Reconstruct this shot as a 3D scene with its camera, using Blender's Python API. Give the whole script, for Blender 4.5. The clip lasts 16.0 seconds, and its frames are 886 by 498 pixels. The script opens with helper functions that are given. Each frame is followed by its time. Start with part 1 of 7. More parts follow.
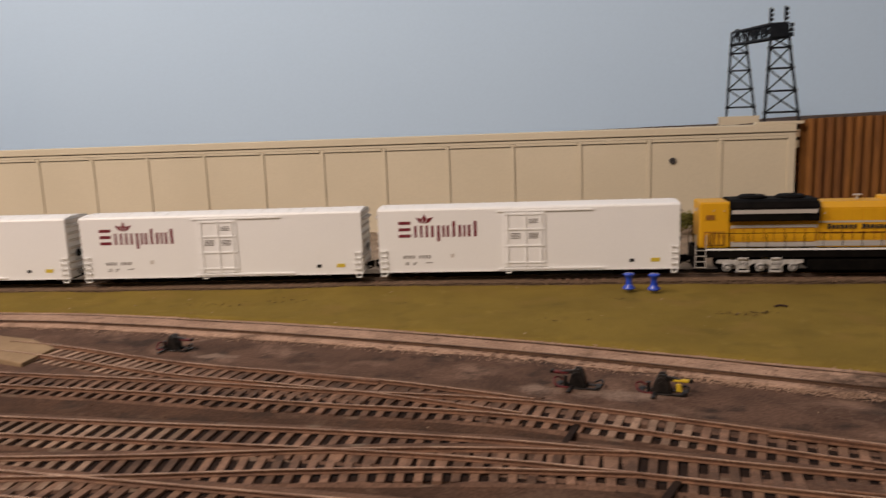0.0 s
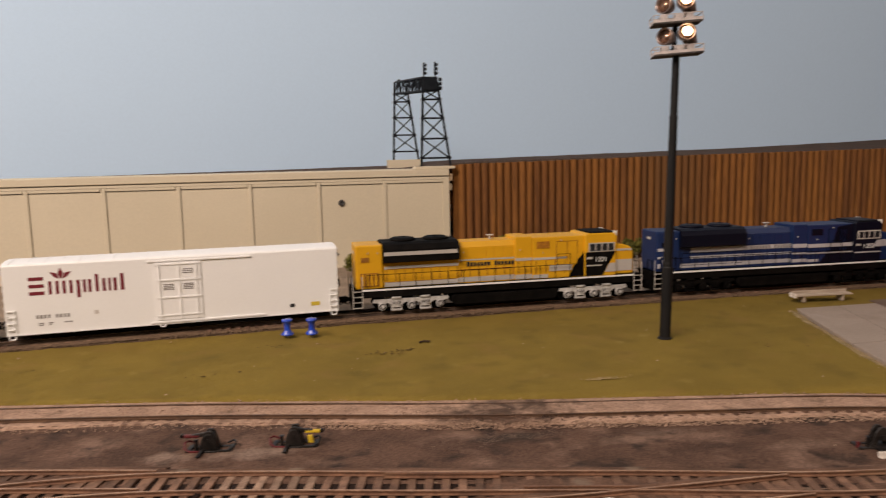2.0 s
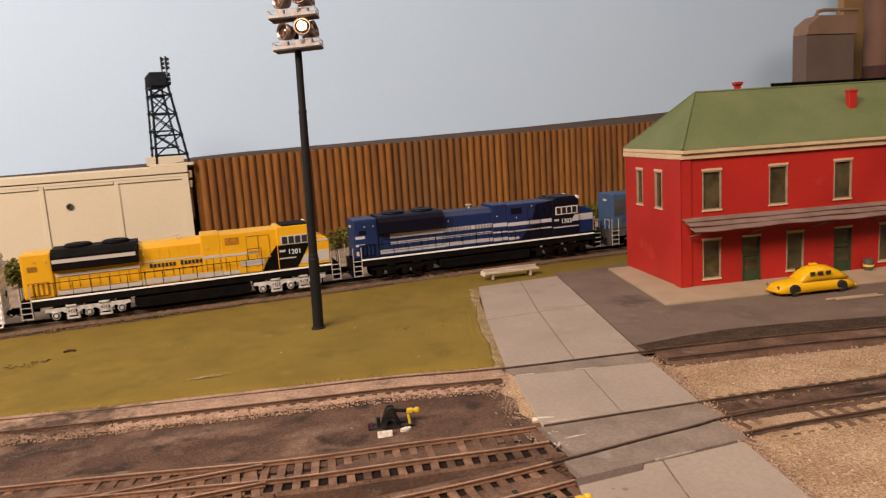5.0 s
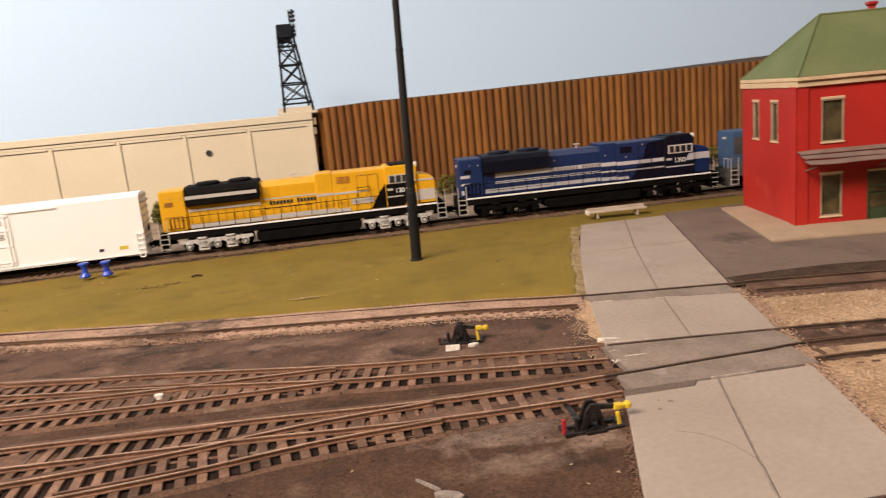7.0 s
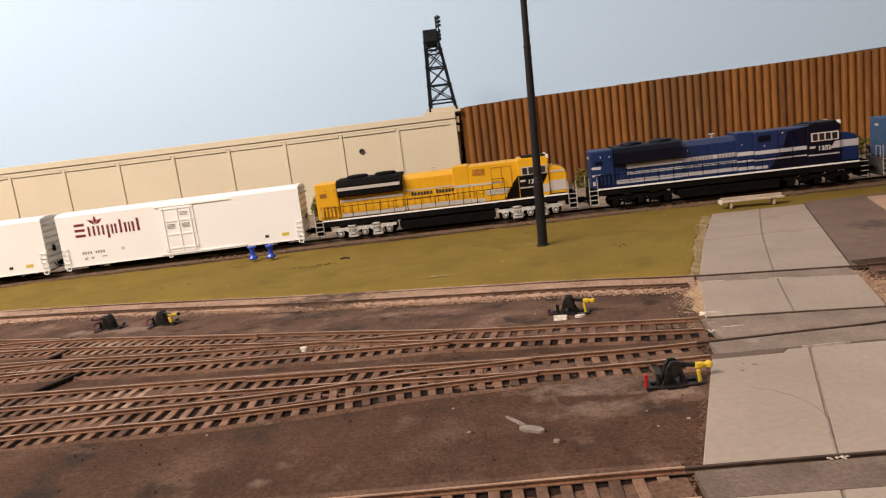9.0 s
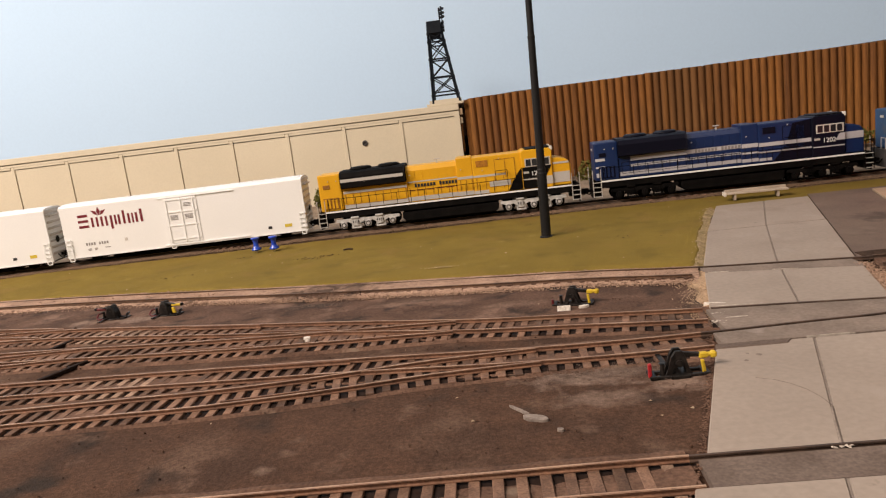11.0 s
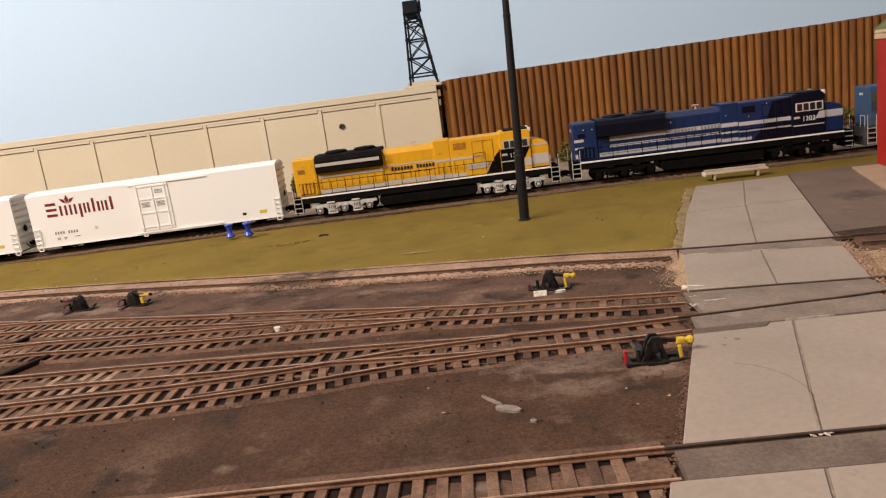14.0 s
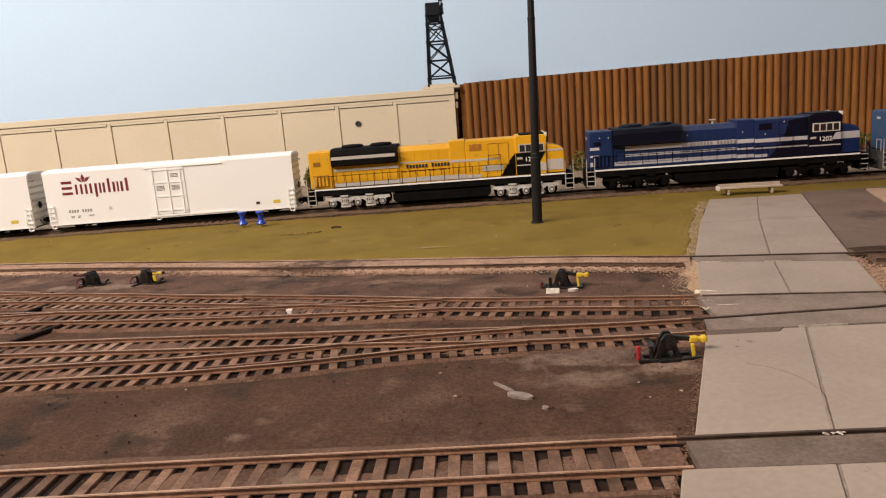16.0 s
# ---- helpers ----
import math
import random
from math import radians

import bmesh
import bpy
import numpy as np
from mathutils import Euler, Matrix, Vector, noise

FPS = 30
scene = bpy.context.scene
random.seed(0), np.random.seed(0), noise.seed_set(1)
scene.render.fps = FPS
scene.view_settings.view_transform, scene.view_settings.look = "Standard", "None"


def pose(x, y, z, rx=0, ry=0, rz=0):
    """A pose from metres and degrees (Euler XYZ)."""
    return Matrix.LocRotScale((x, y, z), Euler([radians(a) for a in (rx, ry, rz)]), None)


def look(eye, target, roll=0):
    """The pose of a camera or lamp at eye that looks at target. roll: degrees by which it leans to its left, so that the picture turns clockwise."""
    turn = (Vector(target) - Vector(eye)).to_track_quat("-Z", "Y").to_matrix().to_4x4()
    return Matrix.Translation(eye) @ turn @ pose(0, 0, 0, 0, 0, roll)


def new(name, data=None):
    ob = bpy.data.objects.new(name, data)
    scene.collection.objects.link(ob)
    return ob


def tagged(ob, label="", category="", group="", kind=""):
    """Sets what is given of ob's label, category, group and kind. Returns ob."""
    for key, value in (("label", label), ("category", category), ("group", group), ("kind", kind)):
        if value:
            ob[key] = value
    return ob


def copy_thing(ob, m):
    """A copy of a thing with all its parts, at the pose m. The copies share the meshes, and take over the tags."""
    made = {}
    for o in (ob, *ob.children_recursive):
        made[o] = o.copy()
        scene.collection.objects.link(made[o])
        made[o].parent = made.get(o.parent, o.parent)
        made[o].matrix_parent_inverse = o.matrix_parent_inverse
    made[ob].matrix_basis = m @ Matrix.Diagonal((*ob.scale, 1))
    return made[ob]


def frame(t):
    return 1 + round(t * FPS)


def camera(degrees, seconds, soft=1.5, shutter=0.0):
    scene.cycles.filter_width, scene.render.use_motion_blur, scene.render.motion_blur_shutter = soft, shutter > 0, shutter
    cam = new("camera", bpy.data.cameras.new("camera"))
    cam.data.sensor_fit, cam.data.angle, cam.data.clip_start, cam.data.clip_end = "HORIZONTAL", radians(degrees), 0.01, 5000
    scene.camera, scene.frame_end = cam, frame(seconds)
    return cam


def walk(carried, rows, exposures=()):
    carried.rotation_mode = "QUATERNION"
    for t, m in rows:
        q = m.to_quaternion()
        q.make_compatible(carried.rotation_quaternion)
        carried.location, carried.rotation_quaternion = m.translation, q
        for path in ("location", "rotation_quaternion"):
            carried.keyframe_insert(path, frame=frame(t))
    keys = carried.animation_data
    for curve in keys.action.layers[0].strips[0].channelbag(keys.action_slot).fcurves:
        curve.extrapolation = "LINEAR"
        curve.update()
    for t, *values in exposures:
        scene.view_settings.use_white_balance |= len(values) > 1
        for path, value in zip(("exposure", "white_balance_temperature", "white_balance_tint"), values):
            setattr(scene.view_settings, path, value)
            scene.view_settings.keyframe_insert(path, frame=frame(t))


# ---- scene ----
cam = camera(62.2, 16.0, soft=1.22, shutter=0.4)
PATH = [
    (0, (-0.277, -0.009, 0.122), (-0.664, 1.924, -0.212), -2.1),
    (0.5, (-0.271, 0.0, 0.124), (-0.431, 1.973, -0.16), -1.2),
    (1, (-0.271, 0.001, 0.127), (-0.269, 1.982, -0.149), -0.9),
    (1.5, (-0.265, -0.002, 0.128), (-0.061, 1.968, -0.147), -1.0),
    (2, (-0.24, -0.006, 0.13), (0.15, 1.937, -0.136), -1.1),
    (2.5, (-0.221, -0.01, 0.134), (0.276, 1.912, -0.108), -0.3),
    (3, (-0.196, -0.019, 0.136), (0.404, 1.875, -0.102), -0.7),
    (3.5, (-0.166, -0.025, 0.136), (0.516, 1.838, -0.118), -1.3),
    (4, (-0.137, -0.032, 0.132), (0.609, 1.803, -0.149), -2.3),
    (4.2, (-0.123, -0.035, 0.132), (0.653, 1.787, -0.154), -2.6),
    (6.3, (-0.033, -0.083, 0.123), (0.27, 1.853, -0.275), -6.0),
    (6.5, (-0.039, -0.077, 0.118), (0.271, 1.857, -0.286), -5.7),
    (7, (-0.043, -0.076, 0.114), (0.196, 1.868, -0.29), -5.4),
    (7.5, (-0.041, -0.097, 0.112), (0.008, 1.856, -0.317), -4.2),
    (8, (-0.029, -0.102, 0.104), (-0.031, 1.858, -0.295), -4.4),
    (8.5, (-0.025, -0.11, 0.104), (-0.106, 1.856, -0.257), -5.6),
    (9, (-0.025, -0.113, 0.106), (-0.204, 1.847, -0.246), -7.1),
    (9.5, (-0.026, -0.114, 0.105), (-0.24, 1.841, -0.254), -7.3),
    (11.8, (-0.025, -0.11, 0.104), (-0.197, 1.846, -0.274), -7.1),
    (12, (-0.024, -0.108, 0.102), (-0.195, 1.846, -0.288), -7.3),
    (12.5, (-0.021, -0.104, 0.103), (-0.178, 1.839, -0.347), -8.5),
    (13, (-0.022, -0.104, 0.106), (-0.17, 1.842, -0.329), -8.7),
    (13.5, (-0.022, -0.104, 0.105), (-0.185, 1.84, -0.333), -8.7),
    (14, (-0.021, -0.103, 0.103), (-0.172, 1.847, -0.316), -7.6),
    (14.5, (-0.023, -0.104, 0.101), (-0.168, 1.848, -0.307), -6.6),
    (15, (-0.024, -0.105, 0.098), (-0.178, 1.848, -0.305), -5.2),
    (15.5, (-0.026, -0.106, 0.096), (-0.188, 1.846, -0.306), -4.6),
    (16, (-0.027, -0.107, 0.096), (-0.187, 1.847, -0.299), -4.4),
]
EXPOSURES = [(0.0, -0.69, 6700, 14), (1.5, -0.54, 6700, 14), (2.5, -0.20, 6950, 15), (3.5, 0.02, 7100, 17), (4.2, 0.10, 7150, 17), (7.0, 0.38, 6800, 12), (8.0, 0.28, 6650, 11), (9.0, 0.16, 6600, 11), (12.0, 0.08, 6600, 11), (16.0, 0.08, 6550, 11)]
walk(cam, [(t, look(eye, target, roll)) for t, eye, target, roll in PATH], EXPOSURES)

# ---- world, room lights ----
world = bpy.data.worlds.new("room_air")
scene.world = world
world.use_nodes = True
world.node_tree.nodes["Background"].inputs[0].default_value = (0.9, 0.85, 0.8, 1)
world.node_tree.nodes["Background"].inputs[1].default_value = 0.0


def area_lamp(name, m, sx, sy, watts, colour):
    data = bpy.data.lights.new(name, "AREA")
    data.shape, data.size, data.size_y, data.energy, data.color = "RECTANGLE", sx, sy, watts, colour
    ob = new(name, data)
    ob.matrix_world = m
    return ob


area_lamp("ceiling_light", look((-1.25, -0.45, 1.30), (-0.45, 0.7, 0.1)), 1.4, 0.6, 62, (1.0, 0.860, 0.755))
area_lamp("ceiling_light", look((0.85, -0.7, 1.3), (0.4, 0.7, 0.1)), 1.6, 0.6, 8.0, (1.0, 0.860, 0.755))


# ---- materials ----
def rgba(c):
    return (c[0], c[1], c[2], 1.0)


def material(name, c1, c2=None, scale=60.0, rough=0.6, metal=0.0, fine=900.0, fine_amount=0.25, bump=0.3, depth=0.0004,
             spots=None, spot_scale=25.0, spot_at=0.62, spot_soft=0.08, patches=None, rand=0.0, emit=0.0, stretch=(1, 1, 1), spec=0.4, layers=(), grit=0.0, blobs=()):
    """Two scales of noise mix c1 with c2, a third lays spots over them; bump follows the fine grain."""
    m = bpy.data.materials.new(name)
    m.use_nodes = True
    nt = m.node_tree
    n, l = nt.nodes, nt.links
    p = n["Principled BSDF"]
    p.inputs["Roughness"].default_value, p.inputs["Metallic"].default_value = rough, metal
    p.inputs["Specular IOR Level"].default_value = spec
    geo = n.new("ShaderNodeNewGeometry")
    mp = n.new("ShaderNodeMapping")
    mp.inputs["Scale"].default_value = stretch
    l.new(geo.outputs["Position"], mp.inputs["Vector"])

    def noise_tex(s, d=4.0):
        t = n.new("ShaderNodeTexNoise")
        t.inputs["Scale"].default_value, t.inputs["Detail"].default_value = s, d
        l.new(mp.outputs[0], t.inputs["Vector"])
        return t

    def mixer(kind, a, b, fac):
        x = n.new("ShaderNodeMix")
        x.data_type, x.blend_type = "RGBA", kind
        for key, v in (("A", a), ("B", b)):
            sock = [s for s in x.inputs if s.name == key and s.type == "RGBA"][0]
            if isinstance(v, tuple):
                sock.default_value = v
            else:
                l.new(v, sock)
        if isinstance(fac, float):
            x.inputs[0].default_value = fac
        else:
            l.new(fac, x.inputs[0])
        return [s for s in x.outputs if s.type == "RGBA"][0]

    def ramp(src, lo, hi):
        r = n.new("ShaderNodeValToRGB")
        r.color_ramp.elements[0].position, r.color_ramp.elements[1].position = lo, hi
        l.new(src, r.inputs[0])
        return r.outputs[0]

    big = noise_tex(scale)
    col = mixer("MIX", rgba(c1), rgba(c2 or c1), ramp(big.outputs["Fac"], 0.38, 0.64))
    small = noise_tex(fine, 3.0)
    if fine_amount:
        lo = 1.0 - fine_amount
        hi = 1.0 + fine_amount
        mr = n.new("ShaderNodeMapRange")
        mr.inputs["From Min"].default_value, mr.inputs["From Max"].default_value = 0.3, 0.7
        mr.inputs["To Min"].default_value, mr.inputs["To Max"].default_value = lo, hi
        l.new(small.outputs["Fac"], mr.inputs[0])
        col = mixer("MULTIPLY", col, mr.outputs[0], 1.0)
    if spots:
        t = noise_tex(spot_scale, 6.0)
        col = mixer("MIX", col, rgba(spots), ramp(t.outputs["Fac"], spot_at, spot_at + spot_soft))
    if patches:
        t = noise_tex(15.0, 5.0)
        col = mixer("MIX", col, rgba(patches), ramp(t.outputs["Fac"], 0.56, 0.68))
    for lc, ls, lo, hi in layers:
        t = noise_tex(ls, 7.0)
        col = mixer("MIX", col, rgba(lc), ramp(t.outputs["Fac"], lo, hi))
    for bx, by, rx, ry, lc in blobs:
        # a stain of its own shape: an oval with a ragged edge
        sub, mul, ln = n.new("ShaderNodeVectorMath"), n.new("ShaderNodeVectorMath"), n.new("ShaderNodeVectorMath")
        sub.operation, mul.operation, ln.operation = "SUBTRACT", "MULTIPLY", "LENGTH"
        sub.inputs[1].default_value, mul.inputs[1].default_value = (bx, by, 0), (1 / rx, 1 / ry, 0)
        l.new(geo.outputs["Position"], sub.inputs[0])
        l.new(sub.outputs[0], mul.inputs[0])
        l.new(mul.outputs[0], ln.inputs[0])
        t = noise_tex(130.0, 5.0)
        add, mr = n.new("ShaderNodeMath"), n.new("ShaderNodeMapRange")
        add.operation = "MULTIPLY_ADD"
        add.inputs[1].default_value = 2.2
        l.new(t.outputs["Fac"], add.inputs[0])
        l.new(ln.outputs["Value"], add.inputs[2])
        mr.inputs["From Min"].default_value, mr.inputs["From Max"].default_value = 2.15, 1.35
        l.new(add.outputs[0], mr.inputs[0])
        col = mixer("MIX", col, rgba(lc), mr.outputs[0])
    if grit:
        t = noise_tex(grit, 2.0)
        mr = n.new("ShaderNodeMapRange")
        mr.inputs["From Min"].default_value, mr.inputs["From Max"].default_value = 0.32, 0.68
        mr.inputs["To Min"].default_value, mr.inputs["To Max"].default_value = 0.78, 1.24
        l.new(t.outputs["Fac"], mr.inputs[0])
        col = mixer("MULTIPLY", col, mr.outputs[0], 1.0)
    if rand:
        oi = n.new("ShaderNodeObjectInfo")
        mr = n.new("ShaderNodeMapRange")
        mr.inputs["To Min"].default_value, mr.inputs["To Max"].default_value = 1 - rand, 1 + rand
        l.new(oi.outputs["Random"], mr.inputs[0])
        col = mixer("MULTIPLY", col, mr.outputs[0], 1.0)
    l.new(col, p.inputs["Base Color"])
    if bump:
        b = n.new("ShaderNodeBump")
        b.inputs["Strength"].default_value, b.inputs["Distance"].default_value = bump, depth
        l.new(small.outputs["Fac"], b.inputs["Height"])
        l.new(b.outputs[0], p.inputs["Normal"])
    if emit:
        p.inputs["Emission Color"].default_value = rgba(c1)
        p.inputs["Emission Strength"].default_value = emit
    return m


DUSTCOL = (0.205, 0.142, 0.110)
DIRT = material("dark_cinder_dirt", (0.080, 0.0432, 0.0275), (0.056, 0.0315, 0.0212), 34, 0.95, fine=1500, fine_amount=0.22, bump=0.6, depth=0.0006, spec=0.12, grit=700,
                layers=(((0.112, 0.068, 0.047), 30, 0.53, 0.72), ((0.033, 0.0235, 0.0185), 44, 0.56, 0.70), ((0.128, 0.080, 0.057), 62, 0.60, 0.76)),
                blobs=((0.002, 0.1540, 0.034, 0.0110, DUSTCOL), (0.030, 0.1400, 0.016, 0.009, DUSTCOL), (0.000, 0.1330, 0.020, 0.008, (0.15, 0.100, 0.075)), (-0.155, 0.150, 0.020, 0.004, (0.14, 0.092, 0.068)), (-0.112, 0.098, 0.004, 0.003, (0.14, 0.092, 0.068))))
PALEDIRT = material("dusty_grey_brown_dirt", (0.118, 0.069, 0.049), (0.074, 0.044, 0.032), 42, 0.95, fine=1500, fine_amount=0.24, bump=0.7, depth=0.0006, spec=0.12, grit=700,
                    layers=(((0.190, 0.119, 0.087), 40, 0.53, 0.68), ((0.042, 0.0285, 0.0225), 55, 0.55, 0.67)),
                    blobs=((-0.262, 0.3115, 0.024, 0.0085, DUSTCOL), (-0.300, 0.316, 0.012, 0.006, DUSTCOL), (-0.095, 0.286, 0.018, 0.006, (0.185, 0.117, 0.085)), (-0.150, 0.302, 0.024, 0.006, (0.045, 0.032, 0.025)),
                           (-0.030, 0.262, 0.020, 0.006, (0.17, 0.108, 0.079)), (-0.420, 0.325, 0.022, 0.006, (0.195, 0.126, 0.094)), (-0.480, 0.350, 0.016, 0.005, DUSTCOL)))
GRASS = material("olive_turf", (0.206, 0.144, 0.031), (0.174, 0.122, 0.027), 20, 0.95, fine=1500, fine_amount=0.14, bump=0.5, depth=0.0008, spec=0.1,
                 layers=(((0.215, 0.137, 0.040), 30, 0.55, 0.80), ((0.138, 0.100, 0.024), 42, 0.55, 0.78), ((0.245, 0.176, 0.050), 70, 0.62, 0.80)))
TUFT = material("turf_fibres", (0.204, 0.143, 0.031), (0.174, 0.122, 0.028), 120, 0.95, fine_amount=0.1, bump=0, spec=0.1)
TURFSOIL = material("dull_olive_brown_soil", (0.096, 0.064, 0.024), (0.062, 0.042, 0.018), 200, 0.95, fine_amount=0.2, bump=0, spec=0.1)
BALLAST = material("pink_tan_ballast_bed", (0.400, 0.262, 0.188), (0.305, 0.197, 0.140), 60, 0.95, fine=1600, fine_amount=0.28, bump=0.7, depth=0.0008, spec=0.15, grit=600,
                   layers=(((0.13, 0.083, 0.058), 45, 0.60, 0.74),), blobs=((-0.142, 0.330, 0.040, 0.020, (0.085, 0.055, 0.040)),))
STONE = material("pink_tan_ballast_stone", (0.385, 0.256, 0.180), (0.265, 0.171, 0.120), 700, 0.9, fine=1500, fine_amount=0.3, bump=0, spec=0.2, layers=(((0.42, 0.31, 0.23), 500, 0.60, 0.68),))
GREYBALLAST = material("grey_brown_ballast", (0.165, 0.107, 0.066), (0.080, 0.051, 0.034), 900, 0.9, fine=1500, fine_amount=0.3, bump=0.6, spec=0.2)
TANBOARD = material("dusty_tan_board", (0.30, 0.205, 0.115), (0.235, 0.155, 0.085), 40, 0.9, fine_amount=0.12, bump=0.2)
GREYGRAVEL = material("grey_tan_gravel", (0.29, 0.225, 0.17), (0.20, 0.155, 0.115), 60, 0.95, fine=900, fine_amount=0.3, bump=0.7, spec=0.15)
EDGESTONE = material("pale_tan_gravel_stone", (0.42, 0.300, 0.200), (0.28, 0.196, 0.130), 700, 0.9, fine=1500, fine_amount=0.2, bump=0, spec=0.2)
EDGESOIL = material("pale_sandy_edge", (0.33, 0.245, 0.13), (0.22, 0.165, 0.075), 120, 0.95, fine=1500, fine_amount=0.35, bump=0.8, depth=0.0006, spec=0.15, grit=700)
GRAVEL = material("tan_gravel_bed", (0.42, 0.288, 0.182), (0.31, 0.203, 0.122), 40, 0.95, fine=1000, fine_amount=0.4, bump=0.9, depth=0.001, spec=0.15)
CONCRETE = material("painted_concrete_slab", (0.326, 0.266, 0.219), (0.292, 0.238, 0.196), 22, 0.7, fine=420, fine_amount=0.07, bump=0.3, depth=0.0003, spec=0.25,
                    layers=(((0.240, 0.188, 0.152), 16, 0.58, 0.74), ((0.350, 0.290, 0.245), 40, 0.62, 0.76), ((0.210, 0.165, 0.133), 90, 0.70, 0.76)))
DUST = material("pale_grey_dust", (0.180, 0.126, 0.098), (0.125, 0.086, 0.067), 200, 0.95, fine_amount=0.2, bump=0, spec=0.1)
BLOB = material("dirty_plaster", (0.27, 0.222, 0.19), (0.165, 0.133, 0.112), 250, 0.9, fine_amount=0.2)
CRACK = material("crack_filler", (0.185, 0.145, 0.118), (0.245, 0.198, 0.164), 200, 0.9)
ASPHALT = material("grey_asphalt", (0.163, 0.118, 0.093), (0.135, 0.097, 0.078), 25, 0.9, fine=1300, fine_amount=0.16, bump=0.5, spec=0.2,
                   layers=(((0.112, 0.080, 0.064), 22, 0.56, 0.72), ((0.185, 0.138, 0.110), 36, 0.60, 0.74)), blobs=((0.215, 0.385, 0.016, 0.020, (0.085, 0.062, 0.050)), (0.235, 0.350, 0.020, 0.012, (0.115, 0.083, 0.067))))
PAVEFILL = material("grey_mortar_fill", (0.232, 0.183, 0.150), (0.180, 0.141, 0.116), 60, 0.95, fine=700, fine_amount=0.14, bump=0.4, spots=(0.29, 0.24, 0.21), spot_scale=40, spot_at=0.62, spec=0.2)
PATCH = material("dark_asphalt_patch", (0.122, 0.090, 0.073), (0.162, 0.122, 0.100), 70, 0.95, fine=900, fine_amount=0.2, bump=0.5, spec=0.2)
DARKFILL = material("dark_asphalt_edging", (0.046, 0.029, 0.020), (0.068, 0.045, 0.032), 120, 0.95, fine=900, fine_amount=0.35, bump=0.9, depth=0.0008, spec=0.1, grit=500)
MORTAR = material("dull_pale_mortar", (0.50, 0.435, 0.37), (0.36, 0.305, 0.255), 300, 0.9, fine_amount=0.15)
PLASTER = material("pale_plaster_scrap", (0.72, 0.67, 0.60), (0.55, 0.49, 0.43), 200, 0.9)
# near-black of the throw rods, also painted shade in the tie gaps
ROD_GAPSHADE = material("black_brown_rod_and_gap_shade", (0.017, 0.010, 0.008), (0.026, 0.016, 0.012), 150, 0.8, fine_amount=0.2, bump=0.1, spec=0.1)
TIE = material("brown_plastic_tie", (0.182, 0.104, 0.068), (0.108, 0.061, 0.041), 150, 0.8, fine=1500, fine_amount=0.3, bump=0.4, rand=0.45, spec=0.3)
FILL = material("dusty_cinder_fill", (0.150, 0.087, 0.060), (0.088, 0.051, 0.036), 45, 0.95, fine=800, fine_amount=0.3, bump=0.7, depth=0.0005,
                spots=(0.175, 0.125, 0.092), spot_scale=50, spot_at=0.60, spec=0.12)
PALETIE = material("dusty_tan_tie", (0.285, 0.190, 0.135), (0.20, 0.13, 0.093), 150, 0.9, fine=1500, fine_amount=0.3, bump=0.4, rand=0.3, spec=0.2)
RAIL = material("weathered_rail", (0.190, 0.095, 0.055), (0.118, 0.058, 0.034), 90, 0.6, fine=900, fine_amount=0.3, bump=0.2, spots=(0.20, 0.112, 0.066), spot_scale=30, spot_at=0.6)
RAILTOP = material("worn_rail_head", (0.50, 0.322, 0.215), (0.31, 0.180, 0.115), 60, 0.42, metal=0.3, fine_amount=0.15, bump=0.1)
DARKRAIL = material("dark_rail", (0.07, 0.05, 0.04), (0.11, 0.075, 0.055), 90, 0.5, fine_amount=0.2, bump=0.1)
ROADRAIL = material("dark_brown_road_rail", (0.085, 0.052, 0.036), (0.045, 0.028, 0.020), 120, 0.6, fine_amount=0.2, bump=0.1, spots=(0.13, 0.085, 0.06), spot_scale=60, spot_at=0.62)
MIDRAIL = material("dull_brown_rail", (0.13, 0.072, 0.042), (0.085, 0.048, 0.03), 90, 0.5, fine_amount=0.25, bump=0.2)
SKY = material("painted_sky_backdrop", (0.545, 0.728, 0.925), (0.52, 0.702, 0.905), 1.5, 0.85, fine=250, fine_amount=0.012, bump=0.06, depth=0.0006, spec=0.2)
BEIGE = material("beige_painted_styrene", (0.625, 0.552, 0.415), (0.590, 0.520, 0.388), 8, 0.7, fine=500, fine_amount=0.03, bump=0.08, spec=0.3)
BEIGEDARK = material("weathered_beige_lintel", (0.52, 0.42, 0.29), (0.44, 0.35, 0.235), 40, 0.75, fine_amount=0.08, bump=0.1)
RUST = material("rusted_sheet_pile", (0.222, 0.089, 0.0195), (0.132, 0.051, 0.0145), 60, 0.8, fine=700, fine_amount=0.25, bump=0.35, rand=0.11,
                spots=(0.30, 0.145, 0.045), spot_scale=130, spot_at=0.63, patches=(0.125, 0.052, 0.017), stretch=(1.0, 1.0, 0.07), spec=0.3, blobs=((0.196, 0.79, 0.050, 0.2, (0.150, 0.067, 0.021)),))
DECK = material("dark_brown_roadbed", (0.080, 0.043, 0.024), (0.047, 0.026, 0.016), 60, 0.95, fine=800, fine_amount=0.3, bump=0.6)
BLACKSTEEL = material("blue_black_tower_paint", (0.0055, 0.0085, 0.0130), (0.010, 0.013, 0.018), 120, 0.5, fine_amount=0.15, bump=0.05, spec=0.15)
POLE = material("dark_grey_pole", (0.010, 0.010, 0.011), (0.014, 0.0135, 0.0135), 40, 0.5, fine_amount=0.15, bump=0.1, spec=0.2)
ALU = material("pinkish_chrome_lamp_housing", (0.42, 0.33, 0.29), (0.20, 0.145, 0.125), 300, 0.3, metal=0.7, fine_amount=0.15, bump=0.1)
LAMPGLASS = material("lamp_reflector", (0.45, 0.28, 0.20), (0.22, 0.13, 0.09), 300, 0.2, metal=0.8, bump=0)
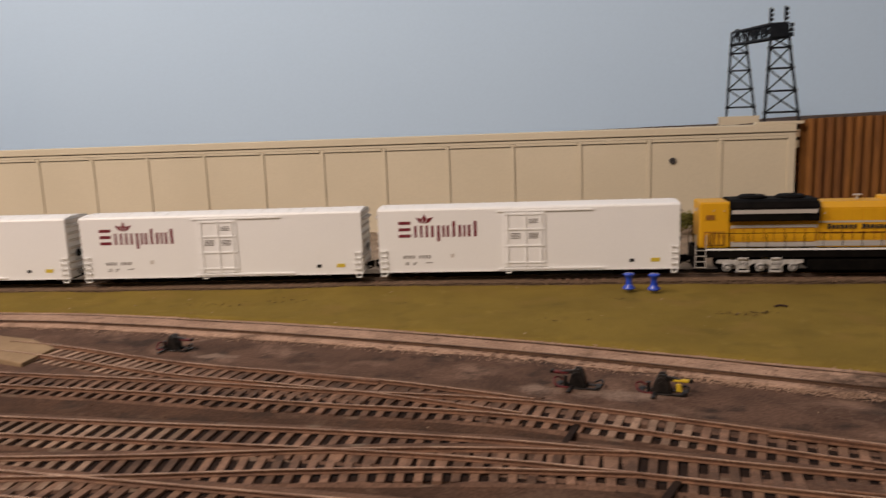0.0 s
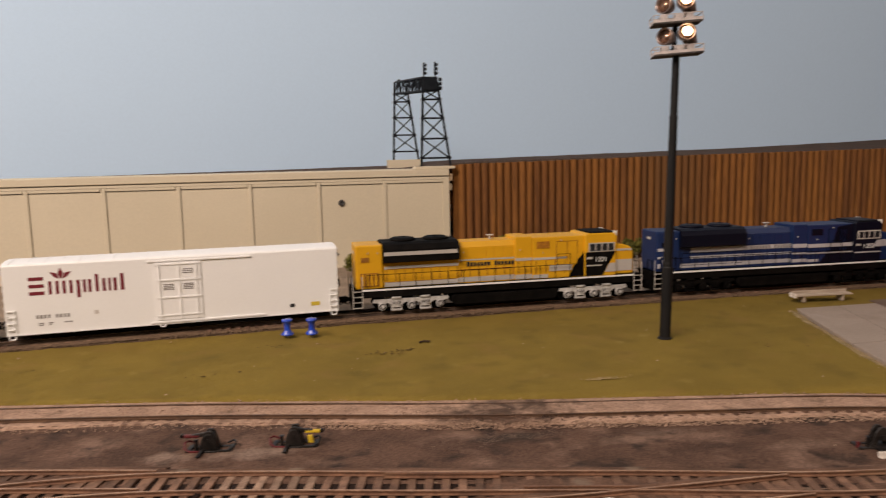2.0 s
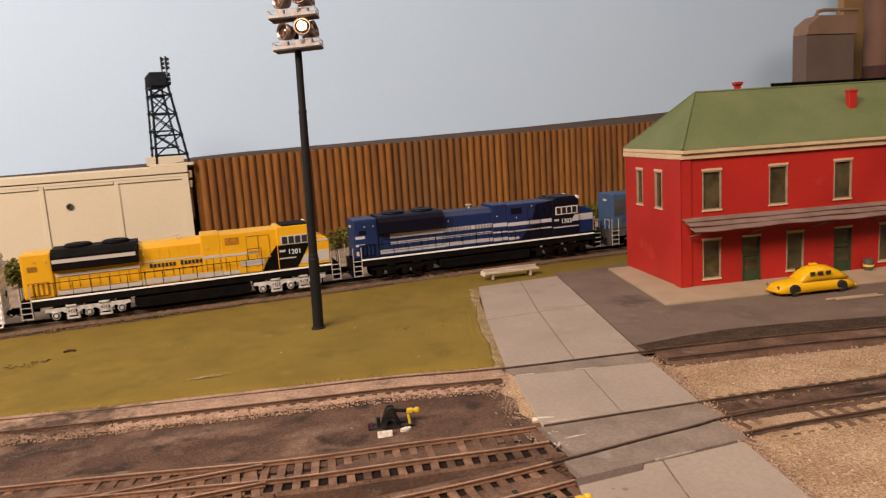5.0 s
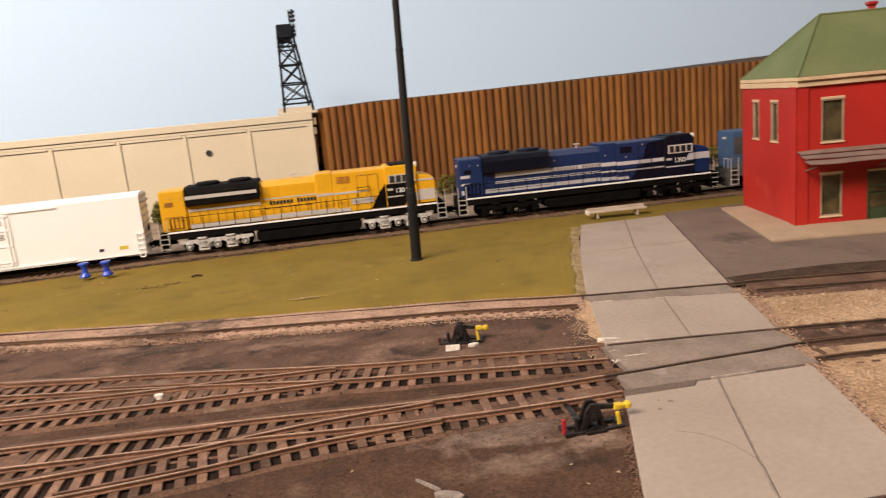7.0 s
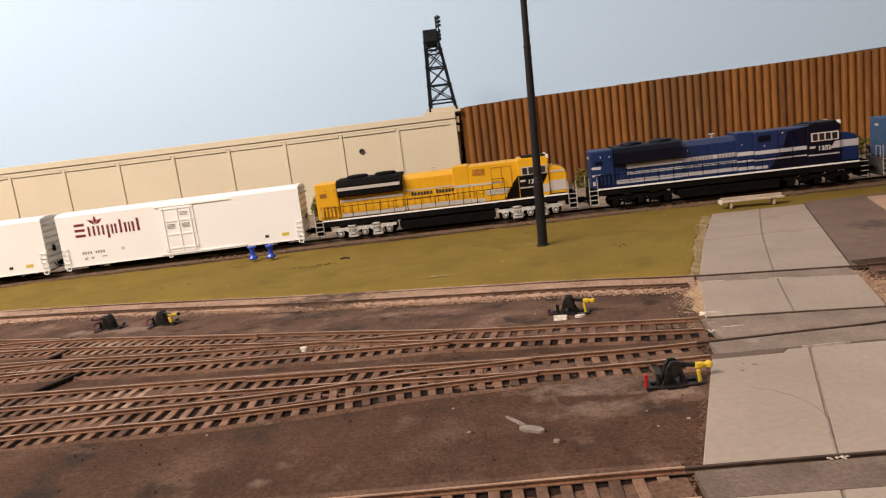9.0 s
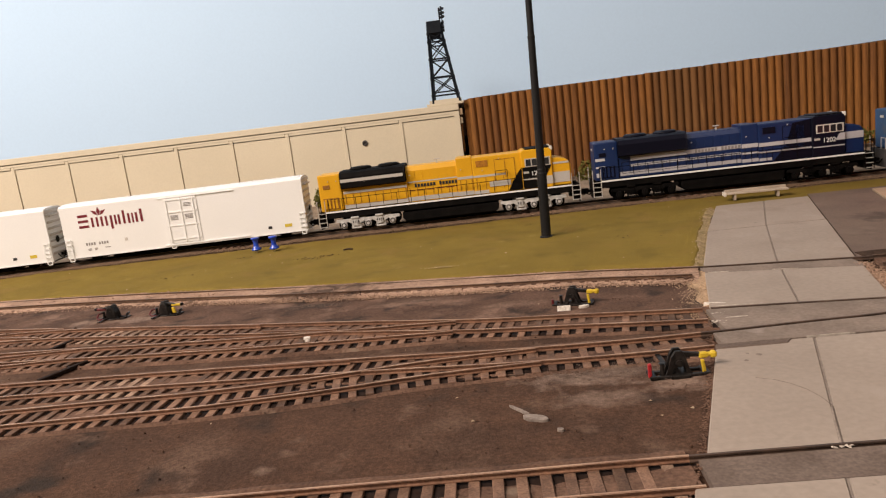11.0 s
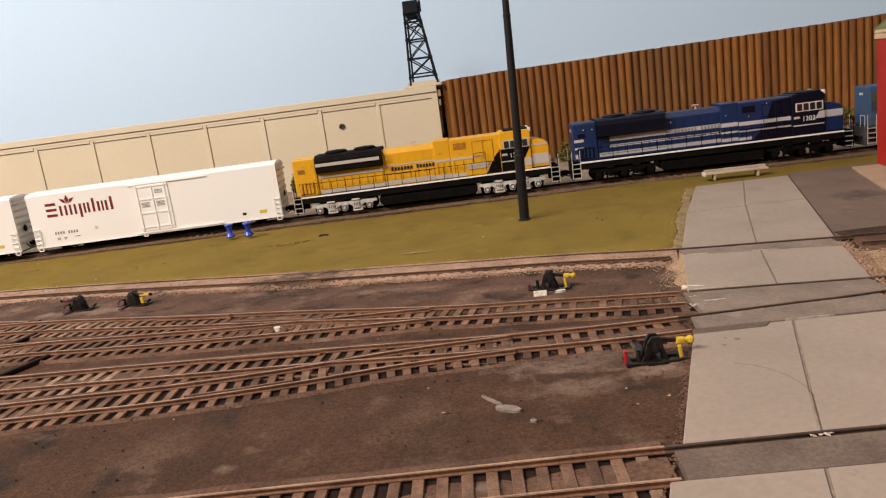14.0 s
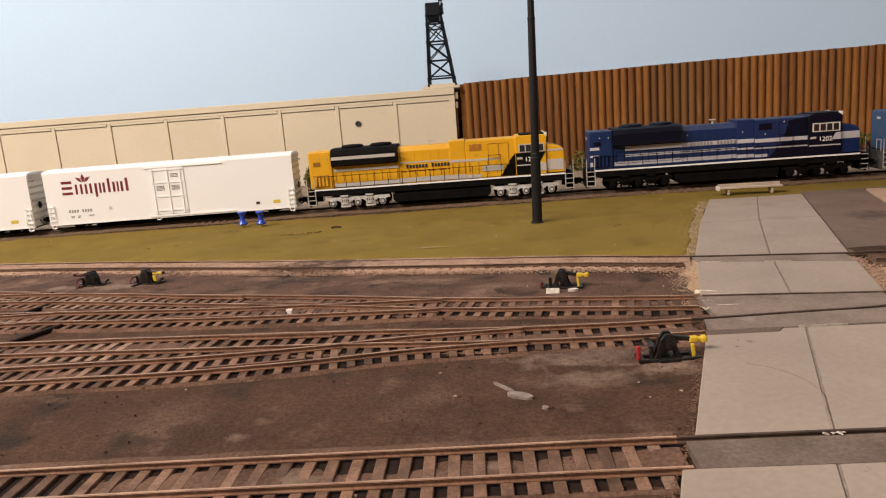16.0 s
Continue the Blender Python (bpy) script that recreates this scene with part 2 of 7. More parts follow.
PALEBOX = material("pale_pinkish_grey_metal", (0.56, 0.51, 0.49), (0.42, 0.38, 0.36), 200, 0.5, fine_amount=0.15, bump=0.1)
BULB = material("glowing_bulb", (1.0, 0.68, 0.38), None, emit=14.0, bump=0, fine_amount=0)
BLUEPIN = material("clear_blue_pin_plastic", (0.012, 0.05, 0.42), (0.02, 0.075, 0.5), 90, 0.25, fine_amount=0.1, bump=0, spec=0.6)
STEEL = material("bright_steel", (0.55, 0.53, 0.5), None, 60, 0.3, metal=1.0, bump=0)
BENCH = material("pale_grey_bench", (0.44, 0.365, 0.285), (0.34, 0.275, 0.21), 90, 0.8, fine_amount=0.1)
WHITE = material("white_car_paint", (0.855, 0.86, 0.85), (0.83, 0.83, 0.82), 10, 0.45, fine_amount=0.015, bump=0.05)
GREYEND = material("grey_car_end", (0.60, 0.56, 0.52), (0.50, 0.46, 0.42), 60, 0.6, fine_amount=0.06, bump=0.05)
MAROON = material("maroon_print", (0.165, 0.012, 0.022), None, 60, 0.6, bump=0, fine_amount=0.05)
BLACKPRINT = material("black_print", (0.02, 0.02, 0.022), None, 60, 0.6, bump=0, fine_amount=0.05)
GREYPRINT = material("grey_print", (0.25, 0.23, 0.22), None, 60, 0.6, bump=0, fine_amount=0.05)
SEAMORANGE = material("orange_brown_seam", (0.30, 0.125, 0.012), (0.22, 0.09, 0.010), 300, 0.7, fine_amount=0.1, bump=0)
PALETRIM = material("cream_white_trim", (0.70, 0.67, 0.60), (0.62, 0.59, 0.53), 100, 0.5, fine_amount=0.05, bump=0)
YELLOWPRINT = material("yellow_label", (0.62, 0.47, 0.05), None, 60, 0.6, bump=0, fine_amount=0.05)
BLACK = material("black_underframe", (0.0035, 0.0032, 0.0032), (0.007, 0.006, 0.0055), 120, 0.65, fine_amount=0.25, bump=0.1, spec=0.06)
YELLOW = material("orange_yellow_loco_paint", (0.698, 0.366, 0.013), (0.648, 0.336, 0.012), 30, 0.42, fine_amount=0.04, bump=0.05)
SILVER = material("silver_truck_paint", (0.62, 0.61, 0.59), (0.42, 0.41, 0.40), 300, 0.4, metal=0.15, fine_amount=0.15, bump=0.1)
LGREY = material("light_grey_loco_stripe", (0.50, 0.47, 0.43), (0.46, 0.43, 0.40), 30, 0.45, fine_amount=0.04, bump=0.03)
STRIPEGREY = material("pale_blue_grey_stripe", (0.50, 0.49, 0.51), (0.40, 0.39, 0.41), 30, 0.5, fine_amount=0.05, bump=0.03)
BROWNGRILLE = material("brown_grille", (0.40, 0.165, 0.012), (0.28, 0.11, 0.009), 400, 0.6, fine_amount=0.2)
DULLBLUE = material("dull_dark_blue_doors", (0.020, 0.030, 0.048), (0.045, 0.075, 0.12), 90, 0.8, fine_amount=0.15)
BLUE = material("royal_blue_loco_paint", (0.0075, 0.0235, 0.092), (0.0065, 0.0205, 0.080), 30, 0.4, fine_amount=0.05, bump=0.05)
NAVY = material("dark_navy_loco_paint", (0.004, 0.0045, 0.012), None, 30, 0.45, fine_amount=0.05, bump=0.03, spec=0.15)
FADEDBLUE = material("faded_dusty_blue_paint", (0.025, 0.074, 0.175), (0.034, 0.072, 0.140), 25, 0.75, fine=500, fine_amount=0.1, bump=0.1,
                     spots=(0.075, 0.088, 0.105), spot_scale=30, spot_at=0.6)
DUSTY = material("dusty_black", (0.045, 0.042, 0.042), (0.08, 0.072, 0.068), 60, 0.85, fine_amount=0.2, bump=0.1)
GLASS = material("dark_cab_glass", (0.02, 0.022, 0.025), None, 60, 0.08, bump=0, fine_amount=0, spec=0.6)
BRICKRED = material("red_painted_station_wall", (0.425, 0.0215, 0.0150), (0.345, 0.016, 0.0118), 18, 0.5, fine=700, fine_amount=0.08, bump=0.25, depth=0.0003,
                    spots=(0.50, 0.050, 0.032), spot_scale=22, spot_at=0.62)
ROOFGREEN = material("green_roof", (0.100, 0.128, 0.050), (0.128, 0.148, 0.064), 26, 0.85, fine=1100, fine_amount=0.12, bump=0.35,
                     spots=(0.138, 0.154, 0.072), spot_scale=22, spot_at=0.57, spot_soft=0.2)
FRAMETAN = material("weathered_tan_frame", (0.34, 0.25, 0.165), (0.25, 0.18, 0.12), 90, 0.8, fine_amount=0.1)
CREAM = material("cream_trim", (0.58, 0.43, 0.27), (0.50, 0.36, 0.22), 60, 0.75, fine_amount=0.08, bump=0.1)
DOORGREEN = material("dark_green_door", (0.025, 0.045, 0.018), (0.035, 0.05, 0.02), 90, 0.6, fine_amount=0.1)
WINDARK = material("olive_window_glass", (0.088, 0.068, 0.034), (0.034, 0.029, 0.015), 70, 0.12, fine_amount=0.1, bump=0.0, spec=0.6)
AWNING = material("grey_brown_corrugated_awning", (0.22, 0.15, 0.125), (0.16, 0.11, 0.09), 60, 0.8, fine_amount=0.12)
TAN = material("tan_sidewalk", (0.37, 0.27, 0.18), (0.32, 0.23, 0.15), 40, 0.9, fine=800, fine_amount=0.1, bump=0.3)
TAXI = material("yellow_auto_paint", (0.74, 0.40, 0.012), (0.70, 0.37, 0.01), 60, 0.3, fine_amount=0.03, bump=0.02)
RUBBER = material("black_rubber", (0.012, 0.012, 0.012), None, 60, 0.8)
THROWBLACK = material("black_plastic_throw", (0.006, 0.0052, 0.0047), (0.022, 0.018, 0.016), 300, 0.42, fine_amount=0.3, bump=0.2, spec=0.22)
THROWYEL = material("yellow_painted_handle", (0.66, 0.46, 0.03), (0.5, 0.33, 0.02), 150, 0.5, fine_amount=0.1)
THROWDULL = material("dull_dark_red_grip", (0.10, 0.012, 0.014), None, 90, 0.5)
THROWRED = material("red_painted_tip", (0.36, 0.018, 0.024), None, 90, 0.5)
BUSH = material("bush_leaves", (0.175, 0.165, 0.040), (0.080, 0.080, 0.022), 160, 0.9, fine=1500, fine_amount=0.4, bump=0, spec=0.1)
FOOT = material("dark_maroon_brown", (0.065, 0.026, 0.022), (0.05, 0.02, 0.018), 60, 0.8, fine_amount=0.1)
SILOGREY = material("grey_brown_mill_wall", (0.155, 0.108, 0.092), (0.13, 0.09, 0.077), 20, 0.8, fine_amount=0.08, bump=0.1)
SILOTOP = material("brown_mill_roof", (0.245, 0.155, 0.108), (0.20, 0.125, 0.086), 20, 0.8, fine_amount=0.08, bump=0.1)
SILOBROWN = material("brown_silo", (0.175, 0.092, 0.064), (0.135, 0.07, 0.048), 12, 0.7, fine_amount=0.1, bump=0.1)
MILLTAN = material("tan_mill_wall", (0.31, 0.19, 0.085), (0.26, 0.155, 0.07), 10, 0.85, fine_amount=0.06, bump=0.1)
ROOMWALL = material("brown_panelled_room_wall", (0.20, 0.17, 0.145), (0.17, 0.145, 0.125), 2, 0.9, fine=60, fine_amount=0.03, bump=0.1)
ROOMFLOOR = material("brown_carpet", (0.10, 0.08, 0.065), (0.075, 0.06, 0.05), 8, 0.95, fine=300, fine_amount=0.2, bump=0.4)


# ---- mesh helpers ----
def mesh_ob(name, bm, mat, parent=None, label="", smooth=False):
    me = bpy.data.meshes.new(name)
    bmesh.ops.recalc_face_normals(bm, faces=bm.faces)
    bm.to_mesh(me)
    bm.free()
    me.materials.append(mat)
    if smooth:
        for f in me.polygons:
            f.use_smooth = True
    ob = new(name, me)
    ob.parent = parent
    if label:
        tagged(ob, label)
    return ob


def part(name, bm, mat, parent, label="", smooth=False):
    return mesh_ob(name, bm, mat, parent, label, smooth)


def shared(name, me, parent, m):
    ob = new(name, me)
    ob.parent = parent
    ob.matrix_basis = m
    return ob


def holder(name, m, label, category, group="", kind=""):
    ob = new(name)
    ob.empty_display_size = 0.01
    ob.matrix_basis = m
    return tagged(ob, label, category, group, kind)


def box(x0, x1, y0, y1, z0, z1, b=0.0, bm=None, seg=1):
    bm = bm or bmesh.new()
    r = bmesh.ops.create_cube(bm, size=1.0)
    vs = r["verts"]
    for v in vs:
        v.co = Vector((x0 + (x1 - x0) * (v.co.x + 0.5), y0 + (y1 - y0) * (v.co.y + 0.5), z0 + (z1 - z0) * (v.co.z + 0.5)))
    if b:
        es = list({e for v in vs for e in v.link_edges})
        bmesh.ops.bevel(bm, geom=es, offset=b, segments=seg, affect="EDGES", profile=0.6)
    return bm


def prism(pts, y0, y1, b=0.0, bm=None, axis="y"):
    """A polygon in x and z, drawn out from y0 to y1 (or x and y, from z0 to z1, with axis z)."""
    bm = bm or bmesh.new()
    mk = (lambda a, c, d: (a, d, c)) if axis == "y" else (lambda a, c, d: (a, c, d))
    lo = [bm.verts.new(mk(a, c, y0)) for a, c in pts]
    hi = [bm.verts.new(mk(a, c, y1)) for a, c in pts]
    fs = [bm.faces.new(lo), bm.faces.new(hi[::-1])]
    k = len(pts)
    for i in range(k):
        fs.append(bm.faces.new((lo[i], hi[i], hi[(i + 1) % k], lo[(i + 1) % k])))
    if b:
        es = list({e for f in fs for e in f.edges})
        bmesh.ops.bevel(bm, geom=es, offset=b, segments=1, affect="EDGES")
    return bm


def cyl(p, q, r, r2=None, n=16, bm=None):
    """A rod from p to q."""
    bm = bm or bmesh.new()
    p, q = Vector(p), Vector(q)
    d = q - p
    m = Matrix.Translation((p + q) / 2) @ d.to_track_quat("Z", "Y").to_matrix().to_4x4()
    bmesh.ops.create_cone(bm, cap_ends=True, segments=n, radius1=r, radius2=r if r2 is None else r2, depth=d.length, matrix=m)
    return bm


def lathe(profile, n=24, bm=None, m=None):
    """Turns (radius, z) pairs round the z axis."""
    bm = bm or bmesh.new()
    m = m or Matrix()
    rings = []
    for r, z in profile:
        rings.append([bm.verts.new(m @ Vector((r * math.cos(2 * math.pi * i / n), r * math.sin(2 * math.pi * i / n), z))) for i in range(n)])
    for a, c in zip(rings, rings[1:]):
        for i in range(n):
            bm.faces.new((a[i], a[(i + 1) % n], c[(i + 1) % n], c[i]))
    bm.faces.new(rings[0][::-1])
    bm.faces.new(rings[-1])
    return bm


def pipe(pts, r, n=6, bm=None):
    bm = bm or bmesh.new()
    for p, q in zip(pts, pts[1:]):
        cyl(p, q, r, n=n, bm=bm)
    return bm


def smooth_line(pts, step=0.004):
    """A smooth line through the given plan points, evenly stepped."""
    out = []
    for i in range(len(pts) - 1):
        p0, p1 = np.array(pts[max(i - 1, 0)]), np.array(pts[i])
        p2, p3 = np.array(pts[i + 1]), np.array(pts[min(i + 2, len(pts) - 1)])
        k = max(2, int(np.linalg.norm(p2 - p1) / step))
        for j in range(k):
            t = j / k
            out.append(0.5 * (2 * p1 + (p2 - p0) * t + (2 * p0 - 5 * p1 + 4 * p2 - p3) * t * t + (3 * p1 - p0 - 3 * p2 + p3) * t ** 3))
    out.append(np.array(pts[-1]))
    return np.array(out)


def at_x(line, x):
    return float(np.interp(x, line[:, 0], line[:, 1]))


def sheet(name, us, rows, mat, height, label="", parent=None, smooth=True):
    """A ground sheet: us are steps across, rows a list of (near point, far point); height(x, y, u) gives z."""
    bm = bmesh.new()
    grid = []
    for a, c in rows:
        grid.append([])
        for u in us:
            x, y = a[0] + (c[0] - a[0]) * u, a[1] + (c[1] - a[1]) * u
            grid[-1].append(bm.verts.new((x, y, height(x, y, u))))
    for g, h in zip(grid, grid[1:]):
        for i in range(len(us) - 1):
            bm.faces.new((g[i], h[i], h[i + 1], g[i + 1]))
    return mesh_ob(name, bm, mat, parent, label, smooth)


def scatter(name, points, size, mat, flat=0.7, seed=3, parent=None):
    """Many small stones or crumbs as one mesh."""
    rng = np.random.default_rng(seed)
    base = np.array([(1, 0, 0), (-0.5, 0.87, 0), (-0.5, -0.87, 0), (0.1, 0, 0.9), (0, 0.1, -0.6)])
    tris = [(0, 1, 3), (1, 2, 3), (2, 0, 3), (1, 0, 4), (2, 1, 4), (0, 2, 4)]
    vs, fs = [], []
    for p in points:
        a = rng.uniform(0, 6.28)
        s = size * rng.uniform(0.45, 1.25)
        c, d = math.cos(a), math.sin(a)
        q = base * rng.uniform(0.7, 1.3, (5, 1)) * s
        k = len(vs)
        for x, y, z in q:
            vs.append((p[0] + c * x - d * y, p[1] + d * x + c * y, p[2] + z * flat))
        fs += [tuple(k + i for i in t) for t in tris]
    me = bpy.data.meshes.new(name)
    me.from_pydata(vs, [], fs)
    me.materials.append(mat)
    ob = new(name, me)
    ob.parent = parent
    return ob

# ---- plan ----
TRAIN = smooth_line([(-1.9, 0.36), (-1.3, 0.44), (-0.9, 0.492), (-0.7, 0.512), (-0.52, 0.531), (-0.43, 0.543), (-0.2, 0.562), (0.03, 0.568), (0.3, 0.566), (0.6, 0.553), (1.2, 0.50)])
MID = smooth_line([(-1.5, 0.3677), (-1, 0.4065), (-0.67, 0.4136), (-0.58, 0.4106), (-0.5, 0.4024), (-0.42, 0.3916), (-0.35, 0.3801), (-0.29, 0.3681), (-0.237, 0.3553), (-0.15, 0.3332), (-0.05, 0.3136), (0.015, 0.3018), (0.07, 0.2874), (0.15, 0.2741), (0.2, 0.2648), (0.265, 0.2504), (0.45, 0.1980), (0.9, 0.0541)])
YARD_A = smooth_line([(-1.4, 0.3370), (-0.8, 0.3065), (-0.6, 0.2998), (-0.5, 0.2973), (-0.445, 0.2943), (-0.386, 0.2908), (-0.3, 0.2864), (-0.19, 0.2607), (-0.12, 0.2443), (-0.05, 0.2258), (0, 0.2176), (0.045, 0.2099), (0.11, 0.2022), (0.19, 0.1908), (0.4, 0.1518), (0.8, 0.0336)])
YARD_A_BRANCH = smooth_line([(-0.62, 0.3524), (-0.575, 0.3442), (-0.49, 0.3228), (-0.424, 0.3133), (-0.364, 0.3039), (-0.3, 0.2885)])
YARD_B = smooth_line([(-1.4, 0.2350), (-0.8, 0.2432), (-0.5, 0.2452), (-0.42, 0.2465), (-0.37, 0.2468), (-0.3, 0.2448), (-0.21, 0.2345), (-0.155, 0.2293), (-0.1, 0.2268), (-0.055, 0.2253)])
YARD_B_BRANCH = smooth_line([(-0.9, 0.1533), (-0.7, 0.1788), (-0.55, 0.2013), (-0.48, 0.2115), (-0.44, 0.2178), (-0.38, 0.2291), (-0.32, 0.2375), (-0.26, 0.2407)])
YARD_C = smooth_line([(-0.9, 0.2094), (-0.5, 0.1993), (-0.25, 0.1908), (-0.165, 0.1863), (-0.09, 0.1816), (-0.03, 0.1759), (0.02, 0.1744), (0.06, 0.1759), (0.11, 0.1785), (0.17, 0.1769), (0.4, 0.1415), (0.8, 0.0233)])
YARD_D = smooth_line([(-0.9, 0.1380), (-0.5, 0.1482), (-0.22, 0.1564), (-0.16, 0.1575), (-0.11, 0.1625), (-0.065, 0.1703), (-0.02, 0.1739)])
FRONT = smooth_line([(-0.9, 0.0460), (-0.4, 0.0582), (-0.17, 0.0675), (-0.06, 0.0706), (0.1, 0.0727), (0.6, 0.0706)])
GAUGE = 0.0165
TIE_H, RAIL_H = 0.0019, 0.0022
BASE_Z = -0.0010


def road_left(y):
    return float(np.interp(y, [-0.3, 0.06, 0.082, 0.165, 0.295, 0.45, 0.487, 0.56], [-0.085, 0.012, 0.022, 0.048, 0.078, 0.124, 0.139, 0.165]))


def road_right(y):
    return float(np.interp(y, [-0.3, 0.08, 0.127, 0.163, 0.205, 0.234, 0.264, 0.282, 0.505, 0.56], [0.018, 0.102, 0.1122, 0.1222, 0.1343, 0.1435, 0.1495, 0.154, 0.217, 0.233]))


# ---- the room round the layout ----
def plain_slab(name, x0, x1, y0, y1, z0, z1, mat, label, category):
    return tagged(mesh_ob(name, box(x0, x1, y0, y1, z0, z1), mat), label, category, kind="structure")


plain_slab("floor", -3.2, 3.2, -3.2, 1.4, -1.15, -1.05, ROOMFLOOR, "brown carpeted floor of the train room", "floor")
plain_slab("ceiling", -3.2, 3.2, -3.2, 1.4, 1.5, 1.6, ROOMWALL, "plain brownish ceiling of the train room", "ceiling")
plain_slab("wall_south", -3.2, 3.2, -3.3, -3.2, -1.05, 1.5, ROOMWALL, "plain brownish room wall", "wall")
plain_slab("wall_west", -3.3, -3.2, -3.3, 1.4, -1.05, 1.5, ROOMWALL, "plain brownish room wall", "wall")
plain_slab("wall_east", 3.2, 3.3, -3.3, 1.4, -1.05, 1.5, ROOMWALL, "plain brownish room wall", "wall")
plain_slab("wall_north", -3.2, 3.2, 1.3, 1.4, -1.05, 1.5, ROOMWALL, "plain brownish room wall", "wall")
plain_slab("backdrop", -3.1, 3.1, 1.075, 1.085, -0.05, 1.49, SKY, "pale blue-grey painted sky backdrop board", "backdrop")
plain_slab("layout_table", -2.2, 2.2, -0.32, 1.07, -0.06, -0.012, DECK, "dark wooden table top under the model layout", "table top")


# ---- ground sheets ----
def uneven(x, y, k, s):
    return k * noise.noise(Vector((x * s, y * s, 0.3)))


def dirt_height(x, y, u):
    return -0.0005 + uneven(x, y, 0.0005, 25) + uneven(x, y, 0.0003, 90) - (0.011 if u > 0.999 or u < 0.001 else 0)


us = [i / 110 for i in range(111)]
tagged(sheet("ground", us, [((x, -0.30), (x, 1.06)) for x in np.linspace(-2.1, 2.1, 420)], DIRT, dirt_height), "dark brown cinder dirt ground of the model yard", "ground", kind="structure")


rows = [((x, at_x(YARD_A, x)), (x, at_x(MID, x))) for x in np.linspace(-1.2, 0.068, 300)]
tagged(sheet("dirt_strip", [i / 24 for i in range(25)], rows, PALEDIRT, lambda x, y, u: 0.0002 + uneven(x, y, 0.0005, 25) + uneven(x, y, 0.0004, 90) - (0.006 if u < 0.001 or u > 0.999 else 0)),
       "dusty grey-brown dirt between siding and yard", "ground", kind="structure")


def grass_height(x, y, u):
    edge = min(1.0, min(u, 1 - u) / 0.035)
    return -0.0020 + 0.0036 * math.sqrt(max(edge, 0)) + uneven(x, y, 0.0011, 14) + uneven(x, y, 0.0006, 60) + uneven(x, y, 0.0003, 240)


def mid_edge(x):
    return at_x(MID, x) + 0.0185


def train_edge(x):
    return at_x(TRAIN, x) - 0.0185


# the lawn ends at the road's ragged left edge
def lawn_end(y):
    return road_left(y) - 0.0038 + uneven(y * 3, 0.2, 0.004, 20)


rows = []
for x in np.linspace(-1.5, 0.165, 520):
    near, far = mid_edge(x), train_edge(x)
    if x > 0.068:
        near = max(near, float(np.interp(x, [lawn_end(q) for q in np.linspace(0.28, 0.56, 30)], np.linspace(0.28, 0.56, 30))))
    if near < far - 0.002:
        rows.append(((x, near), (x, far)))
us = [i / 70 for i in range(71)]
tagged(sheet("lawn", us, rows, GRASS, grass_height), "olive-green static grass lawn between the tracks", "lawn", kind="structure")
rows = [((x, 0.485 + 0.02 * (x - 0.14)), (x, train_edge(x))) for x in np.linspace(0.120, 0.9, 200)]
tagged(sheet("lawn", us[::4] + [1.0], rows, GRASS, lambda x, y, u: (0.0014 if 0.001 < u < 0.999 else -0.002) + uneven(x, y, 0.0005, 60)), "strip of olive-green static grass behind the road end", "lawn", kind="structure")

rng = np.random.default_rng(5)
pts = []
while len(pts) < 15000:
    x = rng.uniform(-1.1, 0.16)
    lo, hi = mid_edge(x), train_edge(x)
    y = rng.uniform(lo, hi)
    if x > lawn_end(y) - 0.001:
        continue
    pts.append((x, y, grass_height(x, y, (y - lo) / (hi - lo)) + 0.0001))
tagged(scatter("grass_tufts", pts, 0.0008, TUFT, 0.12, 7), "short olive static grass fibres", "grass", kind="stuff")
pts = []
spots_on_lawn = [(-0.188, 0.452, 0.007, 34), (-0.172, 0.455, 0.004, 22), (-0.258, 0.487, 0.004, 18), (-0.128, 0.548, 0.009, 12), (-0.536, 0.459, 0.012, 26), (-0.494, 0.472, 0.010, 22), (-0.409, 0.470, 0.008, 12), (-0.02, 0.50, 0.006, 7), (0.06, 0.40, 0.010, 9), (-0.30, 0.43, 0.009, 10), (-0.70, 0.46, 0.012, 16)]
for cx, cy, wide, many in spots_on_lawn:
    if cx > lawn_end(cy) - 0.01:
        continue
    for j in range(many):
        x, y = cx + rng.normal(0, wide), cy + rng.normal(0, wide * 0.45)
        pts.append((x, y, 0.0020))
tagged(scatter("turf_crumbs", pts, 0.0010, TURFSOIL, 0.4, 8), "dark crumbs of soil scattered on the lawn", "soil crumbs", kind="stuff")
twig = mesh_ob("twig", pipe([(-0.1625, 0.4675, 0.0028), (-0.1590, 0.4690, 0.0032), (-0.1550, 0.4680, 0.0028)], 0.0007, 6), DARKFILL)
tagged(twig, "short dark twig lying on the lawn", "twig")
pts = [(-0.074 + rng.normal(0, 0.006), 0.3655 + rng.normal(0, 0.0012), 0.0022) for k in range(120)]
tagged(scatter("bare_soil", pts, 0.0007, EDGESOIL, 0.25, 33), "pale bare streak of soil in the lawn", "soil", kind="stuff")
pts = []
for k in range(45):
    x = rng.uniform(-0.9, 0.12)
    y = rng.uniform(mid_edge(x), train_edge(x))
    if x < lawn_end(y):
        pts.append((x, y, 0.0025))
tagged(scatter("pale_chips", pts, 0.0008, TAN, 0.6, 9), "tiny pale chips lying on the lawn", "chips", kind="stuff")


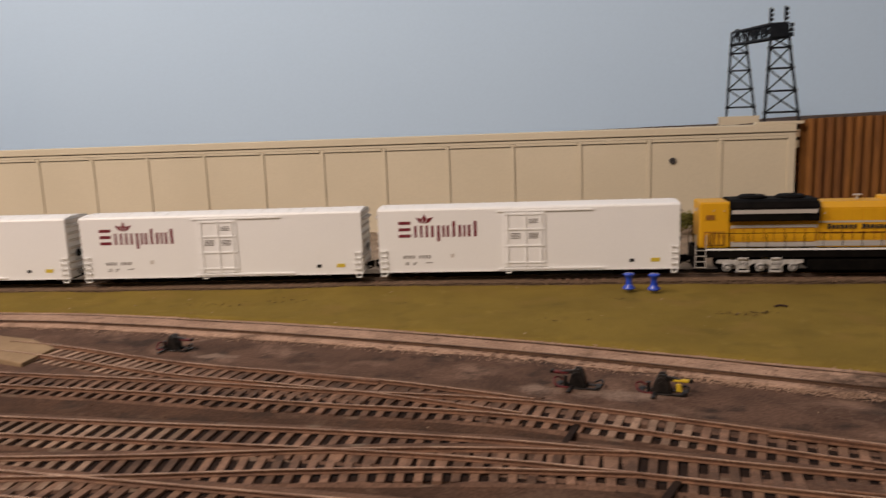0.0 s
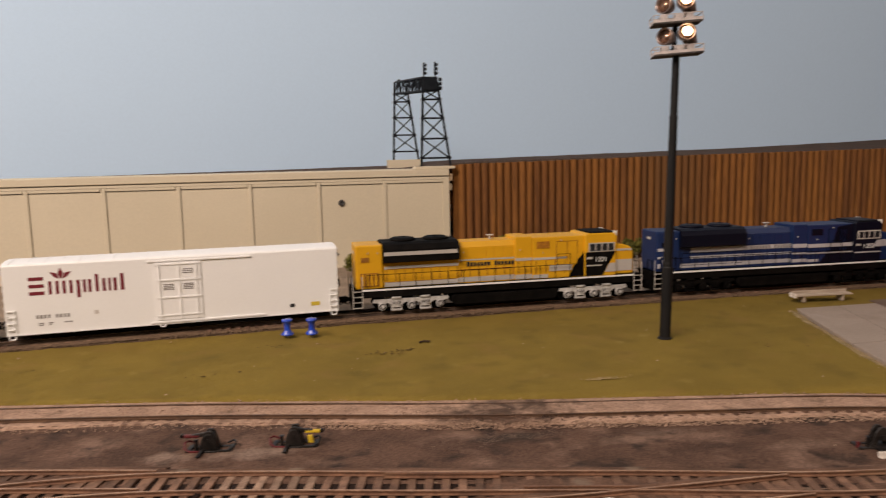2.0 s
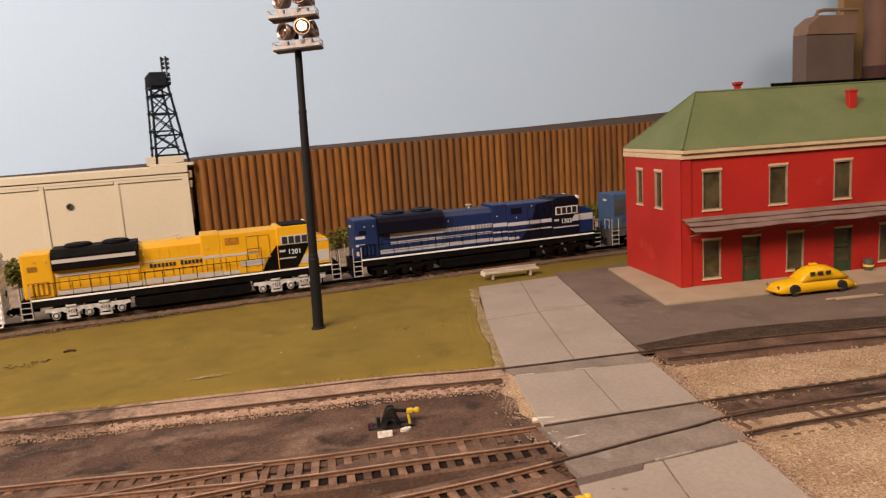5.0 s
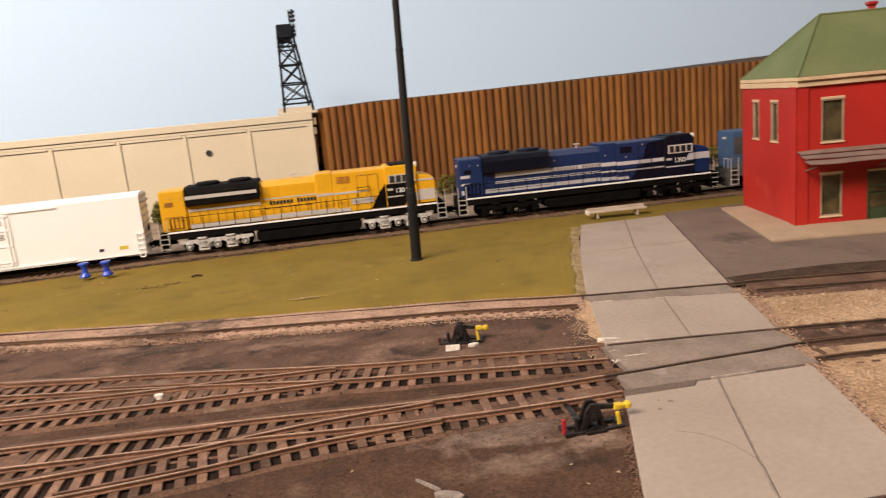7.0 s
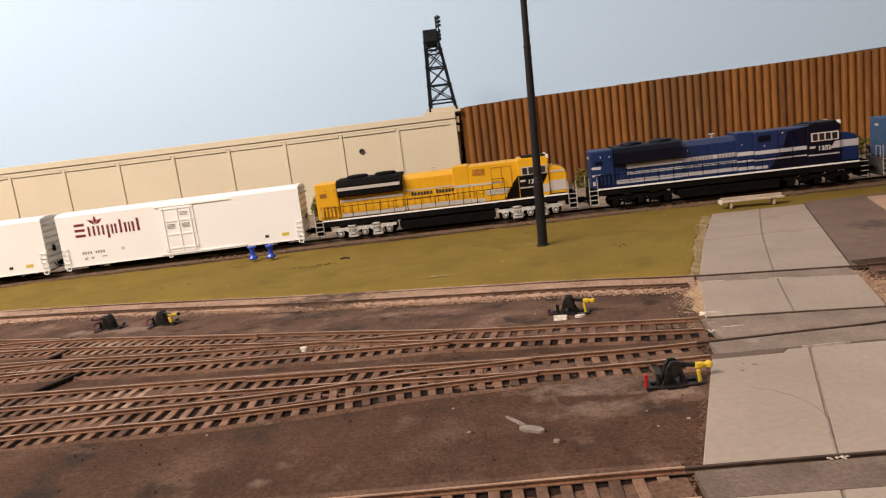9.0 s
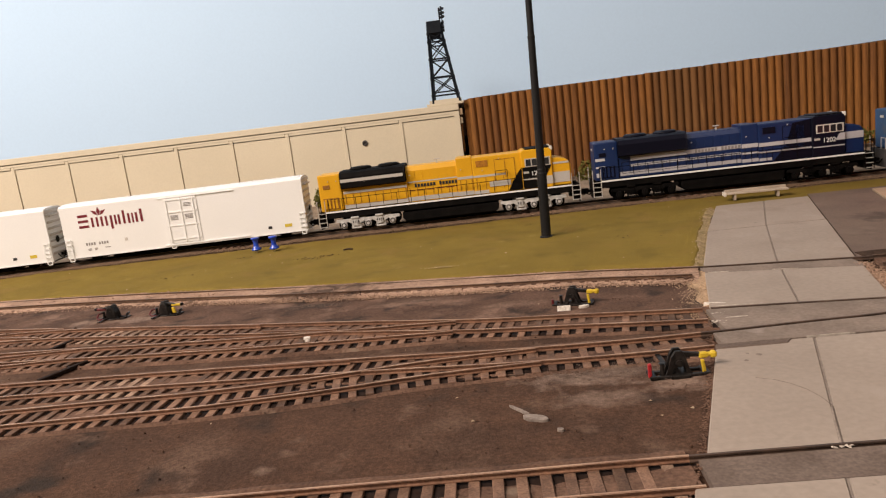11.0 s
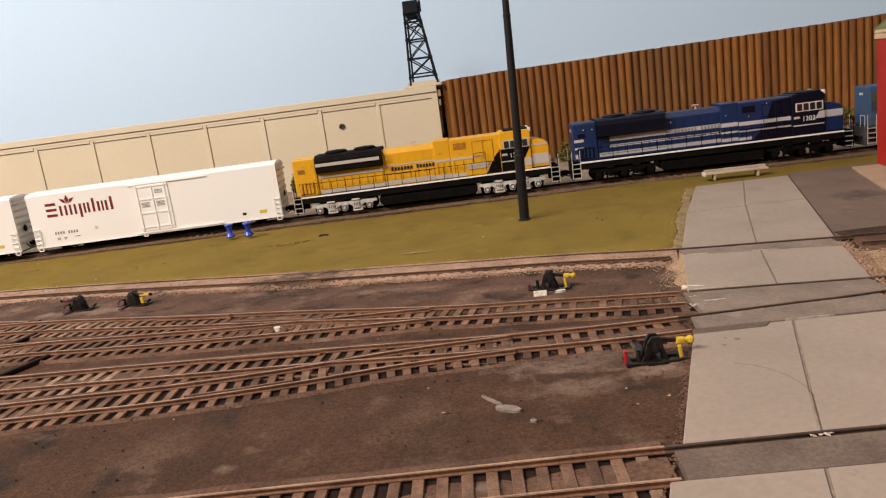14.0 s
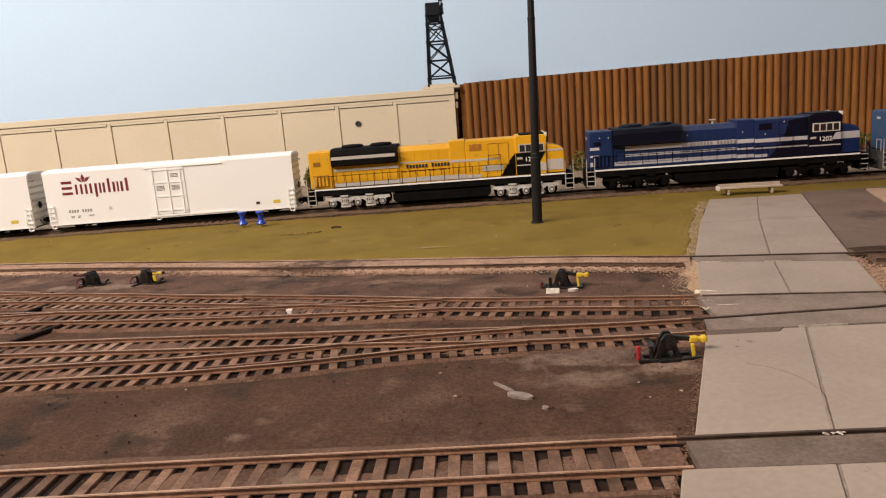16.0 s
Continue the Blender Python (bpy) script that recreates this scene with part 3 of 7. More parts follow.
def strip(name, line, x0, x1, half0, half1, mat, top, label, category, kind="structure"):
    """A raised bed along a line, from half0 on its near side to half1 on its far side."""
    rows = [((p[0], p[1] - half0), (p[0], p[1] + half1)) for p in line if x0 <= p[0] <= x1]
    ob = sheet(name, [0, 0.08, 0.2, 0.35, 0.5, 0.65, 0.8, 0.92, 1], rows, mat,
               lambda x, y, u: -0.002 + (top + 0.002) * min(1, min(u, 1 - u) / 0.15) ** 0.7 + uneven(x, y, 0.0004, 120))
    return tagged(ob, label, category, kind=kind)


strip("ballast", MID, -1.5, 0.074, 0.021, 0.02, BALLAST, 0.0006, "pinkish tan ballast bed along the siding", "ballast")
strip("ballast", TRAIN, -1.9, 1.2, 0.021, 0.024, GREYBALLAST, 0.0012, "grey-brown ballast bed of the main line", "ballast")


rows = [((x, at_x(TRAIN, x) + 0.018), (x, 0.788)) for x in np.linspace(-1.4, 1.15, 160)]
tagged(sheet("gravel_strip", [0, 0.05, 0.12, 0.25, 0.4, 0.55, 0.7, 0.85, 1], rows, GREYGRAVEL, lambda x, y, u: 0.0003 + 0.012 * max(0, u - 0.45) + uneven(x, y, 0.0006, 60)),
       "grey-tan gravel ground between main line and wall", "gravel", kind="structure")


def along(line, x0, x1, n, lo, hi, z, seed):
    r = np.random.default_rng(seed)
    out = []
    for k in range(n):
        x = r.uniform(x0, x1)
        out.append((x, at_x(line, x) + r.uniform(lo, hi), z + r.uniform(-0.0003, 0.0005)))
    return out


tagged(scatter("ballast_stones", along(MID, -0.9, -0.20, 2600, -0.023, -0.010, 0.0005, 11) + along(MID, -0.24, 0.07, 3600, -0.023, -0.010, 0.0006, 41) + along(MID, -0.9, 0.07, 3000, -0.007, 0.007, 0.0018, 12) + along(MID, -0.9, 0.07, 900, 0.010, 0.019, 0.0009, 29), 0.00060, STONE, 0.8, 13),
       "loose pink and tan ballast stones by the siding", "ballast", kind="stuff")
pts = []
for k in range(1700):
    x = rng.normal(-0.142, 0.020)
    pts.append((x, at_x(MID, x) - abs(rng.normal(0.006, 0.009)) + 0.004, 0.0019 + rng.uniform(-0.0003, 0.0004)))
tagged(scatter("cinders", pts + along(MID, -0.9, 0.07, 350, -0.022, 0.004, 0.0018, 53), 0.0006, PALEDIRT, 0.6, 54),
       "dark cinders spilled over the siding ballast", "cinders", kind="stuff")
tagged(scatter("ballast_stones", along(TRAIN, -1.0, 0.5, 8000, -0.021, -0.010, 0.0012, 14) + along(TRAIN, -1.0, 0.5, 3000, -0.007, 0.007, 0.0012, 15), 0.0010, GREYBALLAST, 0.8, 16),
       "loose grey-brown ballast stones on the main line", "ballast", kind="stuff")
rows = [((lawn_end(y) - 0.003, y), (road_left(y) + 0.001, y)) for y in np.linspace(0.292, 0.493, 120)]
tagged(sheet("gravel_edge", [0, 0.2, 0.4, 0.6, 0.8, 1], rows, EDGESOIL, lambda x, y, u: 0.0002 + 0.0010 * math.sin(math.pi * min(1.0, u + 0.25)) + uneven(x, y, 0.0006, 110)), "pale sandy bank along the road edge", "gravel", kind="structure")
rows = [((road_left(y) - 0.010 + uneven(y, 0.4, 0.006, 60), y), (road_left(y) + 0.001, y)) for y in np.linspace(0.222, 0.292, 50)]
tagged(sheet("gravel_edge", [0, 0.2, 0.4, 0.6, 0.8, 1], rows, GRAVEL, lambda x, y, u: -0.0008 + 0.0022 * u + uneven(x, y, 0.0006, 110)), "tan gravel bank along the road edge", "gravel", kind="structure")
# pale gravel along the lawn's end and beside the road
pts = []
for k in range(420):
    y = rng.uniform(0.30, 0.49)
    pts.append((lawn_end(y) + rng.normal(0.0015, 0.0028), y, 0.0016))
for k in range(1500):
    y = rng.uniform(0.205, 0.29)
    pts.append((road_left(y) - abs(rng.normal(0, 0.006)), y, 0.0003))
tagged(scatter("gravel_edge", pts, 0.00042, EDGESTONE, 0.6, 17), "pale gravel spilled along the road edge", "gravel", kind="stuff")

pts = []
for k in range(1300):
    y = rng.uniform(-0.05, 0.20)
    q = abs(rng.normal(0, 0.0016))
    pts.append((road_left(y) - q, y, 0.0014 - 0.45 * q - rng.uniform(0, 0.0004)))
tagged(scatter("cinders", pts, 0.0006, FILL, 0.35, 27), "dark cinders banked against the road slabs", "cinders", kind="stuff")
pts = []
for k in range(4200):
    y = rng.uniform(-0.02, 0.275)
    pts.append((road_right(y) + rng.normal(0.0012, 0.0025), y, rng.uniform(0.0006, 0.0021)))
tagged(scatter("gravel_edge", pts, 0.00062, STONE, 0.8, 28), "tan gravel banked against the road slabs", "gravel", kind="stuff")

# tan gravel yard on the far side of the road
rows = [((x, 0.16 - 0.35 * max(0, x - 0.2)), (x, at_x(MID, x) - 0.008)) for x in np.linspace(0.130, 0.9, 120)]
tagged(sheet("gravel_yard", [i / 24 for i in range(25)], rows, GRAVEL, lambda x, y, u: -0.0012 + 0.0016 * min(1, min(u, 1 - u) / 0.1) + uneven(x, y, 0.0005, 60)),
       "tan gravel ground between the tracks past the crossing", "gravel", kind="structure")
rows = [((road_right(y) - 0.001, y), (0.9, y - 0.3)) for y in np.linspace(-0.05, 0.185, 56)]
tagged(sheet("gravel_yard", [i / 60 for i in range(61)], rows, GRAVEL, lambda x, y, u: 0.0004 + uneven(x, y, 0.0005, 60)),
       "tan gravel ground in the foreground past the crossing", "gravel", kind="structure")
pts = []
for k in range(17000):
    x = rng.uniform(0.10, 0.42)
    y = rng.uniform(0.03, 0.26)
    if x > road_right(y) + 0.002 and y < at_x(MID, x) - 0.004 and min(abs(y - at_x(YARD_A, x)), abs(y - at_x(YARD_C, x))) > 0.004:
        pts.append((x, y, 0.0006))
tagged(scatter("gravel", pts[::2], 0.00085, EDGESTONE, 0.8, 18), "loose tan gravel beside the crossing tracks", "gravel", kind="stuff")

# dirt crumbs and pebbles in the yard
pts = [(rng.uniform(-0.9, 0.05), rng.uniform(0.03, 0.37), 0.0) for k in range(2600)]
pts = [p for p in pts if p[0] < road_left(p[1]) - 0.003]
tagged(scatter("cinders", pts, 0.0006, DIRT, 0.7, 19), "small dark cinders in the yard dirt", "cinders", kind="stuff")
pts = [(rng.uniform(-0.8, 0.05), rng.uniform(0.05, 0.36), 0.0) for k in range(80)]
pts = [p for p in pts if p[0] < road_left(p[1]) - 0.003]
tagged(scatter("pale_chips", pts, 0.0008, TAN, 0.5, 20), "tiny pale chips lying in the yard dirt", "chips", kind="stuff")

# ---- road and paved lot ----
road = holder("road", Matrix(), "grey painted concrete road slabs crossing the tracks", "road", kind="structure")


def quad(y0, y1, f0, f1, z0, z1, inset=0.00025):
    """A slab of the road between two y lines (or pairs: at its left and right edge), from share f0 to f1 of its width."""
    def pt(y, f, sx, sy):
        f = (f[0] if sy > 0 else f[1]) if isinstance(f, tuple) else f
        y = y[0] + (y[1] - y[0]) * f if isinstance(y, tuple) else y
        a, c = road_left(y), road_right(y)
        return (a + (c - a) * f + sx * inset, y + sy * inset)
    pts = [pt(y0, f0, 1, 1), pt(y0, f1, -1, 1), pt(y1, f1, -1, -1), pt(y1, f0, 1, -1)]
    return prism(pts, z0, z1, 0.0004, axis="z")


RZ = 0.0022
for y0, y1, m0, m1 in ((0.392, 0.492, 0.50, 0.52), ((0.2955, 0.2840), 0.392, 0.50, 0.50), ((0.2172, 0.2087), (0.2815, 0.2650), 0.50, 0.50), (0.0812, (0.1680, 0.1668), 0.452, 0.495),
                       (-0.03, 0.0643, 0.40, 0.445), (-0.12, -0.03, 0.40, 0.40)):
    part("slab", quad(y0, y1, 0.0, (m0, m1), -0.001, RZ), CONCRETE, road)
    part("slab", quad(y0, y1, (m0, m1), 1.0, -0.001, RZ), CONCRETE, road)
    part("joint_filler", quad(y0, y1, (m0 - 0.0045, m1 - 0.0045), (m0 + 0.0045, m1 + 0.0045), -0.0008, RZ - 0.00012), CRACK, road, "dark filler in the slab joint")


def band(name, y_lo, y_hi, z, mat, label):
    """Filling across the whole road between two y lines given by functions of x."""
    xs = [x for x in np.linspace(-0.02, 0.25, 91)]
    bm = bmesh.new()
    ends = [(x, y_lo(x), y_hi(x)) for x in xs if road_left((y_lo(x) + y_hi(x)) / 2) - 0.0005 < x < road_right((y_lo(x) + y_hi(x)) / 2) + 0.001]
    a = [bm.verts.new((x, y0, z)) for x, y0, y1 in ends]
    c = [bm.verts.new((x, y1, z)) for x, y0, y1 in ends]
    for i in range(len(ends) - 1):
        bm.faces.new((a[i], a[i + 1], c[i + 1], c[i]))
    r = bmesh.ops.extrude_face_region(bm, geom=bm.faces[:])
    bmesh.ops.translate(bm, vec=(0, 0, -0.003), verts=[e for e in r["geom"] if isinstance(e, bmesh.types.BMVert)])
    return part(name, bm, mat, road, label)


on = lambda line, o: (lambda x: at_x(line, x) + o)
band("crossing_fill", on(MID, -0.0085), on(MID, 0.0070), RZ - 0.0001, PAVEFILL, "grey mortar filling beside the rail")
band("crossing_fill", on(YARD_C, 0.0094), on(YARD_A, 0.0070), RZ + 0.0001, PAVEFILL, "grey mortar filling between the rails")
band("crossing_fill", lambda x: 0.1684, on(YARD_C, 0.0070), RZ, PAVEFILL, "grey mortar filling between the rails")
band("crossing_fill", lambda x: 0.0645, on(FRONT, 0.0068), RZ - 0.0003, PATCH, "dark grey asphalt filling beside the rail")
part("asphalt_patch", quad(0.1632, 0.1681, 0.0, (0.36, 0.39), 0.0, RZ + 0.0004, 0.0), PATCH, road, "dark asphalt patch on the slab edge")
for y0, y1, f0, f1, w in ((0.2815, 0.2650, 0.03, 0.16, 0.0004), (0.2815, 0.2650, 0.44, 0.60, 0.0003), (0.2192, 0.2107, 0.00, 0.30, 0.00045), (0.2010, 0.1985, 0.08, 0.20, 0.0006), (0.1690, 0.1678, 0.46, 0.70, 0.00025)):
    bm = bmesh.new()
    lo, hi = [], []
    for k in range(15):
        f = f0 + (f1 - f0) * k / 14
        y = y0 + (y1 - y0) * f
        x = road_left(y) + (road_right(y) - road_left(y)) * f
        half = w * (0.25 + 0.55 * abs(noise.noise(Vector((x * 160, y * 90, 1.7)))) + 0.35 * math.sin(math.pi * k / 14))
        lo.append(bm.verts.new((x, y - half, RZ + 0.00025)))
        hi.append(bm.verts.new((x, y + half, RZ + 0.00025)))
    for k in range(14):
        bm.faces.new((lo[k], lo[k + 1], hi[k + 1], hi[k]))
    r = bmesh.ops.extrude_face_region(bm, geom=bm.faces[:])
    bmesh.ops.translate(bm, vec=(0, 0, -0.0008), verts=[e for e in r["geom"] if isinstance(e, bmesh.types.BMVert)])
    part("mortar_line", bm, MORTAR, road, "pale mortar smeared along the slab edge")
part("joint_filler", quad(0.3914, 0.3926, 0.0, 1.0, -0.0008, RZ + 0.00005, 0.0), CRACK, road, "thin dark joint across the slabs")
# the widened joint end and its branching crack
part("crack", pipe([(0.0580, 0.0815, RZ - 0.0002), (0.0616, 0.093, RZ - 0.0002), (0.0655, 0.1050, RZ - 0.0003)], 0.0006, 5), CRACK, road, "dark widened end of the slab joint")
part("crack", pipe([(0.0660, 0.1062, RZ), (0.0655, 0.1130, RZ), (0.0640, 0.1190, RZ), (0.0612, 0.1248, RZ), (0.0575, 0.1292, RZ), (0.0520, 0.1325, RZ)], 0.00010, 5), PATCH, road, "thin branching crack")
for x, y, q in ((0.0605, 0.1540, 0.0011), (0.0545, 0.1492, 0.0008), (0.0570, 0.1560, 0.0006)):
    part("stain", cyl((x, y, RZ - 0.0002), (x, y, RZ + 0.00008), q, n=7), CRACK, road, "small dark stain on the slab")
pts = [(0.0575 + rng.normal(0, 0.0012), 0.0805 + rng.normal(0, 0.0008), RZ) for k in range(14)]
pts += [(road_left(y) + abs(rng.normal(0.003, 0.004)), y, RZ) for y in rng.normal(0.2085, 0.0010, 14)]
pts += [(road_left(y) + abs(rng.normal(0.002, 0.003)), y, RZ) for y in rng.normal(0.1965, 0.0012, 14)]
tagged(scatter("plaster_crumbs", pts, 0.0008, MORTAR, 0.4, 21), "white plaster crumbs along the crossing", "plaster crumbs", kind="stuff")

lot_pts = [(road_right(0.2835) + 0.0006, 0.2835)] + [(x, at_x(MID, x) + 0.017) for x in (0.19, 0.24, 0.3, 0.36, 0.45, 0.6)] + [(0.75, 0.30), (0.75, 0.50), (0.42, 0.50), (road_right(0.503) + 0.0006, 0.503)]
tagged(mesh_ob("paved_lot", prism(lot_pts, -0.001, 0.0020, axis="z"), ASPHALT), "grey-brown asphalt lot round the station", "pavement", kind="structure")
bm = bmesh.new()
edge = []
for x in np.linspace(0.158, 0.6, 60):
    w = 0.012 * math.sin(min(1, (x - 0.158) / 0.06) * math.pi / 2) + uneven(x, 0.5, 0.002, 40)
    edge.append((x, at_x(MID, x) + 0.0105, at_x(MID, x) + 0.0195 + w))
a = [bm.verts.new((x, y0, 0.0024)) for x, y0, y1 in edge]
c = [bm.verts.new((x, y1, 0.0024)) for x, y0, y1 in edge]
for i in range(len(edge) - 1):
    bm.faces.new((a[i], a[i + 1], c[i + 1], c[i]))
r = bmesh.ops.extrude_face_region(bm, geom=bm.faces[:])
bmesh.ops.translate(bm, vec=(0, 0, -0.004), verts=[e for e in r["geom"] if isinstance(e, bmesh.types.BMVert)])
tagged(mesh_ob("dark_edging", bm, DARKFILL), "dark brown asphalt edging along the siding", "pavement", kind="structure")


# ---- far buildings' wall, retaining wall and upper deck ----
wall_turn = Matrix.Translation((-0.073, 0.787, 0)) @ Matrix.Rotation(math.atan(0.034), 4, "Z")
warehouse = holder("warehouse", wall_turn, "long beige panelled warehouse wall with a flat cornice", "warehouse")
WL = 1.55
part("wall", box(-WL, -0.0, 0.0050, 0.05, -0.002, 0.1085), BEIGE, warehouse)
part("cornice", box(-WL, 0.0006, -0.0012, 0.05, 0.1025, 0.1100, 0.0005), BEIGE, warehouse, "plain beige cornice band")
part("fascia", box(-WL, 0.0004, -0.0003, 0.004, 0.0990, 0.1015), BEIGE, warehouse)
part("corner_post", box(-0.0065, 0.0004, -0.0003, 0.05, -0.002, 0.0989), BEIGE, warehouse)
pil = box(-0.0021, 0.0021, 0.0, 0.0052, -0.002, 0.0989, 0.0003)
pil_me = bpy.data.meshes.new("pilaster")
pil.to_mesh(pil_me)
pil.free()
pil_me.materials.append(BEIGE)
lint = box(-0.0325, 0.0325, -0.0001, 0.0052, 0.0960, 0.0988, 0.0001)
lint_me = bpy.data.meshes.new("lintel")
lint.to_mesh(lint_me)
lint.free()
lint_me.materials.append(BEIGE)
pan = box(-0.03255, 0.0331, 0.0012, 0.0052, -0.002, 0.0951, 0.0002)
pan_me = bpy.data.meshes.new("panel")
pan.to_mesh(pan_me)
pan.free()
pan_me.materials.append(BEIGE)
seams = [-0.0715 - 0.0703 * i for i in range(21)]
for i, s in enumerate(seams):
    shared("pilaster", pil_me, warehouse, Matrix.Translation((s, 0, 0)))
    nxt = -0.0065 if i == 0 else seams[i - 1]
    shared("lintel", lint_me, warehouse, Matrix.Translation(((s + nxt) / 2, 0, 0)))
    shared("panel", pan_me, warehouse, Matrix.Translation(((s + nxt) / 2, 0, 0)))
bm = lathe([(0.0016, 0.0), (0.0034, 0.0), (0.0034, 0.0022), (0.0020, 0.0026), (0.0016, 0.0010)], 18, m=Matrix.Translation((-0.118, 0.002, 0.0765)) @ Matrix.Rotation(math.pi / 2, 4, "X"))
part("vent_ring", bm, DUSTY, warehouse, "small round grey vent in the wall")
part("corbel", box(0.0008, 0.0048, 0.002, 0.010, 0.0965, 0.1045, 0.0005), CREAM, warehouse)
part("corbel", box(0.0008, 0.0040, 0.002, 0.010, 0.086, 0.0935, 0.0005), BEIGEDARK, warehouse)
part("side_board", box(0.0008, 0.0030, 0.004, 0.04, 0.052, 0.086), RUST, warehouse, "rusty brown board on the end wall")
part("side_board", box(0.0008, 0.0030, 0.004, 0.04, -0.002, 0.0515), BLACK, warehouse)

retaining = holder("retaining_wall", Matrix(), "rusty brown corrugated sheet-pile retaining wall", "retaining wall", kind="structure")
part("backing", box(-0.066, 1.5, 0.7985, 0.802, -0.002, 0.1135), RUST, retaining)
PITCH = 0.00877
hw = PITCH / 2
prof = [(-hw, 0.0040)] + [(hw * 0.93 * q, 0.0031 * abs(q) ** 2.3) for q in np.linspace(-1, 1, 11)] + [(hw - 0.00005, 0.0040), (hw - 0.00005, 0.0062), (-hw, 0.0062)]
bm = prism(prof, -0.002, 0.1150, axis="z")
pile_me = bpy.data.meshes.new("sheet_pile")
bmesh.ops.recalc_face_normals(bm, faces=bm.faces)
bm.to_mesh(pile_me)
bm.free()
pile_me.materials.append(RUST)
wall_top = lambda x: float(np.interp(x, [-0.06, 0.08, 0.18, 0.30, 0.45, 0.60], [0.1146, 0.1166, 0.1184, 0.1198, 0.1216, 0.1230]))
r_pile = np.random.default_rng(3)
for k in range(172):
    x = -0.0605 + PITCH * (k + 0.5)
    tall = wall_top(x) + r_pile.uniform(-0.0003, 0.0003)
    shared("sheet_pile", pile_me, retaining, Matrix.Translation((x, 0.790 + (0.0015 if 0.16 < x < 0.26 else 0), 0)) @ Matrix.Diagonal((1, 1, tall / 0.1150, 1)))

plain_slab("upper_deck", -1.9, 2.0, 0.8035, 1.074, 0.07, 0.100, DECK, "dark brown upper deck behind the walls", "deck")
rows = [((x, 0.8025), (x, 1.074)) for x in np.linspace(-1.6, 1.95, 260)]
deck_top = lambda x: float(np.interp(x, [-0.7, -0.28, -0.10, -0.06, 0.0, 0.3, 0.62, 1.0], [0.1015, 0.1058, 0.1085, 0.1125, 0.1150, 0.1172, 0.1190, 0.1190]))
deck_rise = lambda x: float(np.interp(x, [-0.7, -0.1, 0.0, 0.3, 0.45, 0.54, 0.66, 0.84, 1.0], [0.001, 0.001, 0.001, 0.0045, 0.0065, 0.009, 0.012, 0.019, 0.022]))
tagged(sheet("roadbed", [0, 0.02, 0.06, 0.12, 0.2, 0.4, 0.6, 0.8, 1], rows, DECK, lambda x, y, u: (deck_top(x) + deck_rise(x) * max(0.0, u - 0.2) / 0.8 if u > 0.001 else 0.1002) + uneven(x, y, 0.0004, 60)),
       "dark brown cinder roadbed on the upper deck", "roadbed", kind="structure")
upper = holder("upper_track", Matrix(), "dark rail line on the upper deck", "track", kind="structure")
for y in (0.835, 0.8515):
    part("rail", prism([(-0.065, 0.1122), (0.0, 0.1150), (0.3, 0.1172), (0.6, 0.1190), (1.9, 0.1190), (1.9, 0.1208), (0.6, 0.1208), (0.3, 0.1190), (0.0, 0.1168), (-0.065, 0.1140)], y - 0.0005, y + 0.0005), DARKRAIL, upper)


# ---- tracks ----
tie_bm = box(-0.00165, 0.00165, -0.0148, 0.0148, 0.0, TIE_H, 0.0002)
tie_me = bpy.data.meshes.new("tie")
tie_bm.to_mesh(tie_me)
tie_bm.free()
tie_me.materials.append(TIE)
pale_me = tie_me.copy()
pale_me.materials.clear()
pale_me.materials.append(PALETIE)


def sweep(line, off, z0, width, height, closed=True):
    """A rail: foot, web and head drawn along a line at a sideways offset."""
    prof = [(-1.0, 0.0), (1.0, 0.0), (1.0, 0.16), (0.30, 0.3), (0.30, 0.62), (0.55, 0.70), (0.55, 0.96), (0.42, 1.0), (-0.42, 1.0), (-0.55, 0.96), (-0.55, 0.70), (-0.30, 0.62), (-0.30, 0.3), (-1.0, 0.16)]
    bm = bmesh.new()
    rings = []
    d = np.gradient(line, axis=0)
    d /= np.linalg.norm(d, axis=1)[:, None]
    for p, t in zip(line, d):
        n = (-t[1], t[0])
        rings.append([bm.verts.new((p[0] + n[0] * (off + a * width / 2), p[1] + n[1] * (off + a * width / 2), z0 + c * height)) for a, c in prof])
    k = len(prof)
    for a, c in zip(rings, rings[1:]):
        for i in range(k):
            bm.faces.new((a[i], a[(i + 1) % k], c[(i + 1) % k], c[i]))
    bm.faces.new(rings[0])
    bm.faces.new(rings[-1][::-1])
    return bm


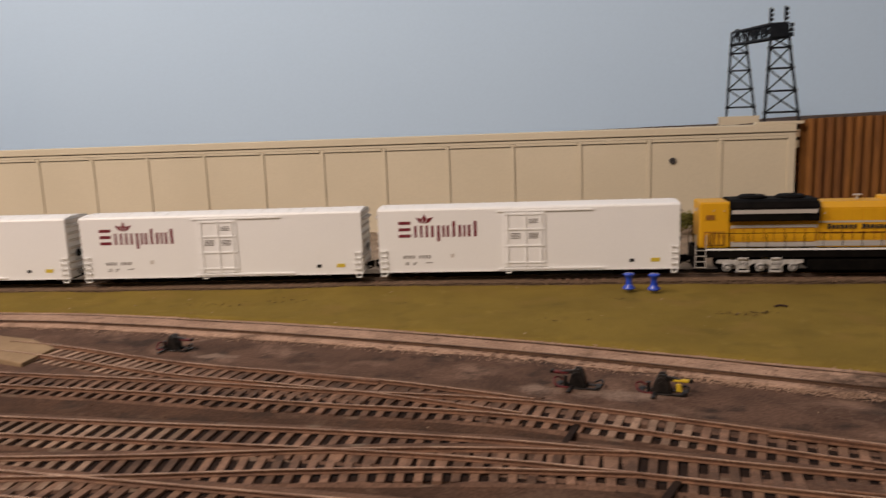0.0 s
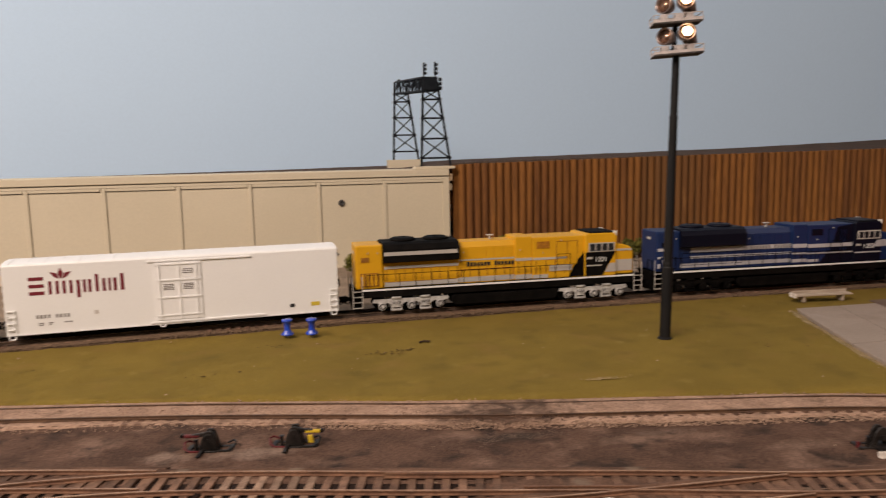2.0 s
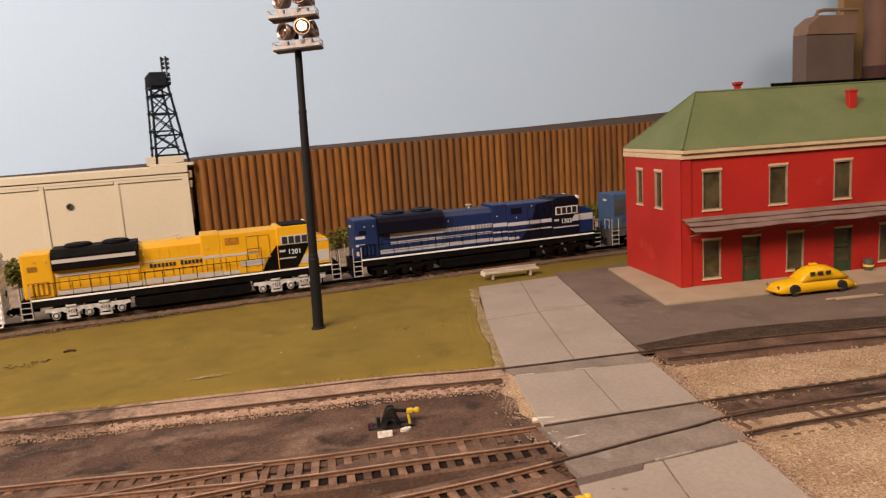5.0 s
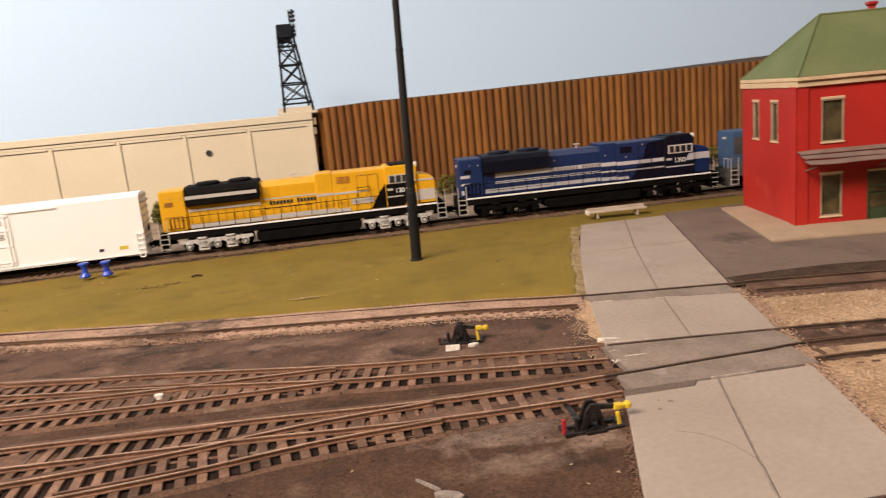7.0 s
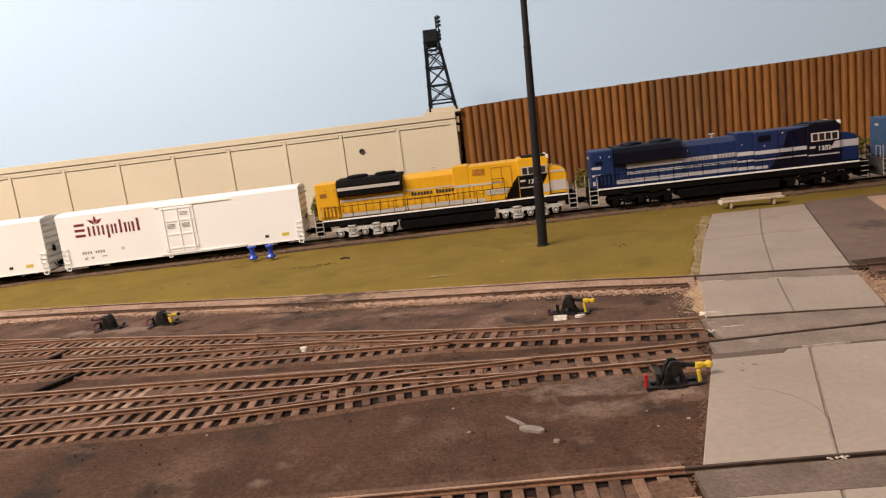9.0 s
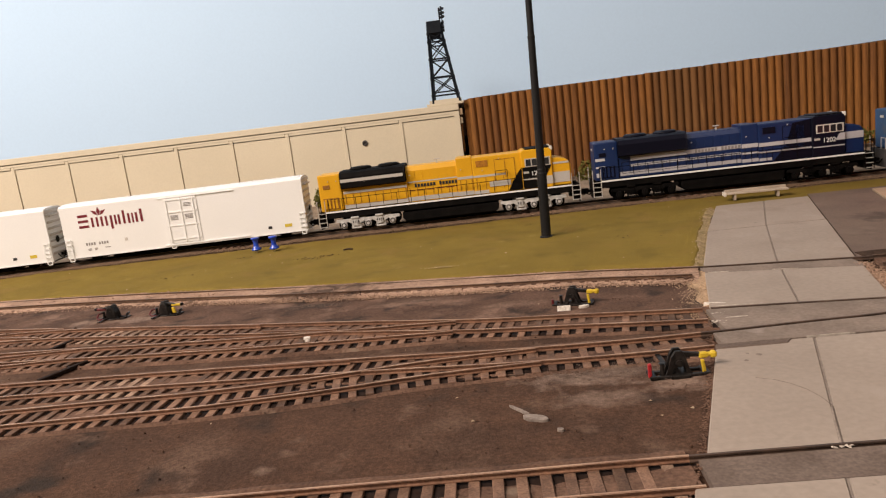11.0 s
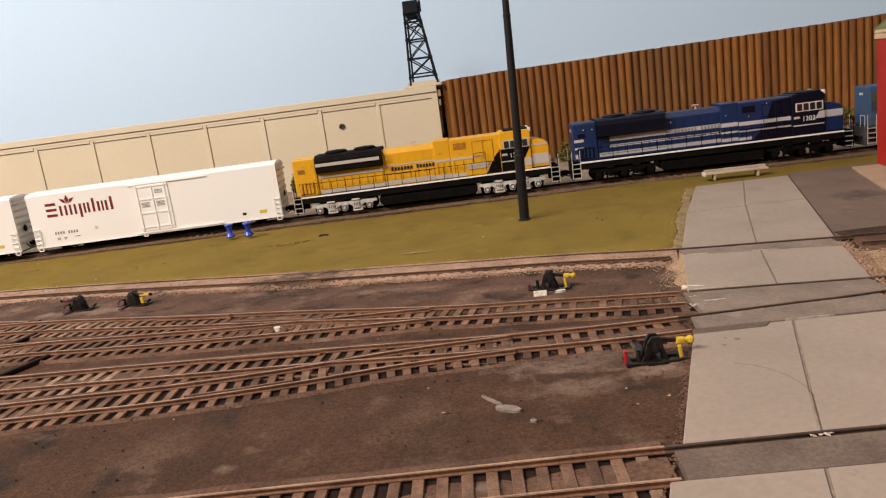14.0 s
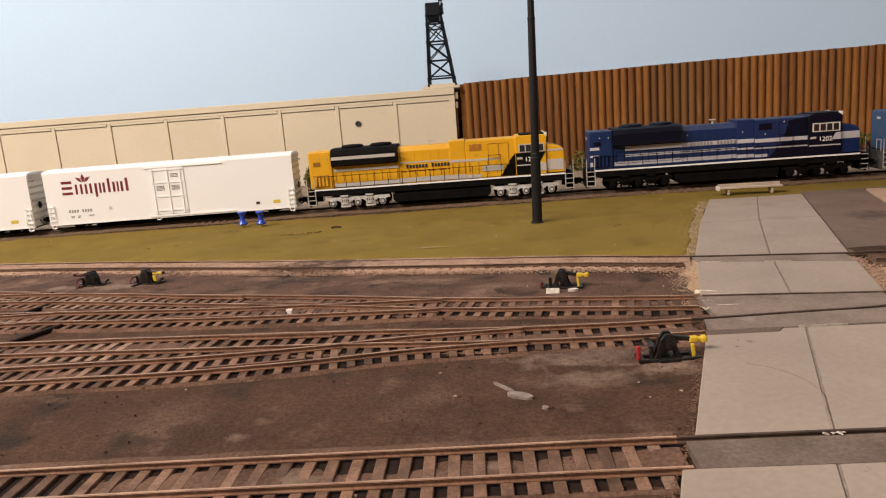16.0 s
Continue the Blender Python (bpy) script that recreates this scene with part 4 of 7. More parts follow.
def make_track(line, label, x0, x1, lift=0.0, spacing=0.0067, pale=(), skip=(), rails=((-1, None, None), (1, None, None)), mat=RAIL, sink=0.0, fill=-0.0015, bedmat=None, swing=0.0012, near=0.0, head=None, tall=0.0018, heaps=1.0):
    """Two rails on ties; skip are x ranges without ties (the road), pale those with dusty ties."""
    bedmat = bedmat or FILL
    th = holder("track", Matrix(), label, "track", "tracks", "structure")
    z = BASE_Z + lift
    line = np.array([p for p in line if x0 <= p[0] <= x1])
    for side, a, c in rails:
        ln = np.array([p for p in line if (a is None or p[0] >= a) and (c is None or p[0] <= c)])
        rail = part("rail", sweep(ln[::2], side * GAUGE / 2, z + TIE_H, 0.0017, tall), mat, th)
        cap = part("rail_head", sweep(ln[::2], side * GAUGE / 2, z + TIE_H + tall * 0.97, 0.0012, 0.00016), head or RAILTOP, rail, "worn lighter rail head")
    s = np.concatenate([[0], np.cumsum(np.linalg.norm(np.diff(line, axis=0), axis=1))])
    r = np.random.default_rng(int(abs(x0 * 100)) + int(line[0][1] * 1000))
    # cinders between the ties, lower beside the rails
    rows = []
    d = np.gradient(line, axis=0)
    d /= np.linalg.norm(d, axis=1)[:, None]
    for p, t in zip(line[::1], d[::1]):
        rows.append(((p[0] + t[1] * 0.0165, p[1] - t[0] * 0.0165), (p[0] - t[1] * 0.0165, p[1] + t[0] * 0.0165)))

    def bed(x, y, u):
        o = abs(u - 0.5) * 2 * 0.0165
        heap = uneven(x, y + 3.0, 2.6 * swing, 9) + uneven(x, y, swing, 34) + uneven(x, y, 0.4 * swing, 120)
        if fill >= 0:
            dip = (0.0004 if u < 0.5 else 0.0) * math.exp(-((o - 0.0085) / 0.0022) ** 4) + 0.0022 * max(0, (o - 0.0138) / 0.0030) ** 1.3
            return z - sink + TIE_H + min(fill + heap, fill + 0.0003) - dip - near * max(0.0, min(1.0, (0.30 - u) / 0.06))
        if o > 0.009:
            heap = min(heap, 0.0002)
        inner = min(fill + heap, 0.0001) - 0.0010 * math.exp(-((o - 0.0085) / 0.0024) ** 4)
        # cinders heaped in the middle of the gaps towards the road
        heaped = heaps * float(np.interp(x, [-0.26, -0.14], [0.1, 1.0])) * (0.0011 + uneven(x, y + 11.0, 0.0016, 26))
        inner = min(inner + heaped * math.exp(-((u - 0.465) * 0.033 / 0.0036) ** 4), 0.0)
        outer = -0.0001 + uneven(x, y, 0.0004, 70) - 0.0018 * max(0, (o - 0.0146) / 0.0019) ** 1.3
        if u > 0.5:
            # dirt lies over the tie ends on the far side
            outer += 0.0005
        k = min(1.0, max(0.0, (o - (0.0104 if u > 0.5 else 0.0134) - uneven(x, y + 7, 0.0014, 60)) / 0.0012))
        return z - sink + TIE_H + inner * (1 - k) + outer * k

    us = [0, 0.05, 0.10, 0.13, 0.155, 0.18, 0.22, 0.27, 0.30, 0.325, 0.35, 0.42, 0.5, 0.58, 0.65, 0.675, 0.70, 0.73, 0.78, 0.82, 0.845, 0.87, 0.90, 0.95, 1]
    tagged(sheet("cinder_fill", us, rows, bedmat, bed, parent=th), "dusty cinders between the ties")
    # sheet for the plastic web; its near-black colour carries the shade between ties
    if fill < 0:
        tagged(sheet("tie_web", [0, 0.5, 1], [((p[0] + t[1] * 0.0128, p[1] - t[0] * 0.0128), (p[0] - t[1] * 0.0128, p[1] + t[0] * 0.0128)) for p, t in zip(line, d)], ROD_GAPSHADE,
                     lambda x, y, u: z - sink + 0.0008, parent=th), "near-black sheet for the plastic web and the shade between the ties")
    n = 0
    for q in np.arange(0.002, s[-1], spacing):
        x, y = np.interp(q, s, line[:, 0]), np.interp(q, s, line[:, 1])
        if any(a < x < c for a, c in skip):
            continue
        x2, y2 = np.interp(q + 0.002, s, line[:, 0]), np.interp(q + 0.002, s, line[:, 1])
        x1_, y1_ = np.interp(q - 0.002, s, line[:, 0]), np.interp(q - 0.002, s, line[:, 1])
        a = math.atan2(y2 - y1_, x2 - x1_) + r.normal(0, 0.012)
        me = pale_me if any(a0 < x < c0 for a0, c0 in pale) else tie_me
        if n < 300:
            shared("tie", me, th, Matrix.Translation((x, y, z - sink + r.uniform(-0.0002, 0.0001))) @ Matrix.Rotation(a, 4, "Z"))
        n += 1
    return th


make_track(TRAIN, "main line track with dark ties in grey-brown ballast", -1.05, 0.75, 0.0026, mat=DARKRAIL, tall=RAIL_H, fill=0.0001, bedmat=GREYBALLAST, swing=0.0004)
siding = make_track(MID, "siding with weathered rails sunk in pinkish ballast", -1.15, 0.074, 0.0004, mat=MIDRAIL, head=MIDRAIL, sink=0.0004, fill=0.0013, bedmat=BALLAST, swing=0.0003, near=0.0009, tall=0.0014)
make_track(MID, "siding with dark ties past the crossing", 0.157, 0.6, 0.0004, mat=ROADRAIL, head=MIDRAIL, sink=0.0002, fill=0.0007, bedmat=FILL, swing=0.0006)
make_track(YARD_A, "yard track with rusty rails on brown ties", -1.05, 0.060, 0, pale=((-0.275, -0.235),))
make_track(YARD_A, "rusty yard track bedded in dark cinders and gravel", 0.137, 0.5, 0, fill=0.0006, bedmat=PALEDIRT, swing=0.0008, mat=ROADRAIL, head=MIDRAIL)
make_track(YARD_A_BRANCH, "diverging yard track with pale dusty ties", -0.62, -0.30, 0.0002, pale=((-0.6, -0.49),))
make_track(YARD_B, "yard track merging through a turnout", -1.05, -0.055, 0.0002, pale=((-0.56, -0.44),))
make_track(YARD_B_BRANCH, "diverging yard track with worn ties", -0.85, -0.26, 0.0001, pale=((-0.56, -0.46),))
make_track(YARD_C, "yard track with rusty rails and a turnout", -0.85, 0.051, 0.0, pale=((-0.235, -0.19),))
make_track(YARD_C, "rusty yard track bedded in tan gravel", 0.126, 0.5, 0, fill=0.0003, bedmat=GRAVEL, swing=0.0008, mat=ROADRAIL, head=MIDRAIL)
make_track(YARD_D, "diverging yard track with rusty rails", -0.85, -0.02, 0.0002)
make_track(FRONT, "foreground track with rusty rails on brown ties", -0.85, 0.018, 0.0, pale=((0.004, 0.018),), heaps=0.35)
make_track(FRONT, "rusty foreground track bedded in tan gravel", 0.100, 0.5, 0, fill=0.0001, bedmat=GRAVEL, swing=0.0006)
# worn tie ends showing in the ballast beside the siding's near rail
end_me = bpy.data.meshes.new("tie_end")
end_bm = box(-0.0013, 0.0013, -0.0011, 0.0011, 0.0, 0.0012, 0.0002)
end_bm.to_mesh(end_me)
end_bm.free()
end_me.materials.append(FILL)
for k in range(33):
    x = -0.150 + 0.0067 * k
    shared("tie_end", end_me, siding, Matrix.Translation((x, at_x(MID, x) - 0.0115 + uneven(x, 2.0, 0.0012, 90), 0.0007 + uneven(x, 5.0, 0.0006, 120))) @ Matrix.Rotation(uneven(x, 9.0, 0.5, 150), 4, "Z"))
# guard rails beside the turnout frogs
for line, x0, x1, side in ((YARD_A, -0.215, -0.165, 1), (YARD_A, -0.160, -0.115, -1), (YARD_C, -0.150, -0.100, 1), (YARD_D, -0.150, -0.105, -1), (YARD_B, -0.200, -0.155, -1), (YARD_A_BRANCH, -0.420, -0.375, 1)):
    ln = np.array([p for p in line if x0 <= p[0] <= x1])
    gr = mesh_ob("guard_rail", sweep(ln, side * (GAUGE / 2 - 0.0022), BASE_Z + TIE_H + 0.0002, 0.0018, RAIL_H - 0.0001), RAIL)
    tagged(gr, "short rusty guard rail beside a turnout frog", "guard rail", "guard rails", "structure")
# the rails that show in the road
for line, x0, x1 in ((MID, 0.070, 0.160), (YARD_A, 0.056, 0.140), (YARD_C, 0.047, 0.129), (FRONT, 0.014, 0.103)):
    ln = np.array([p for p in line if x0 <= p[0] <= x1])
    part("rail", sweep(ln, GAUGE / 2, BASE_Z + TIE_H, 0.0018, RAIL_H - 0.0004), ROADRAIL, road, "dark brown rail set in the road")


# ---- train ----
def bar(x0, x1, y, z0, z1, t=0.00025):
    """A printed mark on a side that faces the near side at y."""
    s = 1 if y > 0 else -1
    return box(x0, x1, min(y, y + s * t), max(y, y + s * t), z0, z1)


def truck(parent, x, mat, label, wheels=3, base=0.0405, z0=0.0):
    """A six- or four-wheel truck: side frames, journal boxes, wheels."""
    tr = new("truck")
    tr.parent = parent
    xs = [x + base * (i / (wheels - 1) - 0.5) for i in range(wheels)]
    for s in (-1, 1):
        y = s * (0.0125 if wheels == 2 else 0.0150)
        lo = 0.0 if wheels == 2 else 0.0014
        top = [(x - base / 2 - 0.0072, 0.0086), (x - base / 2 - 0.0065, 0.0112), (x + base / 2 + 0.0065, 0.0112), (x + base / 2 + 0.0072, 0.0086)]
        under = []
        for q in reversed(xs):
            under += [(q + 0.0042, 0.0088), (q + 0.0030, 0.0078), (q - 0.0030, 0.0078), (q - 0.0042, 0.0088)]
            if q > xs[0]:
                g = q - base / (wheels - 1) / 2
                under += [(g + 0.0034, 0.0060), (g - 0.0034, 0.0060)]
        bm = prism(top + under, y - 0.0012, y + 0.0012, 0.0002)
        for q in xs:
            box(q - 0.0022, q + 0.0022, y - 0.0016, y + 0.0018, 0.0036 - lo * 0.5, 0.0084, 0.0004, bm)
            cyl((q, y - s * 0.001, 0.0058), (q, y + s * 0.0026, 0.0058), 0.0029 if wheels == 3 else 0.0019, n=16, bm=bm)
            cyl((q, y + s * 0.002, 0.0058), (q, y + s * 0.0033, 0.0058), 0.0014, n=10, bm=bm)
        for q in [(p + o) / 2 for p, o in zip(xs, xs[1:])]:
            box(q - 0.0026, q + 0.0026, y - 0.0015, y + 0.0018, 0.0044, 0.0062, 0.0003, bm)
            if wheels == 3:
                box(q - 0.0046, q + 0.0046, y - 0.0006, y + 0.0022, 0.0016, 0.0031, 0.0003, bm)
                for k in (-0.0036, 0.0036):
                    box(q + k - 0.0007, q + k + 0.0007, y - 0.0004, y + 0.0018, 0.0028, 0.0090, 0.0002, bm)
                cyl((q - 0.0042, y + s * 0.0008, 0.0122), (q + 0.0030, y + s * 0.0008, 0.0122), 0.0015, n=10, bm=bm)
                for k in (-0.0016, 0, 0.0016):
                    cyl((q + k, y + s * 0.0014, 0.0064), (q + k, y + s * 0.0014, 0.0098), 0.0006, n=8, bm=bm)
        part("side_frame", bm, mat, tr, label)
        if wheels == 3:
            for q in xs:
                part("journal_ring", lathe([(0.0017, 0.0), (0.0024, 0.0), (0.0024, 0.0003), (0.0017, 0.0003)], 16, m=Matrix.Translation((q, y + s * 0.0026, 0.0058)) @ Matrix.Rotation(-s * math.pi / 2, 4, "X")), DUSTY if mat is SILVER else BLACK, tr, "dark journal ring")
            for q in [(p + o) / 2 for p, o in zip(xs, xs[1:])]:
                part("frame_window", box(q - 0.0030, q + 0.0030, min(y + s * 0.0013, y + s * 0.0016), max(y + s * 0.0013, y + s * 0.0016), 0.0072, 0.0090), BLACK, tr, "dark opening in the truck frame")
    for q in xs:
        part("wheelset", cyl((q, -0.0096, 0.0058), (q, -0.0078, 0.0058), 0.0058, n=20, bm=cyl((q, 0.0096, 0.0058), (q, 0.0078, 0.0058), 0.0058, n=20, bm=cyl((q, -0.009, 0.0058), (q, 0.009, 0.0058), 0.0012, n=8))), BLACK, tr)
    return tr


def text_on(body, size, m, mat, parent, shear=0.0):
    cu = bpy.data.curves.new("lettering", "FONT")
    cu.body, cu.size, cu.extrude, cu.shear, cu.align_x = body, size, 0.00006, shear, "CENTER"
    tmp = new("lettering_curve", cu)
    dg = bpy.context.evaluated_depsgraph_get()
    me = bpy.data.meshes.new_from_object(tmp.evaluated_get(dg))
    bpy.data.objects.remove(tmp)
    bpy.data.curves.remove(cu)
    me.materials.clear()
    me.materials.append(mat)
    ob = new("lettering", me)
    ob.parent = parent
    ob.matrix_basis = m
    return ob


FACE = Matrix.Rotation(math.pi / 2, 4, "X")


def coupler(parent, x, sgn):
    bm = box(min(x, x + sgn * 0.0035), max(x, x + sgn * 0.0035), -0.0012, 0.0012, 0.0085, 0.0115, 0.0003)
    box(min(x + sgn * 0.003, x + sgn * 0.0062), max(x + sgn * 0.003, x + sgn * 0.0062), -0.0022, 0.0022, 0.0078, 0.0125, 0.0005, bm)
    pipe([(x, -0.006, 0.011), (x + sgn * 0.003, -0.0065, 0.0075), (x + sgn * 0.0058, -0.005, 0.0085)], 0.0005, 5, bm)
    part("coupler", bm, BLACK, parent)


def reefer(m):
    """White refrigerator car: body with rounded roof edge, sliding door, ladders, door rails, prints."""
    L, W, Z0, Z1 = 0.224, 0.017, 0.0060, 0.0535
    car = holder("boxcar", m, "white insulated boxcar with a maroon word mark, on the main line", "boxcar", "train of white boxcars")
    prof = [(-W, Z0), (-W, Z1 - 0.0010), (-W + 0.0006, Z1 - 0.0001), (-W + 0.0018, Z1 + 0.0005), (-0.006, Z1 + 0.0016), (0.006, Z1 + 0.0016), (W - 0.0018, Z1 + 0.0005), (W - 0.0006, Z1 - 0.0001), (W, Z1 - 0.0010), (W, Z0)]

    def loft(x0, x1, pr):
        bm = bmesh.new()
        a = [bm.verts.new((x0, y, z)) for y, z in pr]
        c = [bm.verts.new((x1, y, z)) for y, z in pr]
        bm.faces.new(a)
        bm.faces.new(c[::-1])
        for i in range(len(pr)):
            bm.faces.new((a[i], c[i], c[(i + 1) % len(pr)], a[(i + 1) % len(pr)]))
        return bm

    part("body", loft(-L / 2, L / 2, prof), WHITE, car)
    cap = [(-W - 0.0001, Z1 - 0.0012), (-W + 0.0005, Z1 + 0.0001), (-W + 0.0017, Z1 + 0.0007), (-0.006, Z1 + 0.0018), (0.006, Z1 + 0.0018), (W - 0.0017, Z1 + 0.0007), (W - 0.0005, Z1 + 0.0001), (W + 0.0001, Z1 - 0.0012)]
    for k in range(21):
        x = -L / 2 + 0.004 + k * (L - 0.008) / 20
        part("roof_rib", loft(x - 0.0006, x + 0.0006, cap), WHITE, car)
    for sx in (-1, 1):
        x = sx * L / 2
        lo, hi = (lambda d: min(x, x + sx * d)), (lambda d: max(x, x + sx * d))
        for k in range(7):
            z = 0.0115 + k * 0.0058
            part("end_rib", box(lo(0.0012), hi(0.0012), -W + 0.002, W - 0.002, z, z + 0.0022, 0.0005), GREYEND, car, "greyish pressed rib of the car end")
        part("end_cap", box(lo(0.0009), hi(0.0009), -W, W, Z1 - 0.004, Z1 - 0.0006, 0.0003), GREYEND, car)
        part("end_walkway", box(min(x + sx * 0.0012, x + sx * 0.003), max(x + sx * 0.0012, x + sx * 0.003), -0.012, 0.012, 0.0465, 0.0478), GREYEND, car)
        part("brake_wheel", lathe([(0.0001, 0), (0.0032, 0), (0.0032, 0.0004), (0.0001, 0.0006)], 14, m=Matrix.Translation((x + sx * 0.0022, -0.006, 0.025)) @ Matrix.Rotation(math.pi / 2, 4, "Y")), BLACK, car, "black brake wheel")
        coupler(car, x, sx)
    for sy in (-1, 1):
        y = sy * W
        o = sy * 0.0011
        flat = lambda x0, x1, z0, z1, a, c: box(x0, x1, min(y + sy * a, y + sy * c), max(y + sy * a, y + sy * c), z0, z1)
        d0, d1 = -L / 2 + 0.425 * L, -L / 2 + 0.565 * L
        door = part("door", flat(d0, d1, 0.0085, 0.0500, 0.0, 0.0006), WHITE, car)
        for x in (d0 + 0.0032, (d0 + d1) / 2 + 0.001, d1 - 0.0032):
            part("door_bar", flat(x - 0.0004, x + 0.0004, 0.0090, 0.0495, 0.0006, 0.0012), WHITE, door)
        for z in (0.0112, 0.0240, 0.0365, 0.0478):
            part("door_bar", flat(d0 + 0.001, d1 - 0.001, z, z + 0.0009, 0.0006, 0.0011), WHITE, door)
        part("door_rail", flat(d0 - 0.004, d0 + 0.066, 0.0503, 0.0511, 0.0, 0.0009), WHITE, car)
        part("door_rail", flat(d0 - 0.004, d0 + 0.075, 0.0064, 0.0074, 0.0, 0.0009), WHITE, car)
        part("side_sill", flat(-L / 2, L / 2, 0.0052, 0.0062, -0.0012, 0.0003), WHITE, car)
        for ex in (-L / 2 + 0.0035, L / 2 - 0.0035):
            ladder = new("ladder")
            ladder.parent = car
            for k in range(4):
                z = 0.0095 + 0.0042 * k
                part("rung", pipe([(ex - 0.0024, y, z), (ex - 0.0024, y + sy * 0.0011, z), (ex + 0.0024, y + sy * 0.0011, z), (ex + 0.0024, y, z)], 0.00034, 5), WHITE, ladder)
            for q in (-0.0024, 0.0024):
                part("stile", pipe([(ex + q, y + o, 0.0080), (ex + q, y + o, 0.0232)], 0.0003, 5), WHITE, ladder)
            part("step", pipe([(ex - 0.0022, y, 0.0070), (ex - 0.0018, y, 0.0026), (ex + 0.0018, y, 0.0026), (ex + 0.0022, y, 0.0070)], 0.0005, 5), WHITE, car)
        part("step", pipe([(d0 + 0.0016, y, 0.0070), (d0 + 0.0022, y, 0.0038), (d0 + 0.0052, y, 0.0038), (d0 + 0.0058, y, 0.0070)], 0.0005, 5), WHITE, car)
    y = -W
    # the word mark, as plain bars
    x0, z, u = -L / 2 + 0.070 * L, 0.0322, 0.0118
    mark = new("word_mark")
    mark.parent = car
    tagged(mark, "maroon word mark in plain bars")
    bars = [(0.0, 0.80, 0.0, 0.20), (0.0, 0.80, 0.42, 0.62), (0.0, 0.80, 0.84, 1.04), (1.02, 0.17, 0.0, 0.76), (1.40, 0.17, 0.0, 0.76), (1.76, 0.17, 0.0, 0.76), (2.12, 0.17, 0.0, 0.76),
            (2.50, 0.19, -0.28, 0.76), (2.84, 0.16, 0.0, 0.76), (3.12, 0.17, 0.0, 0.76), (3.50, 0.18, 0.0, 1.04), (3.88, 0.18, 0.0, 0.76), (4.20, 0.14, 0.0, 0.76), (4.48, 0.18, 0.0, 0.76), (4.86, 0.20, 0.0, 1.0)]
    for a, w, lo, hi in bars:
        part("block", box(x0 + a * u, x0 + (a + w) * u, y - 0.0002, y, z + lo * u, z + hi * u, 0.00009), MAROON, mark)
    bm = bmesh.new()
    cx, cz = x0 + 1.70 * u, z + 0.88 * u
    for pts in ([(0, 0), (0.16, 0.3), (0, 0.66), (-0.16, 0.3)], [(0.06, 0), (0.34, 0.12), (0.58, 0.42), (0.22, 0.34)], [(-0.06, 0), (-0.34, 0.12), (-0.58, 0.42), (-0.22, 0.34)]):
        prism([(cx + a * u, cz + c * u) for a, c in pts], y - 0.0002, y, bm=bm)
    part("leaf_mark", bm, MAROON, car, "maroon three-leaf mark")
    for k in range(9):
        if k != 4:
            xx = -L / 2 + 0.084 * L + k * 0.0024
            part("car_mark", box(xx, xx + 0.0014, y - 0.0002, y, 0.0160, 0.0184), GREYPRINT, car, "reporting mark as dark bars")
    for xx, w, zz in ((0.012, 0.003, 0.0123), (0.018, 0.003, 0.0123), (0.028, 0.005, 0.0123), (0.012, 0.003, 0.0110), (0.018, 0.002, 0.0110)):
        part("print_line", box(-L / 2 + 0.008 + xx, -L / 2 + 0.008 + xx + w, y - 0.0002, y, zz, zz + 0.0007), GREYPRINT, car)
    part("print_line", box(-L / 2 + 0.246 * L, -L / 2 + 0.246 * L + 0.0026, y - 0.0002, y, 0.0165, 0.0192), GREYEND, car)
    for zz in (0.0441, 0.0428, 0.0415):
        part("print_line", box(d0 + 0.0190, d0 + 0.026, y - 0.0008, y - 0.0005, zz, zz + 0.0006), GREYPRINT, car)
    for xx in (d0 + 0.0055, d0 + 0.0190):
        for k in range(4):
            part("print_line", box(xx, xx + 0.0072, y - 0.0008, y - 0.0005, 0.0300 + k * 0.0012, 0.0306 + k * 0.0012), GREYPRINT, car)
    part("label_plate", box(L / 2 - 0.036, L / 2 - 0.0325, y - 0.0002, y, 0.0108, 0.0132), BLACKPRINT, car, "small black data plate")
    part("label_plate", box(L / 2 - 0.0205, L / 2 - 0.0140, y - 0.0002, y, 0.0108, 0.0136), YELLOWPRINT, car, "small yellow data plate")
    part("underframe", box(-L / 2 + 0.002, L / 2 - 0.002, -0.0150, 0.0150, 0.0044, 0.0059), BLACK, car)
    part("tank", cyl((-0.02, -0.008, 0.0030), (0.012, -0.008, 0.0030), 0.0022, n=12), BLACK, car)
    part("sill", box(-0.075, 0.075, -0.006, 0.006, 0.0012, 0.0044), BLACK, car)
    truck(car, -L / 2 + 0.033, BLACK, "", 2, 0.0205)
    truck(car, L / 2 - 0.033, BLACK, "", 2, 0.0205)
    return car


